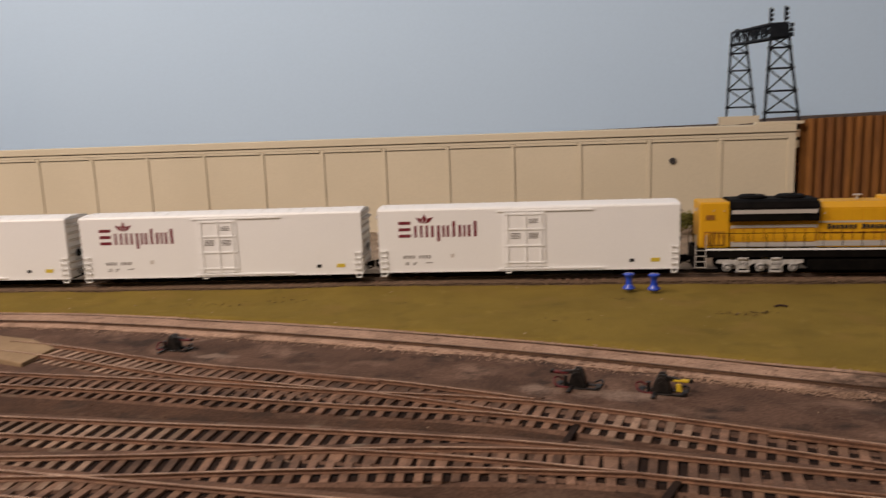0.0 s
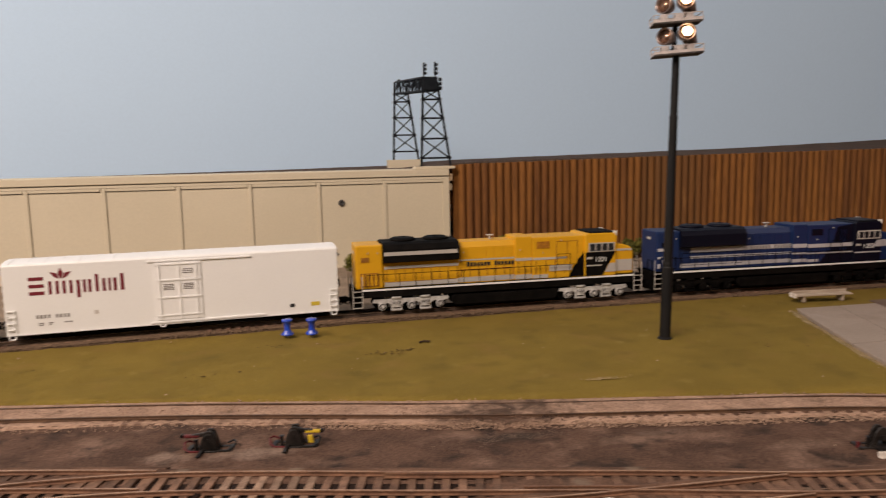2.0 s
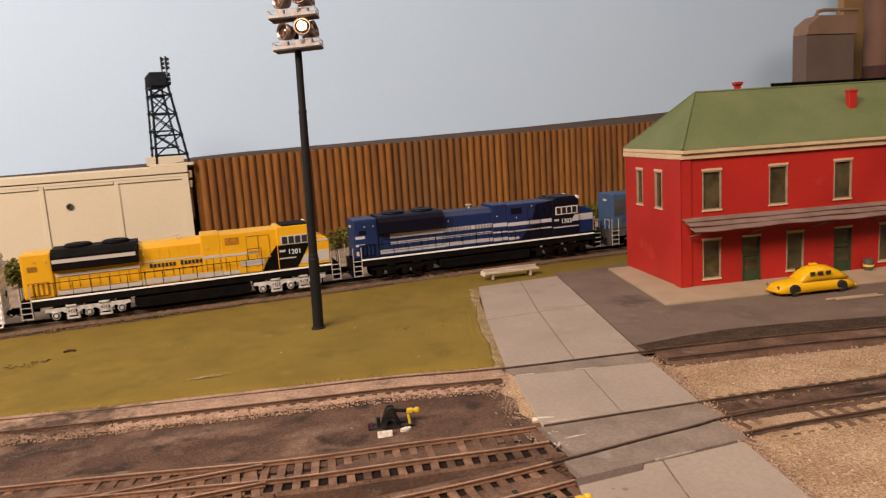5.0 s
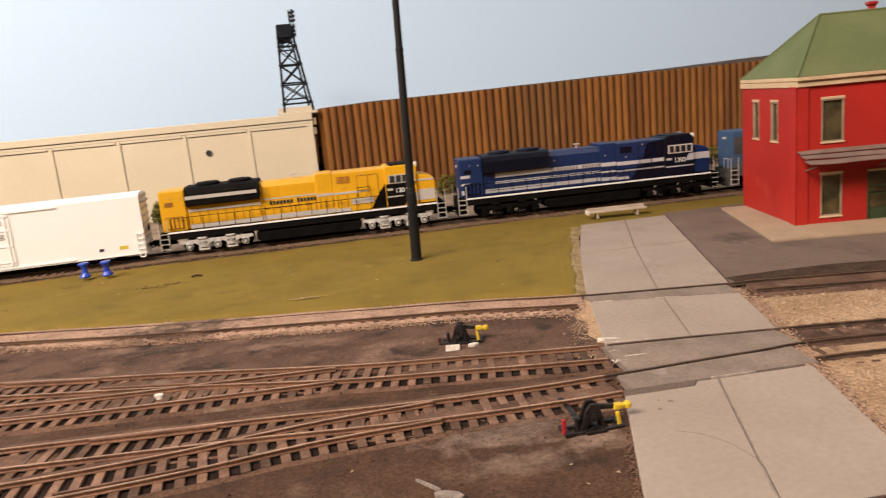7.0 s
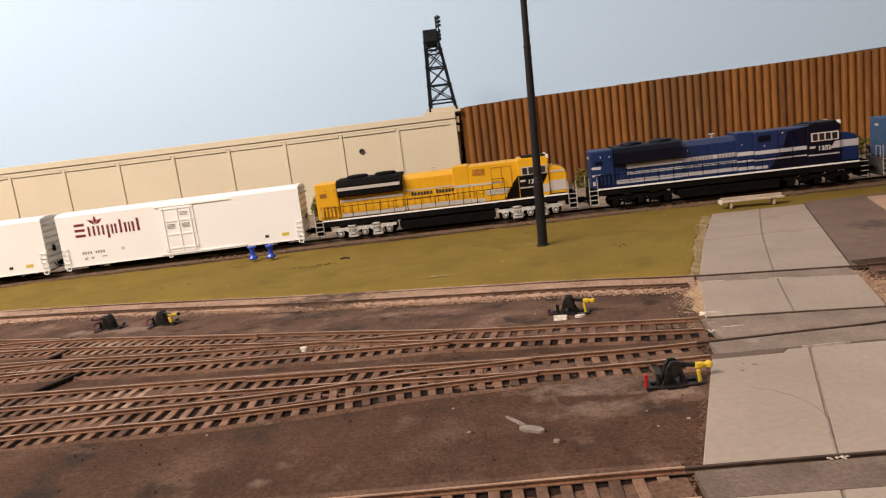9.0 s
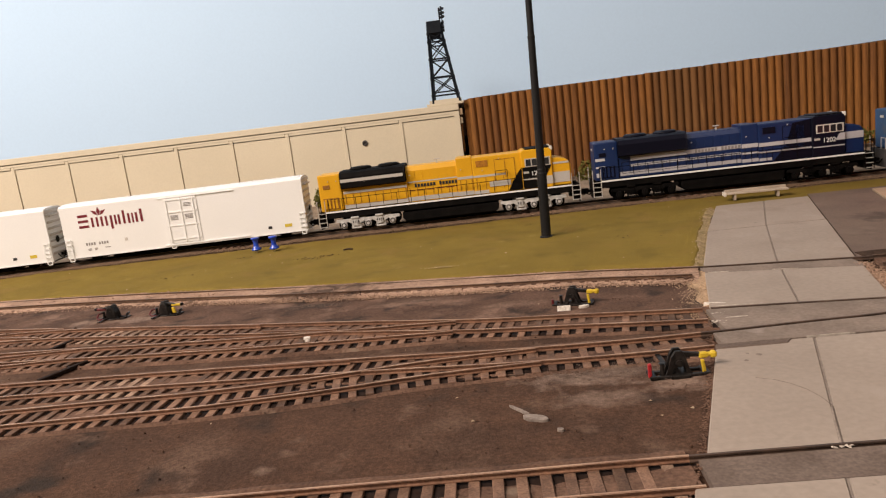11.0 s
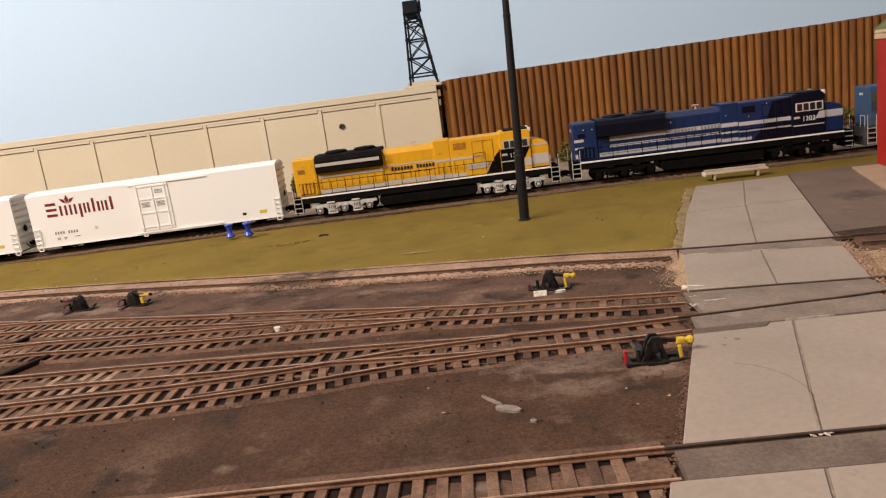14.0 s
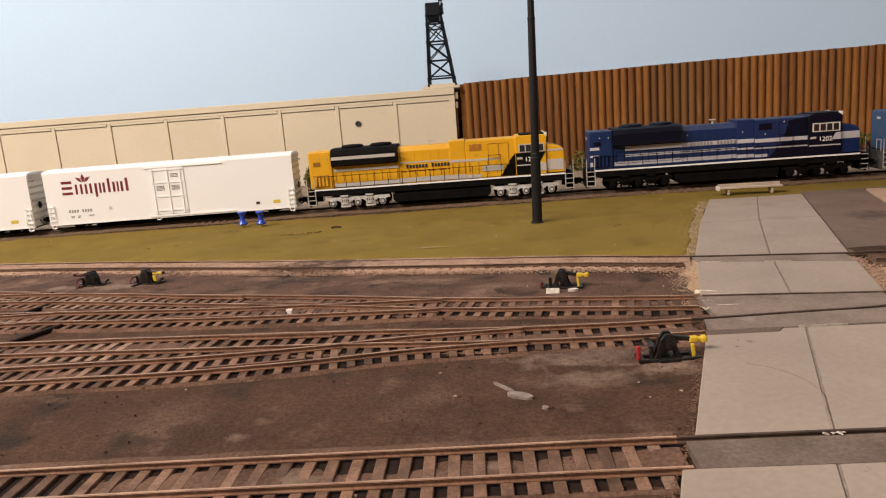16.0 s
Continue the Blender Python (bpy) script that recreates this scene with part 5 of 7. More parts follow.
def locomotive(m, name, label, body, band, stripe, trucks, number, weathered=False):
    """A six-axle road diesel, nose towards +x: sill, hood sections, radiator, fans, cab, rails, steps, trucks, tank."""
    L = 0.240
    loco = holder(name, m, label, "locomotive", "coupled locomotives")
    X = lambda f: -L / 2 + f * L
    W, WALK = 0.0172, 0.0195
    steel = BLACK if not weathered else DUSTY
    dark = NAVY if body is BLUE else BLACK
    part("sill", box(X(0.03), X(0.968), -W, W, 0.0130, WALK - 0.0002, 0.0003), steel, loco)
    for s in (-1, 1):
        part("walkway_stripe", box(X(0.03), X(0.968), s * W - 0.0002, s * W + 0.0002, WALK - 0.0011, WALK + 0.0002), WHITE if not weathered else DUSTY, loco, "white stripe along the walkway edge")
    part("rear_hood", box(X(0.012), X(0.100), -0.0140, 0.0140, WALK, 0.0535, 0.0014, seg=2), body, loco)
    if weathered:
        part("hood", box(X(0.100), X(0.80), -0.0108, 0.0108, WALK, 0.0520, 0.0014, seg=2), body, loco)
        part("radiator", box(X(0.105), X(0.29), -0.0128, 0.0128, 0.0385, 0.0525, 0.0010), DUSTY, loco, "dusty black radiator grille")
        part("dynamic_brake", box(X(0.36), X(0.43), -0.0120, 0.0120, 0.0420, 0.0515, 0.0008), DUSTY, loco)
        part("blower_duct", box(X(0.62), X(0.74), -0.0120, 0.0120, 0.0410, 0.0518, 0.0010), body, loco)
    else:
        part("radiator_hood", box(X(0.100), X(0.352), -0.0125, 0.0125, WALK, 0.0400, 0.0006), body, loco)
        pts = [(-0.0128, 0.0388), (-0.0174, 0.0400), (-0.0176, 0.0495), (-0.0150, 0.0532), (-0.0110, 0.0548), (0.0110, 0.0548), (0.0150, 0.0532), (0.0176, 0.0495), (0.0174, 0.0400), (0.0128, 0.0388)]
        bm = bmesh.new()
        a = [bm.verts.new((X(0.100), p, q)) for p, q in pts]
        c = [bm.verts.new((X(0.350), p, q)) for p, q in pts]
        mid = [bm.verts.new((X(0.345), p * 0.97, q)) for p, q in pts]
        bm.faces.new(a)
        bm.faces.new(c[::-1])
        for i in range(len(pts)):
            k = (i + 1) % len(pts)
            bm.faces.new((a[i], mid[i], mid[k], a[k]))
            bm.faces.new((mid[i], c[i], c[k], mid[k]))
        rad = part("radiator", bm, dark, loco, "black flared radiator section")
        if body is YELLOW:
            for s in (-1, 1):
                part("grille_bar", box(X(0.102), X(0.343), s * 0.0175 - 0.0003, s * 0.0175 + 0.0003, 0.0450, 0.0478), LGREY, rad, "grey bar across the radiator grille")
        part("hood", prism([(-0.0115, WALK), (0.0115, WALK), (0.0115, 0.0480), (0.0095, 0.0522), (-0.0095, 0.0522), (-0.0115, 0.0480)], 0, X(0.545) - X(0.352)), body, loco).matrix_basis = Matrix.Translation((X(0.352), 0, 0)) @ Matrix(((0, 1, 0, 0), (1, 0, 0, 0), (0, 0, 1, 0), (0, 0, 0, 1)))
        part("exhaust_housing", box(X(0.545), X(0.605), -0.0135, 0.0135, WALK, 0.0545, 0.0008, seg=2), body, loco)
        part("inverter_cabinet", box(X(0.605), X(0.795), -0.0140, 0.0140, WALK, 0.0536, 0.0010, seg=2), body, loco)
        for s in (-1, 1):
            part("intake_grille", bar(X(0.620), X(0.665), s * 0.0140, 0.0445, 0.0500, 0.0004), BROWNGRILLE if body is YELLOW else NAVY, loco)
            part("cabinet_door", bar(X(0.735), X(0.765), s * 0.0140, 0.0300, 0.0490, 0.0003), body, loco)
            part("cabinet_door", bar(X(0.690), X(0.728), s * 0.0140, 0.0300, 0.0490, 0.0003), body, loco)
            for k in range(6):
                part("access_door", bar(X(0.358 + k * 0.030), X(0.384 + k * 0.030), s * 0.0115, 0.0385, 0.0470, 0.0003), body, loco)
    for f in (0.175, 0.285) if not weathered else (0.14, 0.20, 0.26):
        zt = 0.0546 if not weathered else 0.0523
        part("fan", lathe([(0.0100, 0), (0.0103, 0.0012), (0.0086, 0.0024), (0.0030, 0.0028), (0.0029, 0.0022)], 24, m=Matrix.Translation((X(f), 0, zt))), dark if not weathered else DUSTY, loco, "round radiator fan on the roof", True)
    # cab with sloped front, side windows, wide nose
    ct = 0.0549 if not weathered else 0.0535
    cab_pts = [(X(0.790), WALK), (X(0.790), ct - 0.0012), (X(0.797), ct), (X(0.896), ct), (X(0.906), ct - 0.0030), (X(0.902), 0.0440), (X(0.902), WALK)]
    cab = part("cab", prism(cab_pts, -0.0168, 0.0168, 0.0006), body if body is not BLUE else NAVY, loco)
    part("cab_roof", box(X(0.808), X(0.900), -0.0130, 0.0130, ct - 0.0003, ct + 0.0011, 0.0004), dark if not weathered else body, loco)
    nose_pts = [(X(0.902), WALK), (X(0.902), 0.0455), (X(0.930), 0.0450), (X(0.962), 0.0425), (X(0.972), 0.0385), (X(0.972), WALK)]
    part("nose", prism(nose_pts, -0.0148, 0.0148, 0.0012), body, loco)
    part("windshield", box(X(0.9015), X(0.9045), -0.0135, 0.0135, 0.0462, 0.0512), GLASS, cab)
    part("headlight", cyl((X(0.9035), -0.002, 0.0528), (X(0.9070), -0.002, 0.0528), 0.0012, n=10), LGREY, cab)
    if not weathered:
        for s in (-1, 1):
            part("marker_light", box(X(0.898), X(0.909), s * 0.0130 - 0.0028, s * 0.0130 + 0.0028, ct - 0.0026, ct + 0.0012, 0.0005), PALETRIM, cab, "pale corner light on the cab roof")
        part("roof_walk", box(X(0.812), X(0.890), -0.0160, -0.0128, ct - 0.0002, ct + 0.0008, 0.0002), BLACK, cab)
    for s in (-1, 1):
        y = s * 0.0168
        flush = lambda pts, yy, t=0.0003: prism(pts, min(yy, yy + s * t), max(yy, yy + s * t))
        if weathered:
            part("window_frame", bar(X(0.835), X(0.872), y, 0.0395, 0.0475, 0.0003), DUSTY, cab)
            part("window", bar(X(0.838), X(0.869), y + s * 0.0003, 0.0400, 0.0470, 0.0003), GLASS, cab)
        else:
            part("window_frame", bar(X(0.802), X(0.897), y, 0.0398, 0.0472, 0.0003), PALETRIM if body is BLUE else LGREY, cab, "pale cab window surround")
            for k in range(4):
                x = X(0.8065 + 0.0225 * k)
                part("window", bar(x, x + 0.0043, y + s * 0.0003, 0.0406, 0.0464, 0.0003), GLASS, cab)
        hy = s * 0.0140 if not weathered else s * 0.0108
        rail_y, ex_y, rad_y = s * 0.0115, s * 0.0135, s * 0.0125
        if not weathered:
            # dark diagonal bands round the cab
            top = 0.0405 if body is YELLOW else 0.0533
            part("paint_band", flush([(X(0.7895), top), (X(0.7895), 0.0203), (X(0.735) if body is YELLOW else X(0.655), 0.0203), (X(0.763) if body is YELLOW else X(0.700), 0.0325), (X(0.785) if body is YELLOW else X(0.725), top - 0.002)], hy), band, loco, "dark diagonal paint band")
            if body is YELLOW:
                part("paint_band", flush([(X(0.791), 0.0396), (X(0.901), 0.0396), (X(0.853), 0.0203), (X(0.791), 0.0203)], y), band, cab, "dark diagonal paint band")
                part("paint_band", flush([(X(0.879), 0.0300), (X(0.9015), 0.0300), (X(0.9015), 0.0228), (X(0.862), 0.0228)], y), stripe, cab, "light grey front panel")
                part("paint_band", bar(X(0.904), X(0.966), s * 0.0148, 0.0228, 0.0322, 0.0003), stripe, loco, "light grey nose panel")
                runs = ((0.105, 0.350, 0.0338, 0.0362, rad_y), (0.352, 0.545, 0.0372, 0.0384, rail_y), (0.545, 0.604, 0.0352, 0.0374, ex_y), (0.606, 0.730, 0.0352, 0.0370, hy), (0.105, 0.350, 0.0203, 0.0240, rad_y),
                        (0.352, 0.545, 0.0203, 0.0242, rail_y), (0.545, 0.604, 0.0203, 0.0240, ex_y), (0.606, 0.660, 0.0203, 0.0232, hy), (0.665, 0.745, 0.0256, 0.0302, hy + s * 0.0003), (0.793, 0.850, 0.0282, 0.0292, y + s * 0.0003), (0.905, 0.965, 0.0395, 0.0412, s * 0.0148))
            else:
                part("paint_band", bar(X(0.904), X(0.968), s * 0.0148, 0.0326, 0.0385, 0.0003), stripe, loco, "pale grey nose band")
                part("paint_band", flush([(X(0.884), 0.0385), (X(0.9015), 0.0385), (X(0.9015), 0.0326), (X(0.868), 0.0326)], y), stripe, cab, "pale grey cab band")
                runs = ((0.016, 0.050, 0.0368, 0.0392, s * 0.0140), (0.016, 0.050, 0.0305, 0.0322, s * 0.0140), (0.016, 0.050, 0.0225, 0.0262, s * 0.0140),
                        (0.145, 0.350, 0.0345, 0.0385, rad_y), (0.352, 0.545, 0.0345, 0.0380, rail_y), (0.545, 0.604, 0.0342, 0.0376, ex_y), (0.606, 0.789, 0.0338, 0.0370, hy + s * 0.0003),
                        (0.145, 0.350, 0.0292, 0.0314, rad_y), (0.352, 0.545, 0.0290, 0.0310, rail_y), (0.545, 0.604, 0.0286, 0.0302, ex_y), (0.606, 0.789, 0.0282, 0.0294, hy + s * 0.0003), (0.792, 0.900, 0.0276, 0.0286, y),
                        (0.105, 0.350, 0.0217, 0.0252, rad_y), (0.352, 0.545, 0.0217, 0.0250, rail_y), (0.545, 0.604, 0.0215, 0.0244, ex_y), (0.606, 0.650, 0.0212, 0.0236, hy))
            # seams of the access doors along the hood
            seam = SEAMORANGE if body is YELLOW else NAVY
            for f0, f1, n, yy, zl, zh in ((0.112, 0.345, 8, rad_y, 0.0246, 0.0334), (0.360, 0.540, 6, rail_y, 0.0246, 0.0325), (0.556, 0.600, 2, ex_y, 0.0245, 0.0345), (0.618, 0.720, 3, hy, 0.0236, 0.0345)):
                for k in range(n + 1):
                    xx = X(f0 + (f1 - f0) * k / n)
                    part("door_seam", bar(xx - 0.00022, xx + 0.00022, yy, zl, zh, 0.00035), seam, loco)
            for zz in (0.0236, 0.0338):
                part("door_seam", bar(X(0.112), X(0.345), rad_y, zz, zz + 0.0004, 0.00035), seam, loco)
            part("rear_grille", bar(X(0.026), X(0.086), s * 0.0140, 0.0215, 0.0318, 0.0004), SEAMORANGE if body is YELLOW else NAVY, loco, "recessed rear grille panel")
            for k in range(4):
                part("grille_slat", bar(X(0.030 + 0.0140 * k), X(0.038 + 0.0140 * k), s * 0.0144, 0.0222, 0.0311, 0.0004), body, loco)
            part("rear_panel", bar(X(0.030), X(0.056), s * 0.0140, 0.0405, 0.0440, 0.0005), seam, loco)
            for f, zz in ((0.050, 0.0468), (0.082, 0.0466), (0.365, 0.0440), (0.560, 0.0436), (0.705, 0.0500), (0.640, 0.0405)):
                part("lift_ring", bar(X(f), X(f) + 0.0007, s * 0.0144, zz, zz + 0.0010, 0.0005), LGREY if body is YELLOW else PALETRIM, loco, "small pale lifting ring")
            for f in (0.690, 0.728, 0.765):
                part("door_seam", bar(X(f) - 0.0002, X(f) + 0.0002, hy, 0.0330, 0.0495, 0.0004), seam, loco)
            part("door_seam", bar(X(0.690), X(0.765), hy, 0.0493, 0.0497, 0.0004), seam, loco)
            for a, c, z0, z1, yy in runs:
                part("stripe", bar(X(a), X(c), yy, z0, z1, 0.0003), stripe, loco, "light grey stripe along the hood")
            # builder's word mark and small print as plain bars
            letters = [(0, 0.0034)] + [(k, 0.0028) for k in (1, 2, 3, 4, 5, 6)] + [(8, 0.0034)] + [(k, 0.0028) for k in (9, 10, 11, 12, 13)]
            mark = new("word_mark")
            mark.parent = loco
            tagged(mark, "builder's word mark as plain bars")
            for k, h in letters:
                xx = X(0.380) + k * 0.00285
                zz = 0.0328 if body is YELLOW else 0.0348
                part("block", box(xx, xx + 0.0020, min(rail_y, rail_y + s * 0.0005), max(rail_y, rail_y + s * 0.0005), zz, zz + h), BLACKPRINT if body is YELLOW else GREYPRINT, mark)
            bm = bmesh.new()
            for k in range(30):
                if k % 6 != 3:
                    xx = X(0.362) + k * 0.0015
                    box(xx, xx + 0.0010, min(rail_y, rail_y + s * 0.0005), max(rail_y, rail_y + s * 0.0005), 0.0296, 0.0304, bm=bm)
            tagged(part("small_print", bm, MAROON if body is YELLOW else BLUE, loco), "small print as tiny bars", kind="stuff")
            part("data_plate", bar(X(0.795), X(0.815), y + s * 0.0003, 0.0340, 0.0358, 0.0003), LGREY, cab)
        else:
            bm = bmesh.new()
            for k in range(34):
                if k % 10 != 9:
                    xx = X(0.33) + k * 0.0020
                    box(xx, xx + 0.0013, min(hy, hy + s * 0.0004), max(hy, hy + s * 0.0004), 0.0378 + 0.00002 * k, 0.0396 + 0.00002 * k, bm=bm)
            for k in range(5):
                xx = X(0.43) + k * 0.0052
                box(xx, xx + 0.0022, min(hy, hy + s * 0.0006), max(hy, hy + s * 0.0006), 0.0345, 0.0368, bm=bm)
            tagged(part("small_print", bm, LGREY, loco), "white railway name as tiny bars, dusty", kind="stuff")
            for k in range(12):
                part("access_door", bar(X(0.31 + k * 0.040), X(0.342 + k * 0.040), hy, 0.0318, 0.0372, 0.0004), DULLBLUE, loco)
                part("access_door", bar(X(0.31 + k * 0.040), X(0.345 + k * 0.040), hy, 0.0225, 0.0305, 0.0004), body, loco)
            part("grille", bar(X(0.52), X(0.60), hy, 0.0420, 0.0490, 0.0004), DUSTY, loco)
            part("grille", bar(X(0.02), X(0.095), s * 0.0140, 0.0330, 0.0480, 0.0004), DUSTY, loco)
            part("emblem", bar(X(0.815), X(0.885), y, 0.0300, 0.0362, 0.0004), BLACKPRINT, cab, "black emblem box with a red mark")
            part("emblem_mark", bar(X(0.822), X(0.878), y + s * 0.0004, 0.0312, 0.0350, 0.0003), THROWRED, cab, "red mark")
        # hand rails with stanchions
        ry = s * 0.0170
        bm = bmesh.new()
        top = 0.0308
        for k in range(15):
            x = X(0.045 + k * 0.0530)
            if x > X(0.765):
                break
            pipe([(x, ry, WALK - 0.001), (x, ry, top)], 0.0003, 5, bm)
        pipe([(X(0.045), ry, top), (X(0.765), ry, top)], 0.00028, 5, bm)
        pipe([(X(0.690), ry, top), (X(0.690), ry, 0.0395), (X(0.735), ry, 0.0395), (X(0.735), ry, top)], 0.00028, 5, bm)
        part("handrail", bm, BLACK if not weathered else DUSTY, loco)
        # steps at both ends
        for f, g in ((0.0, 0.03), (0.970, 0.999)):
            stp = new("steps")
            stp.parent = loco
            part("side_plate", box(X(f), X(g), min(s * 0.0130, s * 0.0140), max(s * 0.0130, s * 0.0140), 0.0050, WALK), steel, stp)
            for k in range(4):
                z = 0.0055 + k * 0.0042
                part("tread", box(X(f), X(g), min(s * 0.0140, s * W), max(s * 0.0140, s * W), z, z + 0.0006), steel, stp)
                part("tread_edge", box(X(f), X(g), s * W - 0.0001, s * W + 0.0003, z, z + 0.0006), LGREY, stp, "pale edge of the step")
            grab = BLACK if body is BLUE and f > 0.5 else LGREY
            part("grab_iron", pipe([(X(f), s * W, 0.0050), (X(f), s * W, 0.0300)], 0.00035, 5), grab, loco, "thin upright grab iron")
            part("grab_iron", pipe([(X(g), s * W, 0.0050), (X(g), s * W, 0.0300)], 0.00035, 5), grab, loco, "thin upright grab iron")
    for f, sgn in ((0.0, -1), (1.0, 1)):
        part("pilot", box(min(X(f), X(f) - sgn * 0.0015), max(X(f), X(f) - sgn * 0.0015), -0.0130, 0.0130, 0.0035, WALK, 0.0003), steel, loco)
        coupler(loco, X(f), sgn)
        part("end_rail", pipe([(X(f), -0.0120, WALK), (X(f), -0.0120, 0.0290), (X(f), -0.0040, 0.0290), (X(f), -0.0040, WALK)], 0.0003, 5), LGREY if weathered else BLACK, loco)
    part("fuel_tank", prism([(X(0.335), 0.0030), (X(0.322), 0.0060), (X(0.322), 0.0117), (X(0.692), 0.0117), (X(0.692), 0.0060), (X(0.680), 0.0030)], -0.0160, 0.0160, 0.0008), steel, loco, "black fuel tank")
    part("horn", box(X(0.470), X(0.474), -0.0012, 0.0012, 0.0520, 0.0552), LGREY, loco)
    part("horn", box(X(0.462), X(0.484), -0.0018, 0.0018, 0.0552, 0.0562, 0.0003), LGREY, loco, "pale grey antenna on the hood")
    part("end_light", box(X(0.010), X(0.0125), -0.003, 0.003, 0.0460, 0.0480), LGREY, loco)
    truck(loco, X(0.188), trucks, "silver-painted truck frame" if trucks is SILVER else "", 3, 0.0455)
    truck(loco, X(0.822), trucks, "silver-painted truck frame" if trucks is SILVER else "", 3, 0.0455)
    if number:
        text_on(number, 0.0056, Matrix.Translation((X(0.846), -0.0177, 0.0318)) @ FACE, WHITE, loco)
    return loco


def on_line(s0):
    """The pose on the main line at plan x, turned along it."""
    y = at_x(TRAIN, s0)
    a = math.atan2(at_x(TRAIN, s0 + 0.07) - at_x(TRAIN, s0 - 0.07), 0.14)
    return Matrix.Translation((s0, y, BASE_Z + 0.0026 + TIE_H + RAIL_H + 0.0001)) @ Matrix.Rotation(a, 4, "Z")


NOSE = 0.0460      # coupling between the yellow and the first blue locomotive
locomotive(on_line(NOSE - 0.126), "yellow_locomotive", "yellow six-axle diesel locomotive with silver trucks and black bands", YELLOW, BLACK, LGREY, SILVER, "1201")
locomotive(on_line(NOSE + 0.126), "blue_locomotive", "royal blue six-axle diesel locomotive with pale grey stripes", BLUE, NAVY, STRIPEGREY, BLACK, "1202")
locomotive(on_line(NOSE + 0.378), "weathered_locomotive", "faded dusty blue six-axle diesel locomotive", FADEDBLUE, DUSTY, DUSTY, DUSTY, "", True)
first = reefer(on_line(NOSE - 0.252 - 0.118))
for k in range(1, 5):
    copy_thing(first, on_line(NOSE - 0.252 - 0.118 - 0.2355 * k))


# ---- station ----
def station():
    st = holder("station", Matrix.Translation((0.264, 0.392, 0.0)) @ Matrix.Rotation(radians(-9.5), 4, "Z"), "red two-storey railway station with a green hip roof", "station")
    LN, DP, H = 0.2615, 0.098, 0.0985
    t = 0.003

    def wall_with_openings(length, holes, name, m):
        """A wall in its own x and z, with rectangular openings cut through."""
        xs = sorted({0.0, length} | {h[0] for h in holes} | {h[1] for h in holes})
        zs = sorted({0.0, H} | {h[2] for h in holes} | {h[3] for h in holes})
        bm = bmesh.new()
        for x0, x1 in zip(xs, xs[1:]):
            for z0, z1 in zip(zs, zs[1:]):
                cx, cz = (x0 + x1) / 2, (z0 + z1) / 2
                if not any(h[0] < cx < h[1] and h[2] < cz < h[3] for h in holes):
                    box(x0, x1, 0, t, z0, z1, bm=bm)
        bmesh.ops.remove_doubles(bm, verts=bm.verts, dist=0.00001)
        dead = {}
        for f in bm.faces:
            c = f.calc_center_median()
            dead.setdefault((round(c.x, 6), round(c.y, 6), round(c.z, 6)), []).append(f)
        bmesh.ops.delete(bm, geom=[f for g in dead.values() if len(g) > 1 for f in g], context="FACES")
        ob = part(name, bm, BRICKRED, st)
        ob.matrix_basis = m
        return ob

    def window(x0, x1, z0, z1, m, door=False):
        w = new("door" if door else "window")
        w.parent = st
        w.matrix_basis = m
        f = 0.0008
        bm = box(x0, x0 + f, -0.0004, 0.002, z0, z1)
        box(x1 - f, x1, -0.0004, 0.002, z0, z1, bm=bm)
        box(x0 + f, x1 - f, -0.0004, 0.002, z1 - f, z1, bm=bm)
        if not door:
            box(x0 + f, x1 - f, -0.0002, 0.002, z0, z0 + f, bm=bm)
        part("frame", bm, FRAMETAN if not door else DOORGREEN, w)
        part("lintel", box(x0 - 0.0005, x1 + 0.0005, -0.0008, 0.001, z1, z1 + 0.0017, 0.0002), CREAM, w)
        if door:
            part("leaf", box(x0 + f, x1 - f, 0.0008, 0.002, z0, z0 + 0.0215), DOORGREEN, w)
            part("panel", box(x0 + f + 0.0025, x1 - f - 0.0025, 0.0004, 0.001, z0 + 0.003, z0 + 0.009), DOORGREEN, w)
            part("panel", box(x0 + f + 0.0015, x1 - f - 0.0015, 0.0005, 0.001, z0 + 0.0115, z0 + 0.0205), WINDARK, w)
            part("pane", box(x0 + f, x1 - f, 0.0011, 0.0018, z0 + 0.0220, z1 - f), WINDARK, w)
            part("transom", box(x0 + f, x1 - f, 0.0004, 0.002, z0 + 0.0255, z0 + 0.0268), DOORGREEN, w)
        else:
            part("sill", box(x0 - 0.0005, x1 + 0.0005, -0.0010, 0.001, z0 - 0.0012, z0, 0.0002), CREAM, w)
            part("pane", box(x0 + f, x1 - f, 0.0012, 0.0018, z0 + f, z1 - f), WINDARK, w)

    front, doors = [], []
    for k in range(5):
        front.append((0.0165 + 0.0533 * k, 0.0165 + 0.0533 * k + 0.0150, 0.0600, 0.0885))
    for a in (0.0165, 0.0845, 0.1630, 0.2320):
        front.append((a, a + 0.0145, 0.0085, 0.0375))
    for a in (0.0483, 0.1245, 0.2000):
        doors.append((a, a + 0.0148, 0.0004, 0.0372))
    ident = Matrix()
    wall_with_openings(LN, front + doors, "front_wall", ident)
    for h in front:
        window(*h, ident)
    for h in doors:
        window(*h, ident, True)
    side = [(DP - 0.0755, DP - 0.0640, 0.0600, 0.0880), (DP - 0.0420, DP - 0.0300, 0.0600, 0.0880)]
    # the side wall runs from the back corner to the front corner
    ms = Matrix.Translation((0, DP, 0)) @ Matrix.Rotation(-math.pi / 2, 4, "Z")
    wall_with_openings(DP - t, side, "side_wall", ms)
    for h in side:
        window(*h, ms)
    part("side_wall", box(LN - t, LN, t, DP, 0, H), BRICKRED, st)
    part("back_wall", box(t, LN - t, DP - t, DP, 0, H), BRICKRED, st)
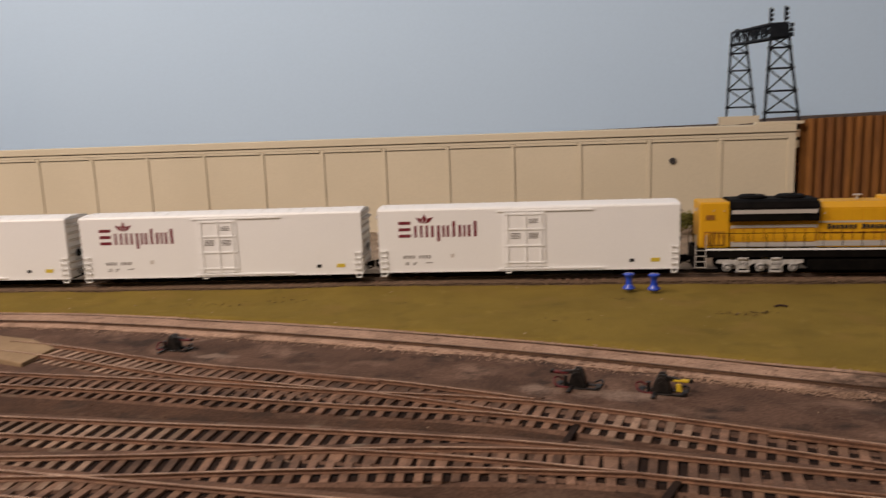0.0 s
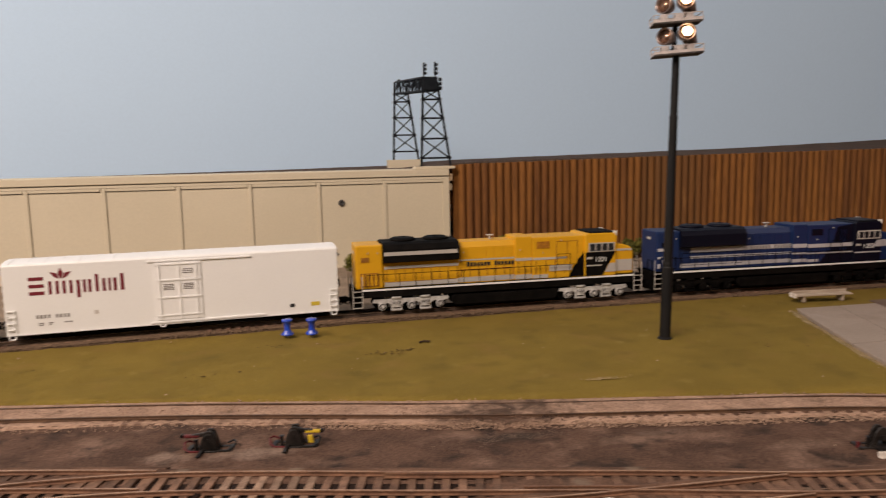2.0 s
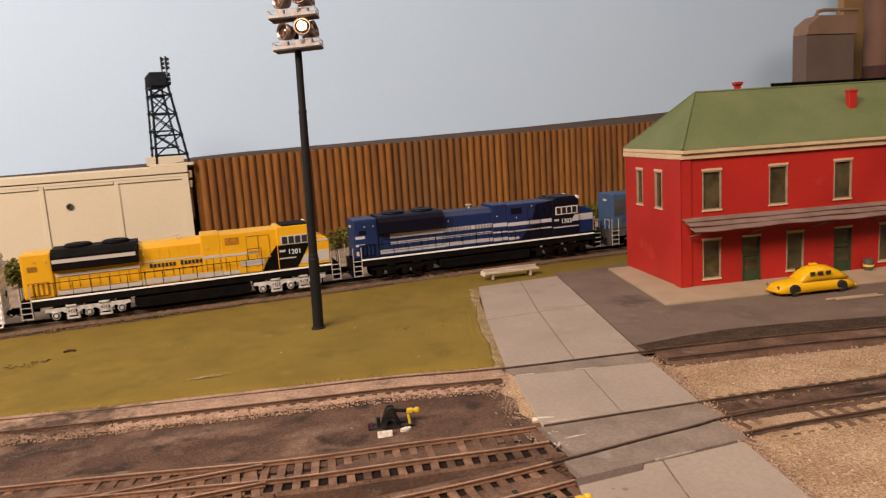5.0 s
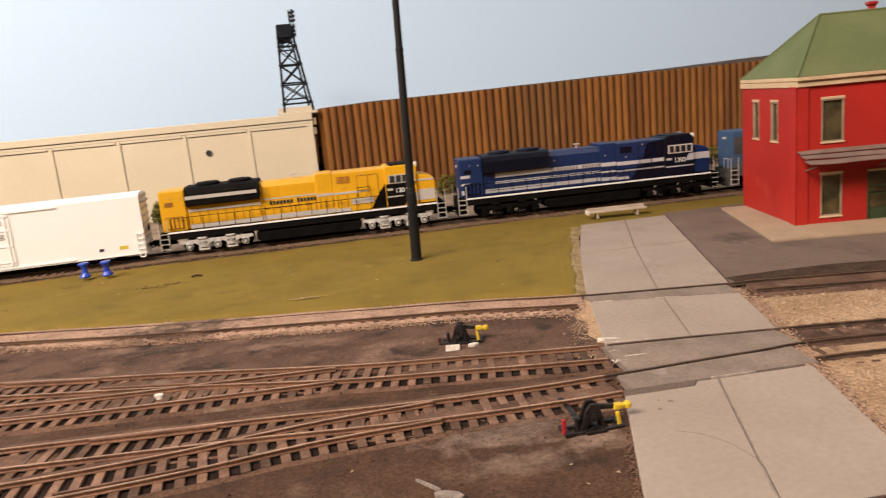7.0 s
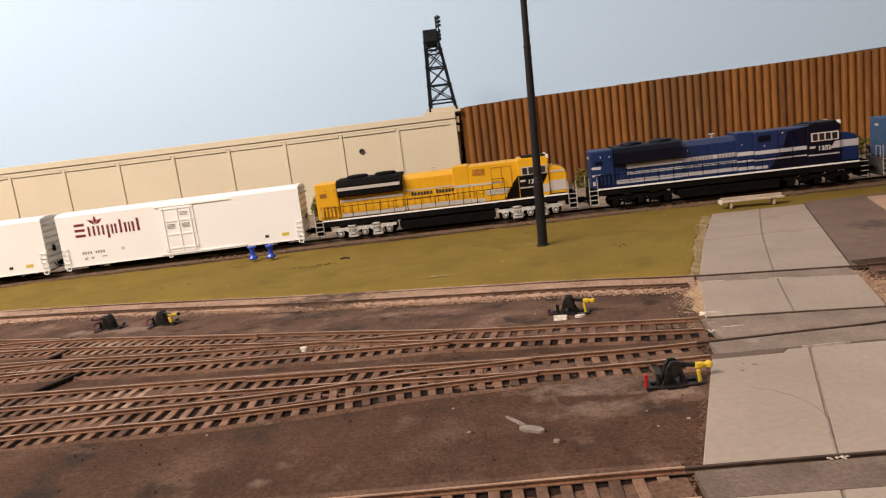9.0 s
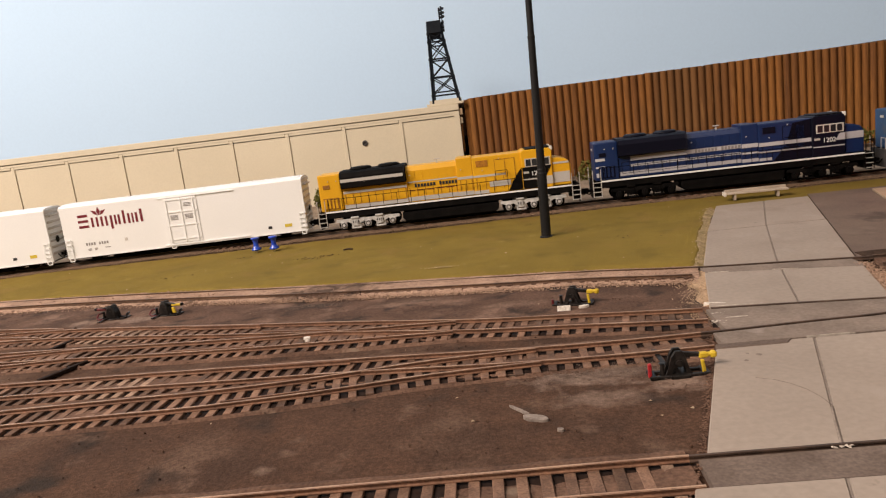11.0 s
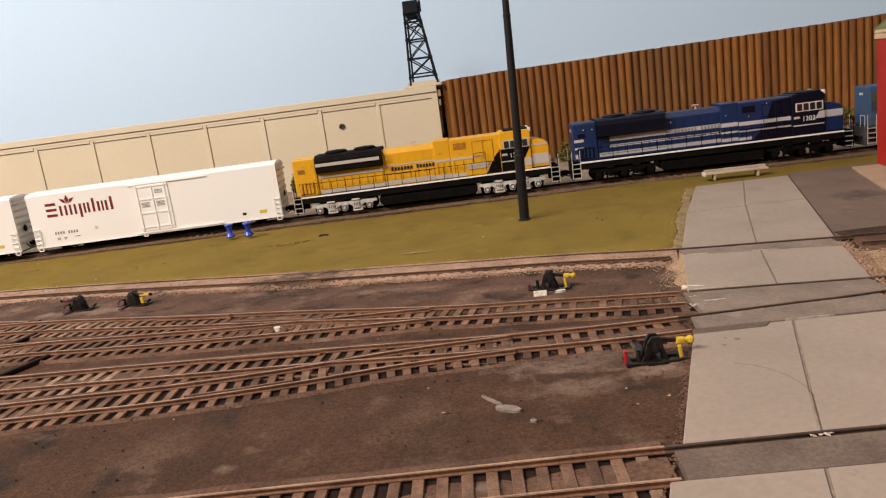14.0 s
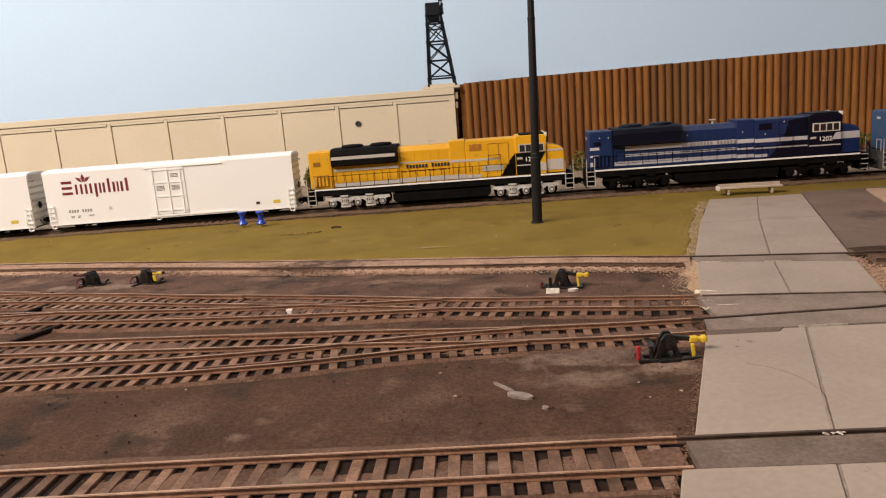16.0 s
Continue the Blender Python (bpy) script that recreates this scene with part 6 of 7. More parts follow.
    part("corner_pilaster", box(-0.0012, 0.0075, -0.0011, -0.0001, 0, H, 0.0002), BRICKRED, st)
    part("corner_pilaster", box(-0.0013, -0.0001, -0.0011, 0.0085, 0, H, 0.0002), BRICKRED, st)
    part("corner_foot", box(-0.0024, 0.0062, -0.0024, 0.003, 0, 0.0032, 0.0006), BRICKRED, st)
    part("cornice", box(-0.0010, LN + 0.0022, -0.0022, DP + 0.0022, H - 0.0005, H + 0.0032, 0.0003), CREAM, st)
    part("eave", box(-0.0014, LN + 0.0048, -0.0040, DP + 0.0010, H + 0.0033, H + 0.0064, 0.0006), CREAM, st, "cream eave board under the roof")
    # hip roof with a slightly hollow slope
    e, zr, ze = 0.0040, 0.1462, H + 0.0064
    bm = bmesh.new()
    c = [bm.verts.new(p) for p in ((-0.0012, -e, ze), (LN + e, -e, ze), (LN + e, DP + 0.001, ze), (-0.0012, DP + 0.001, ze))]
    r0, r1 = bm.verts.new((0.0335, 0.041, zr)), bm.verts.new((LN - 0.0335, 0.041, zr))
    for f in ((c[0], c[1], r1, r0), (c[1], c[2], r1), (c[2], c[3], r0, r1), (c[3], c[0], r0), (c[3], c[2], c[1], c[0])):
        bm.faces.new(f)
    part("roof", bm, ROOFGREEN, st)
    hip = pipe([(-0.0012, -e, ze + 0.0004), (0.0335, 0.041, zr + 0.0002), (LN - 0.0335, 0.041, zr + 0.0002), (LN + e, -e, ze + 0.0004)], 0.0008, 8)
    pipe([(-0.0012, DP + 0.001, ze), (0.0335, 0.041, zr)], 0.0008, 8, hip)
    part("ridge_cap", hip, ROOFGREEN, st)
    part("chimney", lathe([(0.0028, 0), (0.0026, 0.006), (0.0044, 0.0076), (0.0044, 0.0092), (0.003, 0.0094)], 4, m=Matrix.Translation((0.0765, DP / 2 + 0.004, 0.1435)) @ Matrix.Rotation(math.pi / 4, 4, "Z")), BRICKRED, st, "small flared red chimney")
    bm = box(0.1500, 0.1568, 0.0195, 0.0240, 0.112, 0.1392, 0.0003)
    box(0.1494, 0.1574, 0.0190, 0.0246, 0.1390, 0.1410, 0.0003, bm)
    part("chimney", bm, BRICKRED, st, "square red brick chimney with a cap")
    part("chimney_flashing", box(0.1488, 0.1580, 0.0172, 0.0235, 0.116, 0.1180, 0.0003), CREAM, st)
    # corrugated awning over the platform
    n = 3
    for k in range(n):
        a0, a1 = k / n, (k + 1) / n + 0.05
        bm = bmesh.new()
        xs = [LN * q / 40 for q in range(41)]
        rings = []
        for x in xs:
            sag = 0.0004 * math.sin(x * 60 + k * 1.7) + 0.0002 * math.sin(x * 170 + k)
            ring = []
            for a, dz in ((a0, 0.0), (a1, 0.0), (a1, -0.0006), (a0, -0.0006)):
                ring.append(bm.verts.new((x, -0.019 * a, 0.0552 - 0.0040 * a - 0.0014 * k + dz + sag * a)))
            rings.append(ring)
        for a, c in zip(rings, rings[1:]):
            for q in range(4):
                bm.faces.new((a[q], a[(q + 1) % 4], c[(q + 1) % 4], c[q]))
        bm.faces.new(rings[0])
        bm.faces.new(rings[-1][::-1])
        part("awning_sheet", bm, AWNING, st, "sagging grey-brown sheet")
    for k in range(6):
        x = 0.006 + k * (LN - 0.012) / 5
        part("awning_bracket", pipe([(x, -0.0004, 0.041), (x, -0.016, 0.0455)], 0.0006, 6), AWNING, st)
    return st


station()
walk_ob = mesh_ob("station_platform", prism([(-0.0320, -0.0380), (0.32, -0.0380), (0.32, 0.094), (-0.0195, 0.094)], 0.0, 0.0036, 0.0003, axis="z"), TAN)
walk_ob.matrix_basis = Matrix.Translation((0.264, 0.392, 0.0000)) @ Matrix.Rotation(radians(-9.5), 4, "Z")
tagged(walk_ob, "tan sidewalk slab round the station foot", "pavement", kind="structure")


# ---- old yellow sedan ----
def sedan():
    car = holder("sedan", Matrix.Translation((0.331, 0.3385, 0.0020)) @ Matrix.Rotation(radians(-9.5), 4, "Z"), "yellow rounded old sedan parked before the station", "car")
    L, W = 0.060, 0.0102
    # stations along the length: x, half width, sill z, top z
    def loft(rows, name, mat, zb):
        bm = bmesh.new()
        rings = []
        for x, w, top in rows:
            ring = []
            for k in range(13):
                a = math.pi * k / 12
                ring.append(bm.verts.new((x, -math.cos(a) * w * (abs(math.sin(a)) ** 0.12 if 0 < k < 12 else 1), zb + (top - zb) * math.sin(a) ** 0.55)))
            rings.append(ring)
        for a, c in zip(rings, rings[1:]):
            for k in range(12):
                bm.faces.new((a[k], a[k + 1], c[k + 1], c[k]))
            bm.faces.new((a[0], c[0], c[12], a[12]))
        bm.faces.new(rings[0])
        bm.faces.new(rings[-1][::-1])
        return part(name, bm, mat, car, smooth=True)
    h = L / 2
    loft([(-h, 0.0060, 0.0052), (-h + 0.002, 0.0085, 0.0080), (-h + 0.008, 0.0095, 0.0098), (-h + 0.018, W, 0.0108), (0, W, 0.0112), (h - 0.016, W, 0.0108), (h - 0.006, 0.0092, 0.0090), (h - 0.001, 0.0075, 0.0068), (h, 0.006, 0.005)], "body", TAXI, 0.0026)
    loft([(-0.0120, 0.0084, 0.0108), (-0.0085, 0.0083, 0.0152), (-0.004, 0.0082, 0.0182), (0.004, 0.0082, 0.0192), (0.011, 0.0081, 0.0182), (0.018, 0.0078, 0.0150), (0.0245, 0.0074, 0.0108)], "cabin", TAXI, 0.0092)
    for s in (-1, 1):
        for a, c in ((-0.0062, -0.0026), (-0.0004, 0.0036), (0.0058, 0.0094)):
            part("window", bar(a, c, s * 0.0078, 0.0134, 0.0158, 0.0006), GLASS, car)
        for x in (-0.0165, 0.0165):
            part("tyre", lathe([(0.0016, -0.0013), (0.0037, -0.0013), (0.0041, -0.0006), (0.0041, 0.0006), (0.0037, 0.0013), (0.0016, 0.0013)], 20, m=Matrix.Translation((x * 1.08, s * 0.0084, 0.0041)) @ Matrix.Rotation(math.pi / 2, 4, "X")), RUBBER, car)
        part("headlight", lathe([(0.0001, -0.0006), (0.0012, 0), (0.0010, 0.0006), (0.0001, 0.0009)], 12, m=Matrix.Translation((-h + 0.0012, s * 0.0062, 0.0068)) @ Matrix.Rotation(-math.pi / 2, 4, "Y")), STEEL, car)
    part("roof_sign", box(-0.0012, 0.0042, -0.0016, 0.0016, 0.0186, 0.0203, 0.0005), TAXI, car)
    part("bumper", pipe([(-h + 0.001, -0.008, 0.0040), (-h - 0.0012, -0.004, 0.0040), (-h - 0.0012, 0.004, 0.0040), (-h + 0.001, 0.008, 0.0040)], 0.0006, 6), TAXI, car)
    part("bumper", pipe([(h - 0.001, -0.008, 0.0040), (h + 0.0010, -0.004, 0.0040), (h + 0.0010, 0.004, 0.0040), (h - 0.001, 0.008, 0.0040)], 0.0006, 6), TAXI, car)
    return car


sedan()


def small_barrel():
    b = holder("barrel", Matrix.Translation((0.4115, 0.3620, 0.0036)), "small dark barrel with a yellow band by the station", "barrel")
    part("body", lathe([(0.0030, 0), (0.0036, 0.003), (0.0036, 0.006), (0.0031, 0.0088), (0.0001, 0.0088)], 16), DUSTY, b)
    part("band", lathe([(0.00362, 0.0030), (0.0039, 0.0030), (0.0039, 0.0046), (0.00362, 0.0046)], 16), YELLOWPRINT, b, "yellow band")


small_barrel()
for x, y, a, ln in ((0.338, 0.3105, -10, 0.019), (0.341, 0.3070, -12, 0.017)):
    ob = mesh_ob("wood_stick", box(-ln, ln, -0.0008, 0.0008, 0, 0.0014, 0.0003), TAN)
    ob.matrix_basis = Matrix.Translation((x, y, 0.0021)) @ Matrix.Rotation(radians(a), 4, "Z")
    tagged(ob, "thin pale wooden stick lying on the asphalt lot", "stick", "sticks on the lot")

# ---- bench, pins, light pole ----
def bench():
    b = holder("bench", Matrix.Translation((0.1795, 0.5125, 0.0022)) @ Matrix.Rotation(radians(-4), 4, "Z"), "pale grey park bench on the grass by the road", "bench")
    for y, z in ((-0.0042, 0.0062), (-0.0014, 0.0063), (0.0014, 0.0062)):
        part("seat_slat", box(-0.0245, 0.0245, y - 0.0012, y + 0.0012, z - 0.0013, z, 0.0002), BENCH, b)
    part("back_slat", box(-0.0245, 0.0245, 0.0030, 0.0040, 0.0056, 0.0082, 0.0002), BENCH, b)
    for x in (-0.0175, 0.0165):
        bm = prism([(-0.0008, 0.0), (0.0008, 0.0), (0.0008, 0.0046), (-0.0008, 0.0046)], -0.0045, 0.0022)
        box(-0.0008, 0.0008, 0.0022, 0.0029, 0.0, 0.0078, bm=bm)
        ob = part("leg", bm, BENCH, b)
        ob.matrix_basis = Matrix.Translation((x, 0, 0))
    part("end_board", box(-0.0262, -0.0242, -0.0046, 0.0034, 0.0036, 0.0070, 0.0003), PLASTER, b, "white board at the bench end")


bench()


def push_pin(m):
    p = holder("push_pin", m, "blue plastic push pin stuck in the lawn", "push pin", "push pins in the lawn")
    part("head", lathe([(0.0001, 0.0035), (0.0030, 0.0036), (0.0044, 0.0044), (0.0044, 0.0049), (0.0030, 0.0062), (0.0021, 0.0080), (0.0020, 0.0105), (0.0026, 0.0128), (0.0036, 0.0138), (0.0039, 0.0146), (0.0036, 0.0151), (0.0001, 0.0153)], 22), BLUEPIN, p, smooth=True)
    part("needle", cyl((0, 0, -0.002), (0, 0, 0.0037), 0.0005, n=8), STEEL, p)
    return p


pin = push_pin(Matrix.Translation((-0.2490, 0.5080, 0.0)))
copy_thing(pin, Matrix.Translation((-0.2322, 0.5065, 0.0)) @ Matrix.Rotation(radians(3), 4, "X"))


def flood_light(parent, x, y, z, yaw, lit):
    m = Matrix.Translation((x, y, z)) @ Matrix.Rotation(yaw, 4, "Z") @ Matrix.Rotation(radians(82), 4, "X")
    lamp = part("flood_lamp", lathe([(0.0022, -0.0052), (0.0040, -0.0045), (0.0052, 0.0), (0.0056, 0.0036), (0.0050, 0.0037), (0.0046, 0.0008)], 20, m=m), ALU, parent, smooth=True)
    part("lens", lathe([(0.0001, 0.0016), (0.0040, 0.0016), (0.0046, 0.0022), (0.0001, 0.0024)], 20, m=m), LAMPGLASS, lamp, "", True)
    if lit:
        part("bulb", lathe([(0.0001, 0.0020), (0.0026, 0.0024), (0.0031, 0.0036), (0.0024, 0.0050), (0.0001, 0.0056)], 16, m=m), BULB, lamp, "glowing warm bulb", True)
    part("yoke", pipe([(x, y, z - 0.0055), (x, y, z - 0.009)], 0.0009, 8), ALU, lamp)


def light_pole():
    p = holder("light_pole", Matrix.Translation((0.0005, 0.438, 0.0)) @ Matrix.Rotation(radians(1.1), 4, "Y"), "tall dark grey floodlight pole with two lamp tiers", "light pole")
    part("pole", lathe([(0.0037, -0.002), (0.0036, 0.050), (0.0033, 0.0505), (0.0032, 0.053), (0.0030, 0.0535), (0.0029, 0.100), (0.0026, 0.147), (0.0028, 0.1475), (0.0028, 0.149), (0.0024, 0.1495), (0.0023, 0.1875)], 20), POLE, p, smooth=False)
    part("base_collar", lathe([(0.0050, 0.0005), (0.0048, 0.0022), (0.0040, 0.0028)], 20), POLE, p)
    head = new("lamp_head")
    head.parent = p
    head.matrix_basis = Matrix.Translation((0, 0, 0.188)) @ Matrix.Rotation(radians(-18), 4, "Z") @ Matrix.Rotation(radians(-4), 4, "Y") @ Matrix.Translation((0, 0, -0.188))
    for z in (0.1880, 0.2075):
        tier = part("lamp_platform", box(-0.0146, 0.0156, -0.0084, 0.0084, z - 0.0008, z + 0.0004, 0.0002), DUSTY, head)
        for sy in (-0.0082, 0.0082):
            part("kick_plate", box(-0.0144, 0.0154, sy - 0.0002, sy + 0.0002, z + 0.0003, z + 0.0020), PALEBOX, tier, "pale kick plate of the lamp tray")
            part("tray_rail", pipe([(-0.0144, sy, z + 0.0048), (0.0154, sy, z + 0.0048)], 0.00028, 5), PALEBOX, tier, "thin pale tray rail")
            for x in (-0.0144, -0.0084, -0.0024, 0.0036, 0.0096, 0.0154):
                part("tray_post", pipe([(x, sy, z), (x, sy, z + 0.0048)], 0.00028, 5), PALEBOX, tier)
        for x in (-0.0144, 0.0154):
            part("kick_plate", box(x - 0.0002, x + 0.0002, -0.0080, 0.0080, z + 0.0003, z + 0.0020), PALEBOX, tier, "pale kick plate of the lamp tray")
            part("tray_rail", pipe([(x, -0.0082, z + 0.0048), (x, 0.0082, z + 0.0048)], 0.00028, 5), PALEBOX, tier, "thin pale tray rail")
        for x in (-0.0075, 0.0015, 0.0080):
            part("ballast_box", box(x - 0.0024, x + 0.0024, -0.0050, 0.0020, z + 0.0005, z + 0.0052, 0.0004), PALEBOX, tier)
        flood_light(tier, -0.0056, -0.0016, z + 0.0112, radians(-40), False)
        flood_light(tier, 0.0054, -0.0046, z + 0.0126, radians(6), True)
        flood_light(tier, 0.0095, 0.0030, z + 0.0115, radians(80), False)
    part("mast", cyl((0, 0.003, 0.1875), (0, 0.003, 0.2105), 0.0016, n=12), POLE, p)
    return p


light_pole()


# ---- signal bridge on the wall top ----
def strut(p, q, w, bm):
    return cyl(p, q, w, n=4, bm=bm)


def signal_bridge():
    sb = holder("signal_bridge", Matrix(), "blue-black steel lattice signal bridge on the warehouse top", "signal bridge")
    for y, dx in ((0.7905, 0.0), (0.9420, -0.010)):
        fr = new("lattice_tower")
        fr.parent = sb
        zb, zt = (0.1190, 0.2080) if not dx else (0.1265, 0.2165)
        xl = lambda z: -0.1020 + dx + 0.0035 * (z - zb) / (zt - zb)
        xr = lambda z: -0.0705 + dx - 0.0135 * (z - zb) / (zt - zb)
        for side in (xl, xr):
            bm = bmesh.new()
            strut((side(zb - 0.0085), y, 0.1101 if not dx else 0.1150), (side(zt), y, zt), 0.0013, bm)
            part("leg", bm, BLACKSTEEL, fr)
        zs = [zb + 0.003, zb + 0.0240, zb + 0.0460, zb + 0.0660, zb + 0.0760]
        for z in zs:
            part("cross_bar", strut((xl(z), y, z), (xr(z), y, z), 0.0010, None), BLACKSTEEL, fr)
        for z0, z1 in zip(zs, zs[1:]):
            part("cross_brace", strut((xl(z0), y, z0), (xr(z1), y, z1), 0.00075, None), BLACKSTEEL, fr)
            part("cross_brace", strut((xr(z0), y, z0), (xl(z1), y, z1), 0.00075, None), BLACKSTEEL, fr)
        for z in zs:
            for side in (xl, xr):
                part("gusset", box(side(z) - 0.0018, side(z) + 0.0018, y - 0.0004, y + 0.0004, z - 0.0014, z + 0.0014), BLACKSTEEL, fr)
        part("footing", box(-0.110 + dx, -0.0655 + dx, y - 0.0040, y + 0.012, 0.0995 if dx else 0.1101, 0.1130 if not dx else 0.1190, 0.0003), BEIGE, fr, "tan concrete footing")
    # truss box joining both towers
    y0, y1 = 0.7905, 0.9420
    truss = new("truss")
    truss.parent = sb
    lift = 0.0085     # the far end stands higher
    for xo in (-0.0985, -0.0835):
        for z in (0.1945, 0.2085):
            part("chord", strut((xo, y0, z), (xo - 0.010, y1, z + lift), 0.0011, None), BLACKSTEEL, truss)
        n = 9
        for k in range(n):
            a, c = k / n, (k + 1) / n
            pa = (xo - 0.010 * a, y0 + (y1 - y0) * a)
            pc = (xo - 0.010 * c, y0 + (y1 - y0) * c)
            z0, z1 = (0.1945, 0.2085) if k % 2 else (0.2085, 0.1945)
            part("diagonal", strut((pa[0], pa[1], z0 + lift * a), (pc[0], pc[1], z1 + lift * c), 0.0008, None), BLACKSTEEL, truss)
            part("upright", strut((pa[0], pa[1], 0.1945 + lift * a), (pa[0], pa[1], 0.2085 + lift * a), 0.0008, None), BLACKSTEEL, truss)
    for z in (0.1945, 0.2085):
        for k in range(10):
            a = k / 9
            x, y = -0.0985 - 0.010 * a, y0 + (y1 - y0) * a
            part("tie_bar", strut((x, y, z + lift * a), (x + 0.015, y, z + lift * a), 0.0007, None), BLACKSTEEL, truss)
    part("end_plate", box(-0.0990, -0.0825, y0 - 0.0015, y0 + 0.0010, 0.1950, 0.2085, 0.0004), BLACKSTEEL, sb, "dark gusset plate")
    for x, y, z, n in ((-0.0868, 0.850, 0.2105, 3), (-0.0815, 0.8100, 0.2065, 3)):
        sig = new("signal")
        sig.parent = sb
        part("mast", cyl((x, y, z - 0.004), (x, y, z + 0.0205), 0.0007, n=8), BLACKSTEEL, sig)
        part("backing", box(x - 0.0009, x + 0.0012, y - 0.0012, y + 0.0012, z + 0.0065, z + 0.0205, 0.0003), BLACKSTEEL, sig)
        for k in range(n):
            q = z + 0.0085 + 0.0046 * k
            part("signal_hood", cyl((x + 0.0008, y - 0.0005, q), (x + 0.0030, y - 0.0012, q - 0.0004), 0.0017, 0.0015, n=12), BLACKSTEEL, sig)
    for x, y, z in ((-0.0865, 0.880, 0.207), (-0.0885, 0.915, 0.2095), (-0.104, 0.935, 0.2105)):
        part("signal_head", box(x - 0.0018, x + 0.0018, y - 0.002, y + 0.002, z, z + 0.0095, 0.0005), BLACKSTEEL, sb)
    for k in range(3):
        part("signal_head", cyl((-0.0815, y0 - 0.001, 0.197 + 0.0045 * k), (-0.0785, y0 - 0.001, 0.197 + 0.0045 * k), 0.0020, n=12), BLACKSTEEL, sb)


signal_bridge()


# ---- ground throws beside the turnouts ----
def ground_throw(m, tip, handle, label, reach=-0.014):
    g = holder("ground_throw", m, label, "switch stand", "ground throws beside the turnouts")
    bm = box(-0.0125, 0.0125, -0.0042, -0.0022, 0.0, 0.0014, 0.0003)
    box(-0.0125, 0.0125, 0.0022, 0.0042, 0.0, 0.0014, 0.0003, bm)
    box(-0.0135, -0.0105, -0.0048, 0.0048, 0.0, 0.0018, 0.0003, bm)
    box(0.0105, 0.0135, -0.0048, 0.0048, 0.0, 0.0018, 0.0003, bm)
    box(-0.0045, 0.0045, -0.0056, 0.0056, 0.0, 0.0016, 0.0003, bm)
    part("base", bm, THROWBLACK, g)
    frame_pts = [(-0.0064, 0.0012), (-0.0048, 0.0040), (-0.0034, 0.0100), (-0.0016, 0.0128), (0.0016, 0.0128), (0.0030, 0.0104), (0.0040, 0.0046), (0.0062, 0.0012), (0.0036, 0.0012), (0.0020, 0.0062), (-0.0014, 0.0064), (-0.0034, 0.0012)]
    for y in (-0.0030, 0.0014):
        part("bracket", prism(frame_pts, y, y + 0.0016, 0.0003), THROWBLACK, g)
    if tip != "yellow":
        hump = [(-0.0056, 0.0012), (-0.0050, 0.0060), (-0.0030, 0.0104), (-0.0006, 0.0120), (0.0022, 0.0112), (0.0042, 0.0076), (0.0052, 0.0012)]
        part("cover", prism(hump, -0.0036, 0.0036, 0.0008), THROWBLACK, g, "black domed cover")
        for q in (-1, 1):
            loop = [(q * 0.0050, -0.0046, 0.0012), (q * 0.0110, -0.0048, 0.0014), (q * 0.0142, -0.0030, 0.0026), (q * 0.0150, 0.0004, 0.0048), (q * 0.0132, 0.0030, 0.0050), (q * 0.0095, 0.0036, 0.0030)]
            part("wire_loop", pipe(loop, 0.0006, 6), THROWDULL if q < 0 else THROWBLACK, g, "dull wire loop at the end of the base")
    part("spring_post", lathe([(0.0001, 0), (0.0012, 0), (0.0010, 0.006), (0.0016, 0.0066), (0.0001, 0.0068)], 12, m=Matrix.Translation((-0.0075, -0.002, 0.0008))), THROWBLACK, g)
    part("hub", cyl((0, -0.0038, 0.0068), (0, 0.0038, 0.0068), 0.0017, n=16), THROWBLACK, g)
    part("spring", lathe([(0.0008, -0.0046), (0.0026, -0.0046), (0.0026, -0.0036), (0.0008, -0.0036)], 16, m=Matrix.Translation((0, 0, 0.0042)) @ Matrix.Rotation(math.pi / 2, 4, "X")), ALU, g)
    s = 1 if handle > 0 else -1
    lever = part("lever", prism([(0, 0.0092), (s * 0.0125, 0.0080), (s * 0.0125, 0.0098), (0, 0.0118)], -0.0010, 0.0010, 0.0003), THROWBLACK, g)
    span = lambda a, c: (min(s * a, s * c), max(s * a, s * c))
    if tip == "yellow":
        bm = box(*span(0.0095, 0.0135), -0.0014, 0.0014, 0.0074, 0.0102, 0.0005)
        cyl((s * 0.0130, 0, 0.0088), (s * 0.0150, 0, 0.0088), 0.0012, n=10, bm=bm)
        box(*span(0.0146, 0.0176), -0.0016, 0.0016, 0.0070, 0.0104, 0.0008, bm)
        part("grip", bm, THROWYEL, lever, "painted lever grip")
        part("stop", prism([(0.0104, 0.0010), (0.0120, 0.0010), (0.0112, 0.0076), (0.0096, 0.0076)], -0.0034, -0.0020, 0.0003), THROWYEL, g, "yellow painted stop")
        part("stop", box(-0.0140, -0.0124, -0.0034, -0.0016, 0.0008, 0.0078 if reach > 0 else 0.0048, 0.0003), THROWRED if reach > 0 else THROWDULL, g, "red painted stop")
    else:
        part("grip", box(*span(0.0060, 0.0150), -0.0011, 0.0011, 0.0082, 0.0101, 0.0004), THROWYEL if tip == "pale" else THROWDULL, lever, "painted lever grip")
        part("tip", box(*span(0.0150, 0.0172), -0.0012, 0.0012, 0.0083, 0.0106, 0.0005), THROWBLACK, lever, "black lever tip")
        if tip == "pale":
            part("stop", prism([(0.0085, 0.0030), (0.0118, 0.0030), (0.0106, 0.0078), (0.0080, 0.0078)], -0.0034, -0.0018, 0.0003), THROWYEL, g, "dull yellow stop")
    part("throw_bar", box(-0.0048, -0.0026, min(reach, 0.0), max(reach, 0.0), 0.0016, 0.0024, 0.0002), THROWBLACK, g, "black throw bar reaching under the rails")
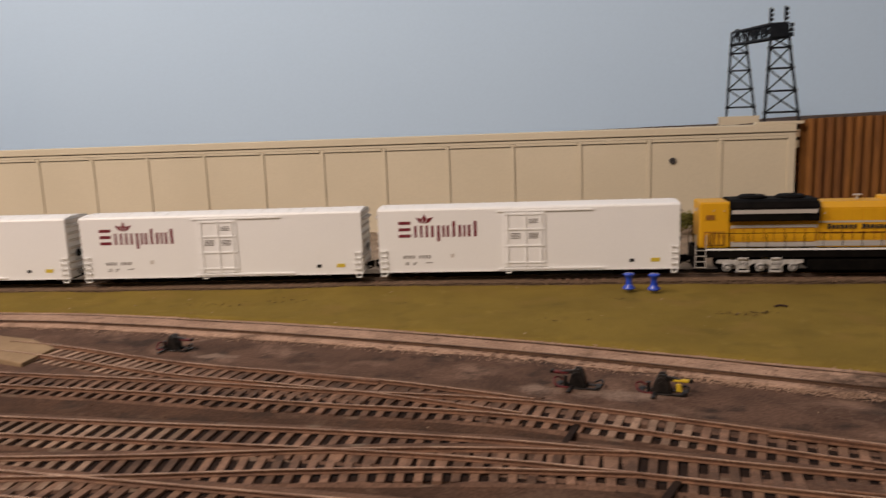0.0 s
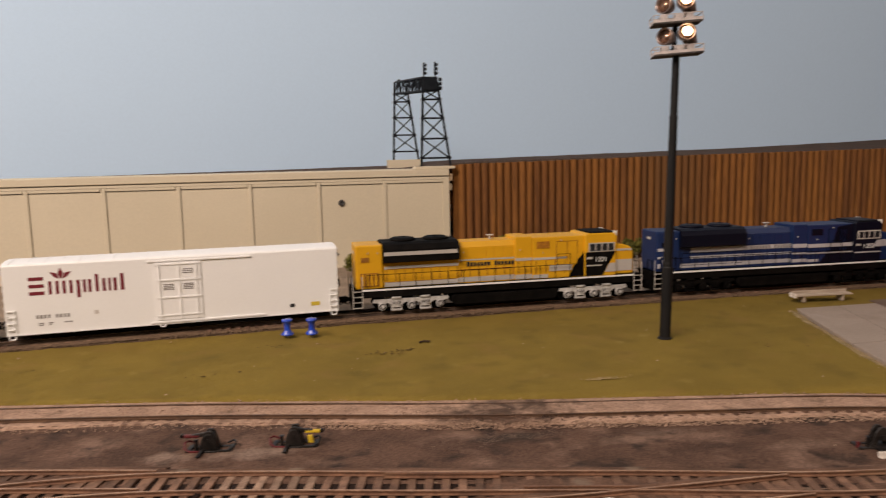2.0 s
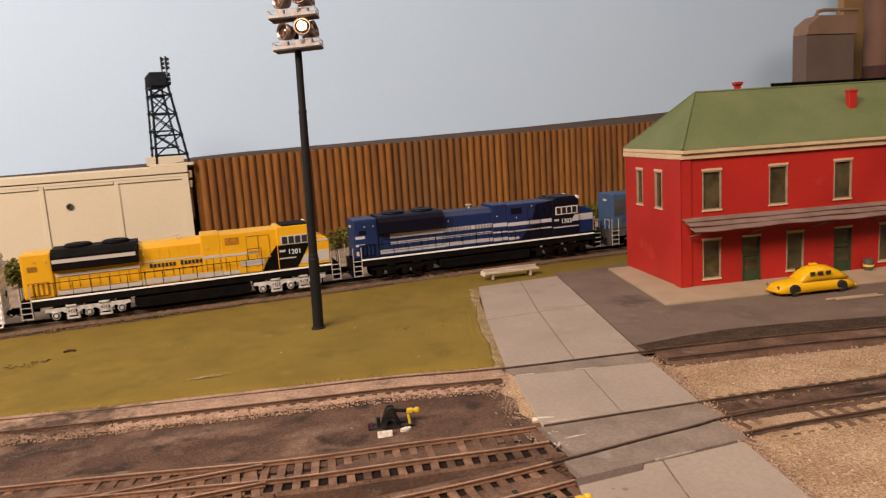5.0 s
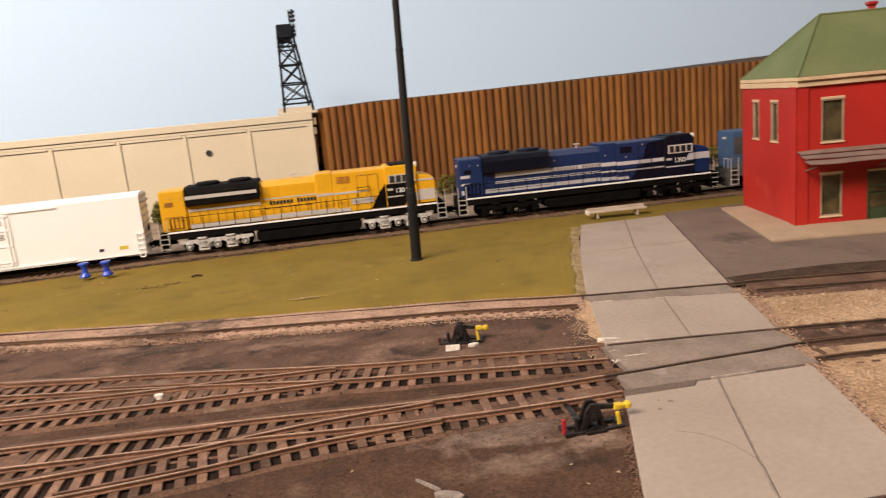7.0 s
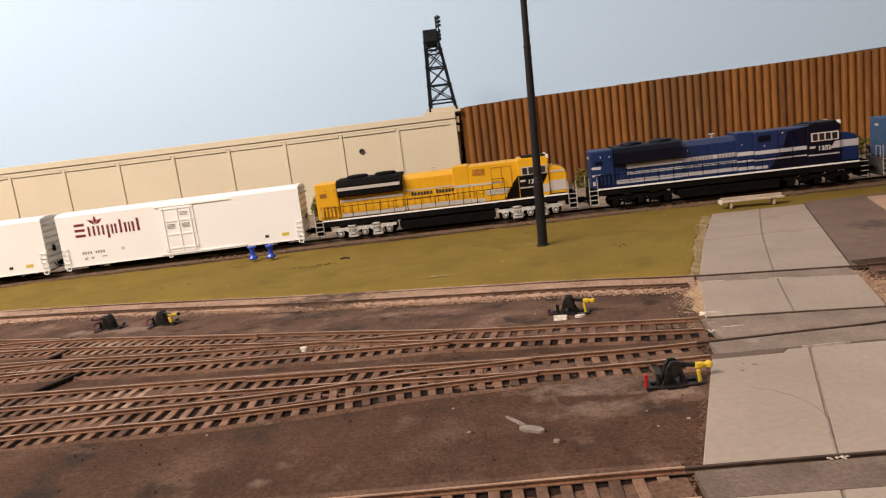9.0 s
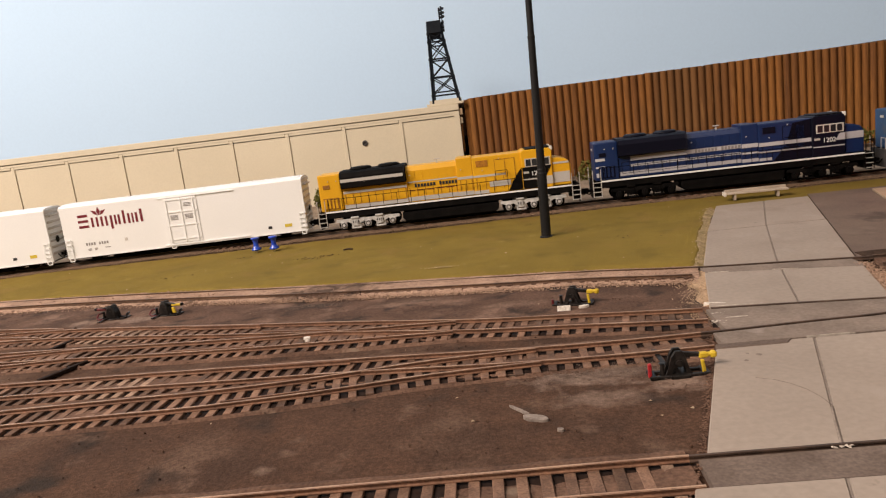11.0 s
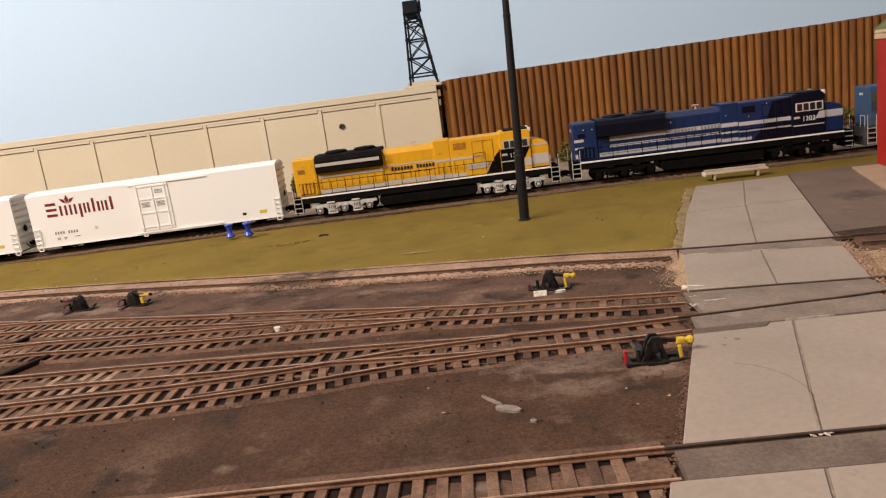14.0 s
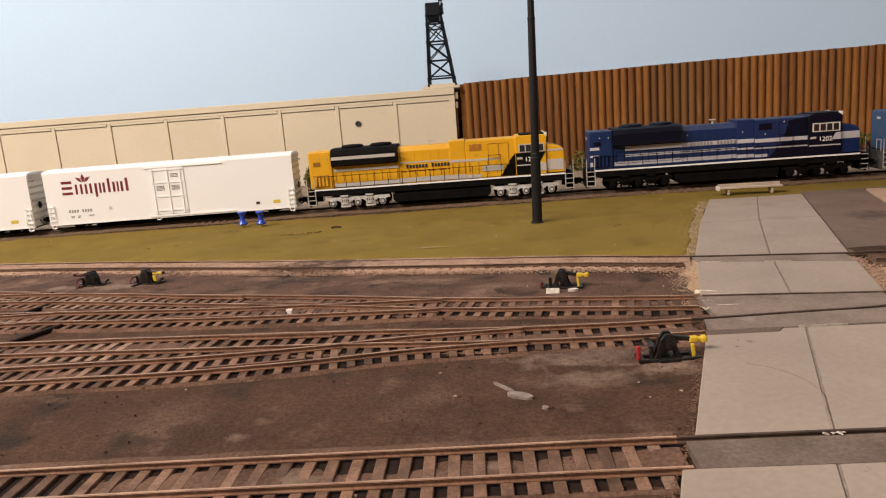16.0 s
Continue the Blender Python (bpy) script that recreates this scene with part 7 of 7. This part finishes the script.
    return g


ground_throw(Matrix.Translation((0.0295, 0.1475, -0.0003)) @ Matrix.Rotation(radians(2), 4, "Z") @ Matrix.Diagonal((0.80, 0.82, 0.76, 1)), "yellow", 1, "black ground throw with yellow lever and red stop by the road", 0.030)
ground_throw(Matrix.Translation((0.0020, 0.2535, -0.0003)) @ Matrix.Rotation(radians(-12), 4, "Z") @ Matrix.Diagonal((0.76, 0.80, 0.74, 1)), "yellow", 1, "black ground throw with a yellow lever, white chips at its foot")
ground_throw(Matrix.Translation((-0.2445, 0.317, -0.0003)) @ Matrix.Rotation(radians(-12), 4, "Z") @ Matrix.Diagonal((0.76, 0.80, 0.74, 1)), "pale", 1, "black ground throw with its yellow lever swung over")
ground_throw(Matrix.Translation((-0.2815, 0.321, -0.0003)) @ Matrix.Rotation(radians(-10), 4, "Z") @ Matrix.Diagonal((0.76, 0.80, 0.74, 1)), "dark", -1, "black ground throw with a dark red lever in the dirt")
ground_throw(Matrix.Translation((-0.510, 0.360, -0.0003)) @ Matrix.Rotation(radians(-8), 4, "Z") @ Matrix.Diagonal((0.76, 0.80, 0.74, 1)), "dark", 1, "black ground throw beside the far turnout")


def throw_rod(x0, y0, x1, y1):
    a = math.atan2(y1 - y0, x1 - x0)
    n = math.hypot(x1 - x0, y1 - y0) / 2
    ob = mesh_ob("throw_rod", box(-n, n, -0.0014, 0.0014, 0.0, 0.0020, 0.0003), ROD_GAPSHADE)
    ob.matrix_basis = Matrix.Translation(((x0 + x1) / 2, (y0 + y1) / 2, -0.0004)) @ Matrix.Rotation(a, 4, "Z")
    return tagged(ob, "black throw rod lying across a turnout", "throw rod", "throw rods of the turnouts")


throw_rod(-0.286, 0.256, -0.281, 0.276)
throw_rod(-0.258, 0.206, -0.247, 0.232)


def scrap(x, y, sx, sy, h, seed, name, label, mat=PLASTER, turn=0.0):
    bm = bmesh.new()
    r = np.random.default_rng(seed)
    k = 19
    pts = []
    for i in range(k):
        a = 2 * math.pi * i / k
        q = 0.9 + 0.2 * math.sin(2 * a + seed) + r.uniform(-0.08, 0.08)
        u, v = sx * q * math.cos(a), sy * q * math.sin(a)
        pts.append((x + u * math.cos(turn) - v * math.sin(turn), y + u * math.sin(turn) + v * math.cos(turn)))
    return tagged(mesh_ob(name, prism(pts, -0.0012, max(h - 0.0002, 0.0004), min(h * 0.5, 0.0004), axis="z"), mat), label, "scrap")


scrap(-0.0240, 0.1195, 0.0042, 0.0026, 0.0004, 1, "plaster_blob", "dried pale plaster blob on the dirt", BLOB, -0.6)
scrap(-0.0292, 0.1270, 0.0052, 0.0006, 0.0003, 2, "plaster_drip", "thin pale plaster drip on the dirt", BLOB, -0.9)
scrap(-0.0165, 0.1090, 0.0011, 0.0010, 0.0004, 3, "plaster_dot", "small pale plaster dot on the dirt", BLOB)
scrap(0.0645, 0.2246, 0.0046, 0.0007, 0.0026, 8, "plaster_smear", "white plaster smear along the crossing edge", turn=-0.38)
scrap(-0.1320, 0.2320, 0.0022, 0.0013, 0.0024, 4, "white_chip", "white chip stuck beside the yard rail")
chip = mesh_ob("white_chip", box(-0.0033, 0.0033, -0.0011, 0.0011, -0.0006, 0.0024, 0.0003), PLASTER)
chip.matrix_basis = Matrix.Translation((-0.0035, 0.2430, 0.0)) @ Matrix.Rotation(radians(-6), 4, "Z") @ Matrix.Rotation(radians(-14), 4, "X")
tagged(chip, "square white chip leaning at the foot of a ground throw", "scrap")
scrap(0.0065, 0.2450, 0.0030, 0.0013, 0.0014, 6, "white_chip", "white chip at the foot of a ground throw")
board = mesh_ob("tan_board", prism([(-0.640, 0.372), (-0.6077, 0.3656), (-0.5805, 0.3506), (-0.5789, 0.3222), (-0.605, 0.330), (-0.650, 0.345)], -0.001, 0.0026, 0.0004, axis="z"), TANBOARD)
tagged(board, "flat tan board lying at the yard track end", "board")


r_dust = np.random.default_rng(77)
for x, y, sx, sy, n in ((0.006, 0.1560, 0.012, 0.0040, 420), (-0.262, 0.312, 0.016, 0.0050, 420), (-0.085, 0.2900, 0.014, 0.0030, 220), (-0.020, 0.2700, 0.020, 0.0040, 240), (-0.150, 0.3020, 0.018, 0.0040, 220), (-0.405, 0.325, 0.016, 0.0040, 200), (-0.47, 0.340, 0.014, 0.0040, 160)):
    pts = [(x + r_dust.normal(0, sx), y + r_dust.normal(0, sy), 0.0001 + uneven(x, y, 0.0002, 30)) for k in range(5 * n)]
    tagged(scatter("plaster_dust", pts, 0.00038, DUST, 0.10, 31), "pale plaster dust on the yard dirt", "dust", kind="stuff")


# ---- bushes at the wall foot ----
def bush(x, y, sx, sy, h, seed, label):
    b = holder("bush", Matrix.Translation((x, y, 0)), label, "bush", "bushes at the wall foot")
    r = np.random.default_rng(seed)
    bm = bmesh.new()
    for k in range(4):
        a = r.uniform(0, 6.28)
        pipe([(0, 0, 0), (0.4 * sx * math.cos(a), 0.4 * sy * math.sin(a), h * 0.55)], 0.0009, 5, bm)
    part("stems", bm, DECK, b)
    vs, fs = [], []
    lumps = [(r.uniform(-0.8, 0.8) * sx, r.uniform(-0.7, 0.7) * sy, h * r.uniform(0.35, 0.8)) for k in range(9)]
    for k in range(1500):
        c = lumps[r.integers(len(lumps))]
        v = r.normal(0, 1, 3)
        v /= np.linalg.norm(v)
        q = np.array(c) + v * np.array((sx * 0.33, sy * 0.4, h * 0.28)) * r.uniform(0.5, 1.12)
        q[2] = max(q[2], 0.0005)
        e1 = r.normal(0, 1, 3)
        e1 *= 0.0017 / np.linalg.norm(e1)
        e2 = r.normal(0, 1, 3)
        e2 *= 0.0012 / np.linalg.norm(e2)
        i = len(vs)
        vs += [tuple(q - e1), tuple(q + e2), tuple(q + e1), tuple(q - e2)]
        fs.append((i, i + 1, i + 2, i + 3))
    me = bpy.data.meshes.new("leaves")
    me.from_pydata(vs, [], fs)
    me.materials.append(BUSH)
    ob = new("leaves", me)
    ob.parent = b


for k, (x, sx, h) in enumerate(((-0.238, 0.014, 0.036), (-0.176, 0.020, 0.028), (-0.128, 0.026, 0.036), (-0.02, 0.034, 0.041), (0.028, 0.018, 0.036), (0.085, 0.026, 0.034), (0.145, 0.022, 0.034), (0.209, 0.026, 0.034), (0.31, 0.03, 0.036), (0.40, 0.03, 0.034))):
    bush(x, 0.762 if x > -0.05 else 0.748, sx, 0.013, h * (0.95 if x < -0.05 else 0.82), 40 + k, "low olive-green foliage bush at the wall foot")

# ---- mill buildings on the deck by the corner ----
mill = holder("mill_building", Matrix.Translation((0.012, 0, 0)), "grey-brown mill building with a chamfered roof, far behind the station", "building")
part("base", box(0.853, 1.30, 0.945, 0.952, 0.0995, 0.1705), BLACK, mill, "black base beam")
part("wall", box(0.930, 1.038, 0.955, 0.985, 0.1645, 0.2480, 0.001), SILOGREY, mill)
part("roof", prism([(0.930, 0.2481), (0.933, 0.2640), (0.958, 0.2800), (1.042, 0.2800), (1.042, 0.2481)], 0.953, 0.985, 0.0008), SILOTOP, mill)
part("roof_pipe", pipe([(0.965, 0.97, 0.2800), (0.971, 0.97, 0.2890), (0.985, 0.97, 0.2910), (1.060, 0.97, 0.2910)], 0.003, 10), SILOTOP, mill)
part("roof_pipe", pipe([(1.015, 0.97, 0.2800), (1.015, 0.97, 0.2910)], 0.003, 10), SILOTOP, mill)
silo = holder("silo", Matrix.Translation((1.128, 0.975, 0.0)), "tall brown cylindrical silo with a conical top", "silo")
part("barrel", lathe([(0.0236, 0.0995), (0.0236, 0.330)], 32), SILOBROWN, silo, smooth=False)
part("cone", lathe([(0.0280, 0.3301), (0.0280, 0.3325), (0.009, 0.350)], 32), SILOTOP, silo)
part("spout", cyl((0, 0, 0.350), (0, 0, 0.400), 0.008, n=20), SILOBROWN, silo)
part("foot_ring", lathe([(0.0242, 0.1600), (0.0242, 0.1930)], 32), FOOT, silo, "dark maroon foot of the silo")
el = holder("grain_elevator", Matrix(), "large tan grain elevator with stairs and windows", "building")
part("wall", box(1.112, 1.75, 1.036, 1.05, 0.0995, 0.62), MILLTAN, el)
part("annex", box(1.165, 1.75, 0.985, 1.034, 0.0995, 0.245, 0.001), MILLTAN, el)
part("annex_roof", prism([(1.16, 0.2451), (1.20, 0.262), (1.75, 0.262), (1.75, 0.2451)], 0.98, 1.034), DECK, el)
for x in (1.215, 1.305, 1.395):
    for z in (0.315, 0.40):
        w = part("window", box(x, x + 0.040, 1.0325, 1.0348, z, z + 0.030, 0.0003), CREAM, el)
part("stair", pipe([(1.17, 1.02, 0.290), (1.215, 1.02, 0.290), (1.265, 1.02, 0.252)], 0.003, 6), BLACK, el, "dark outside stair rail")
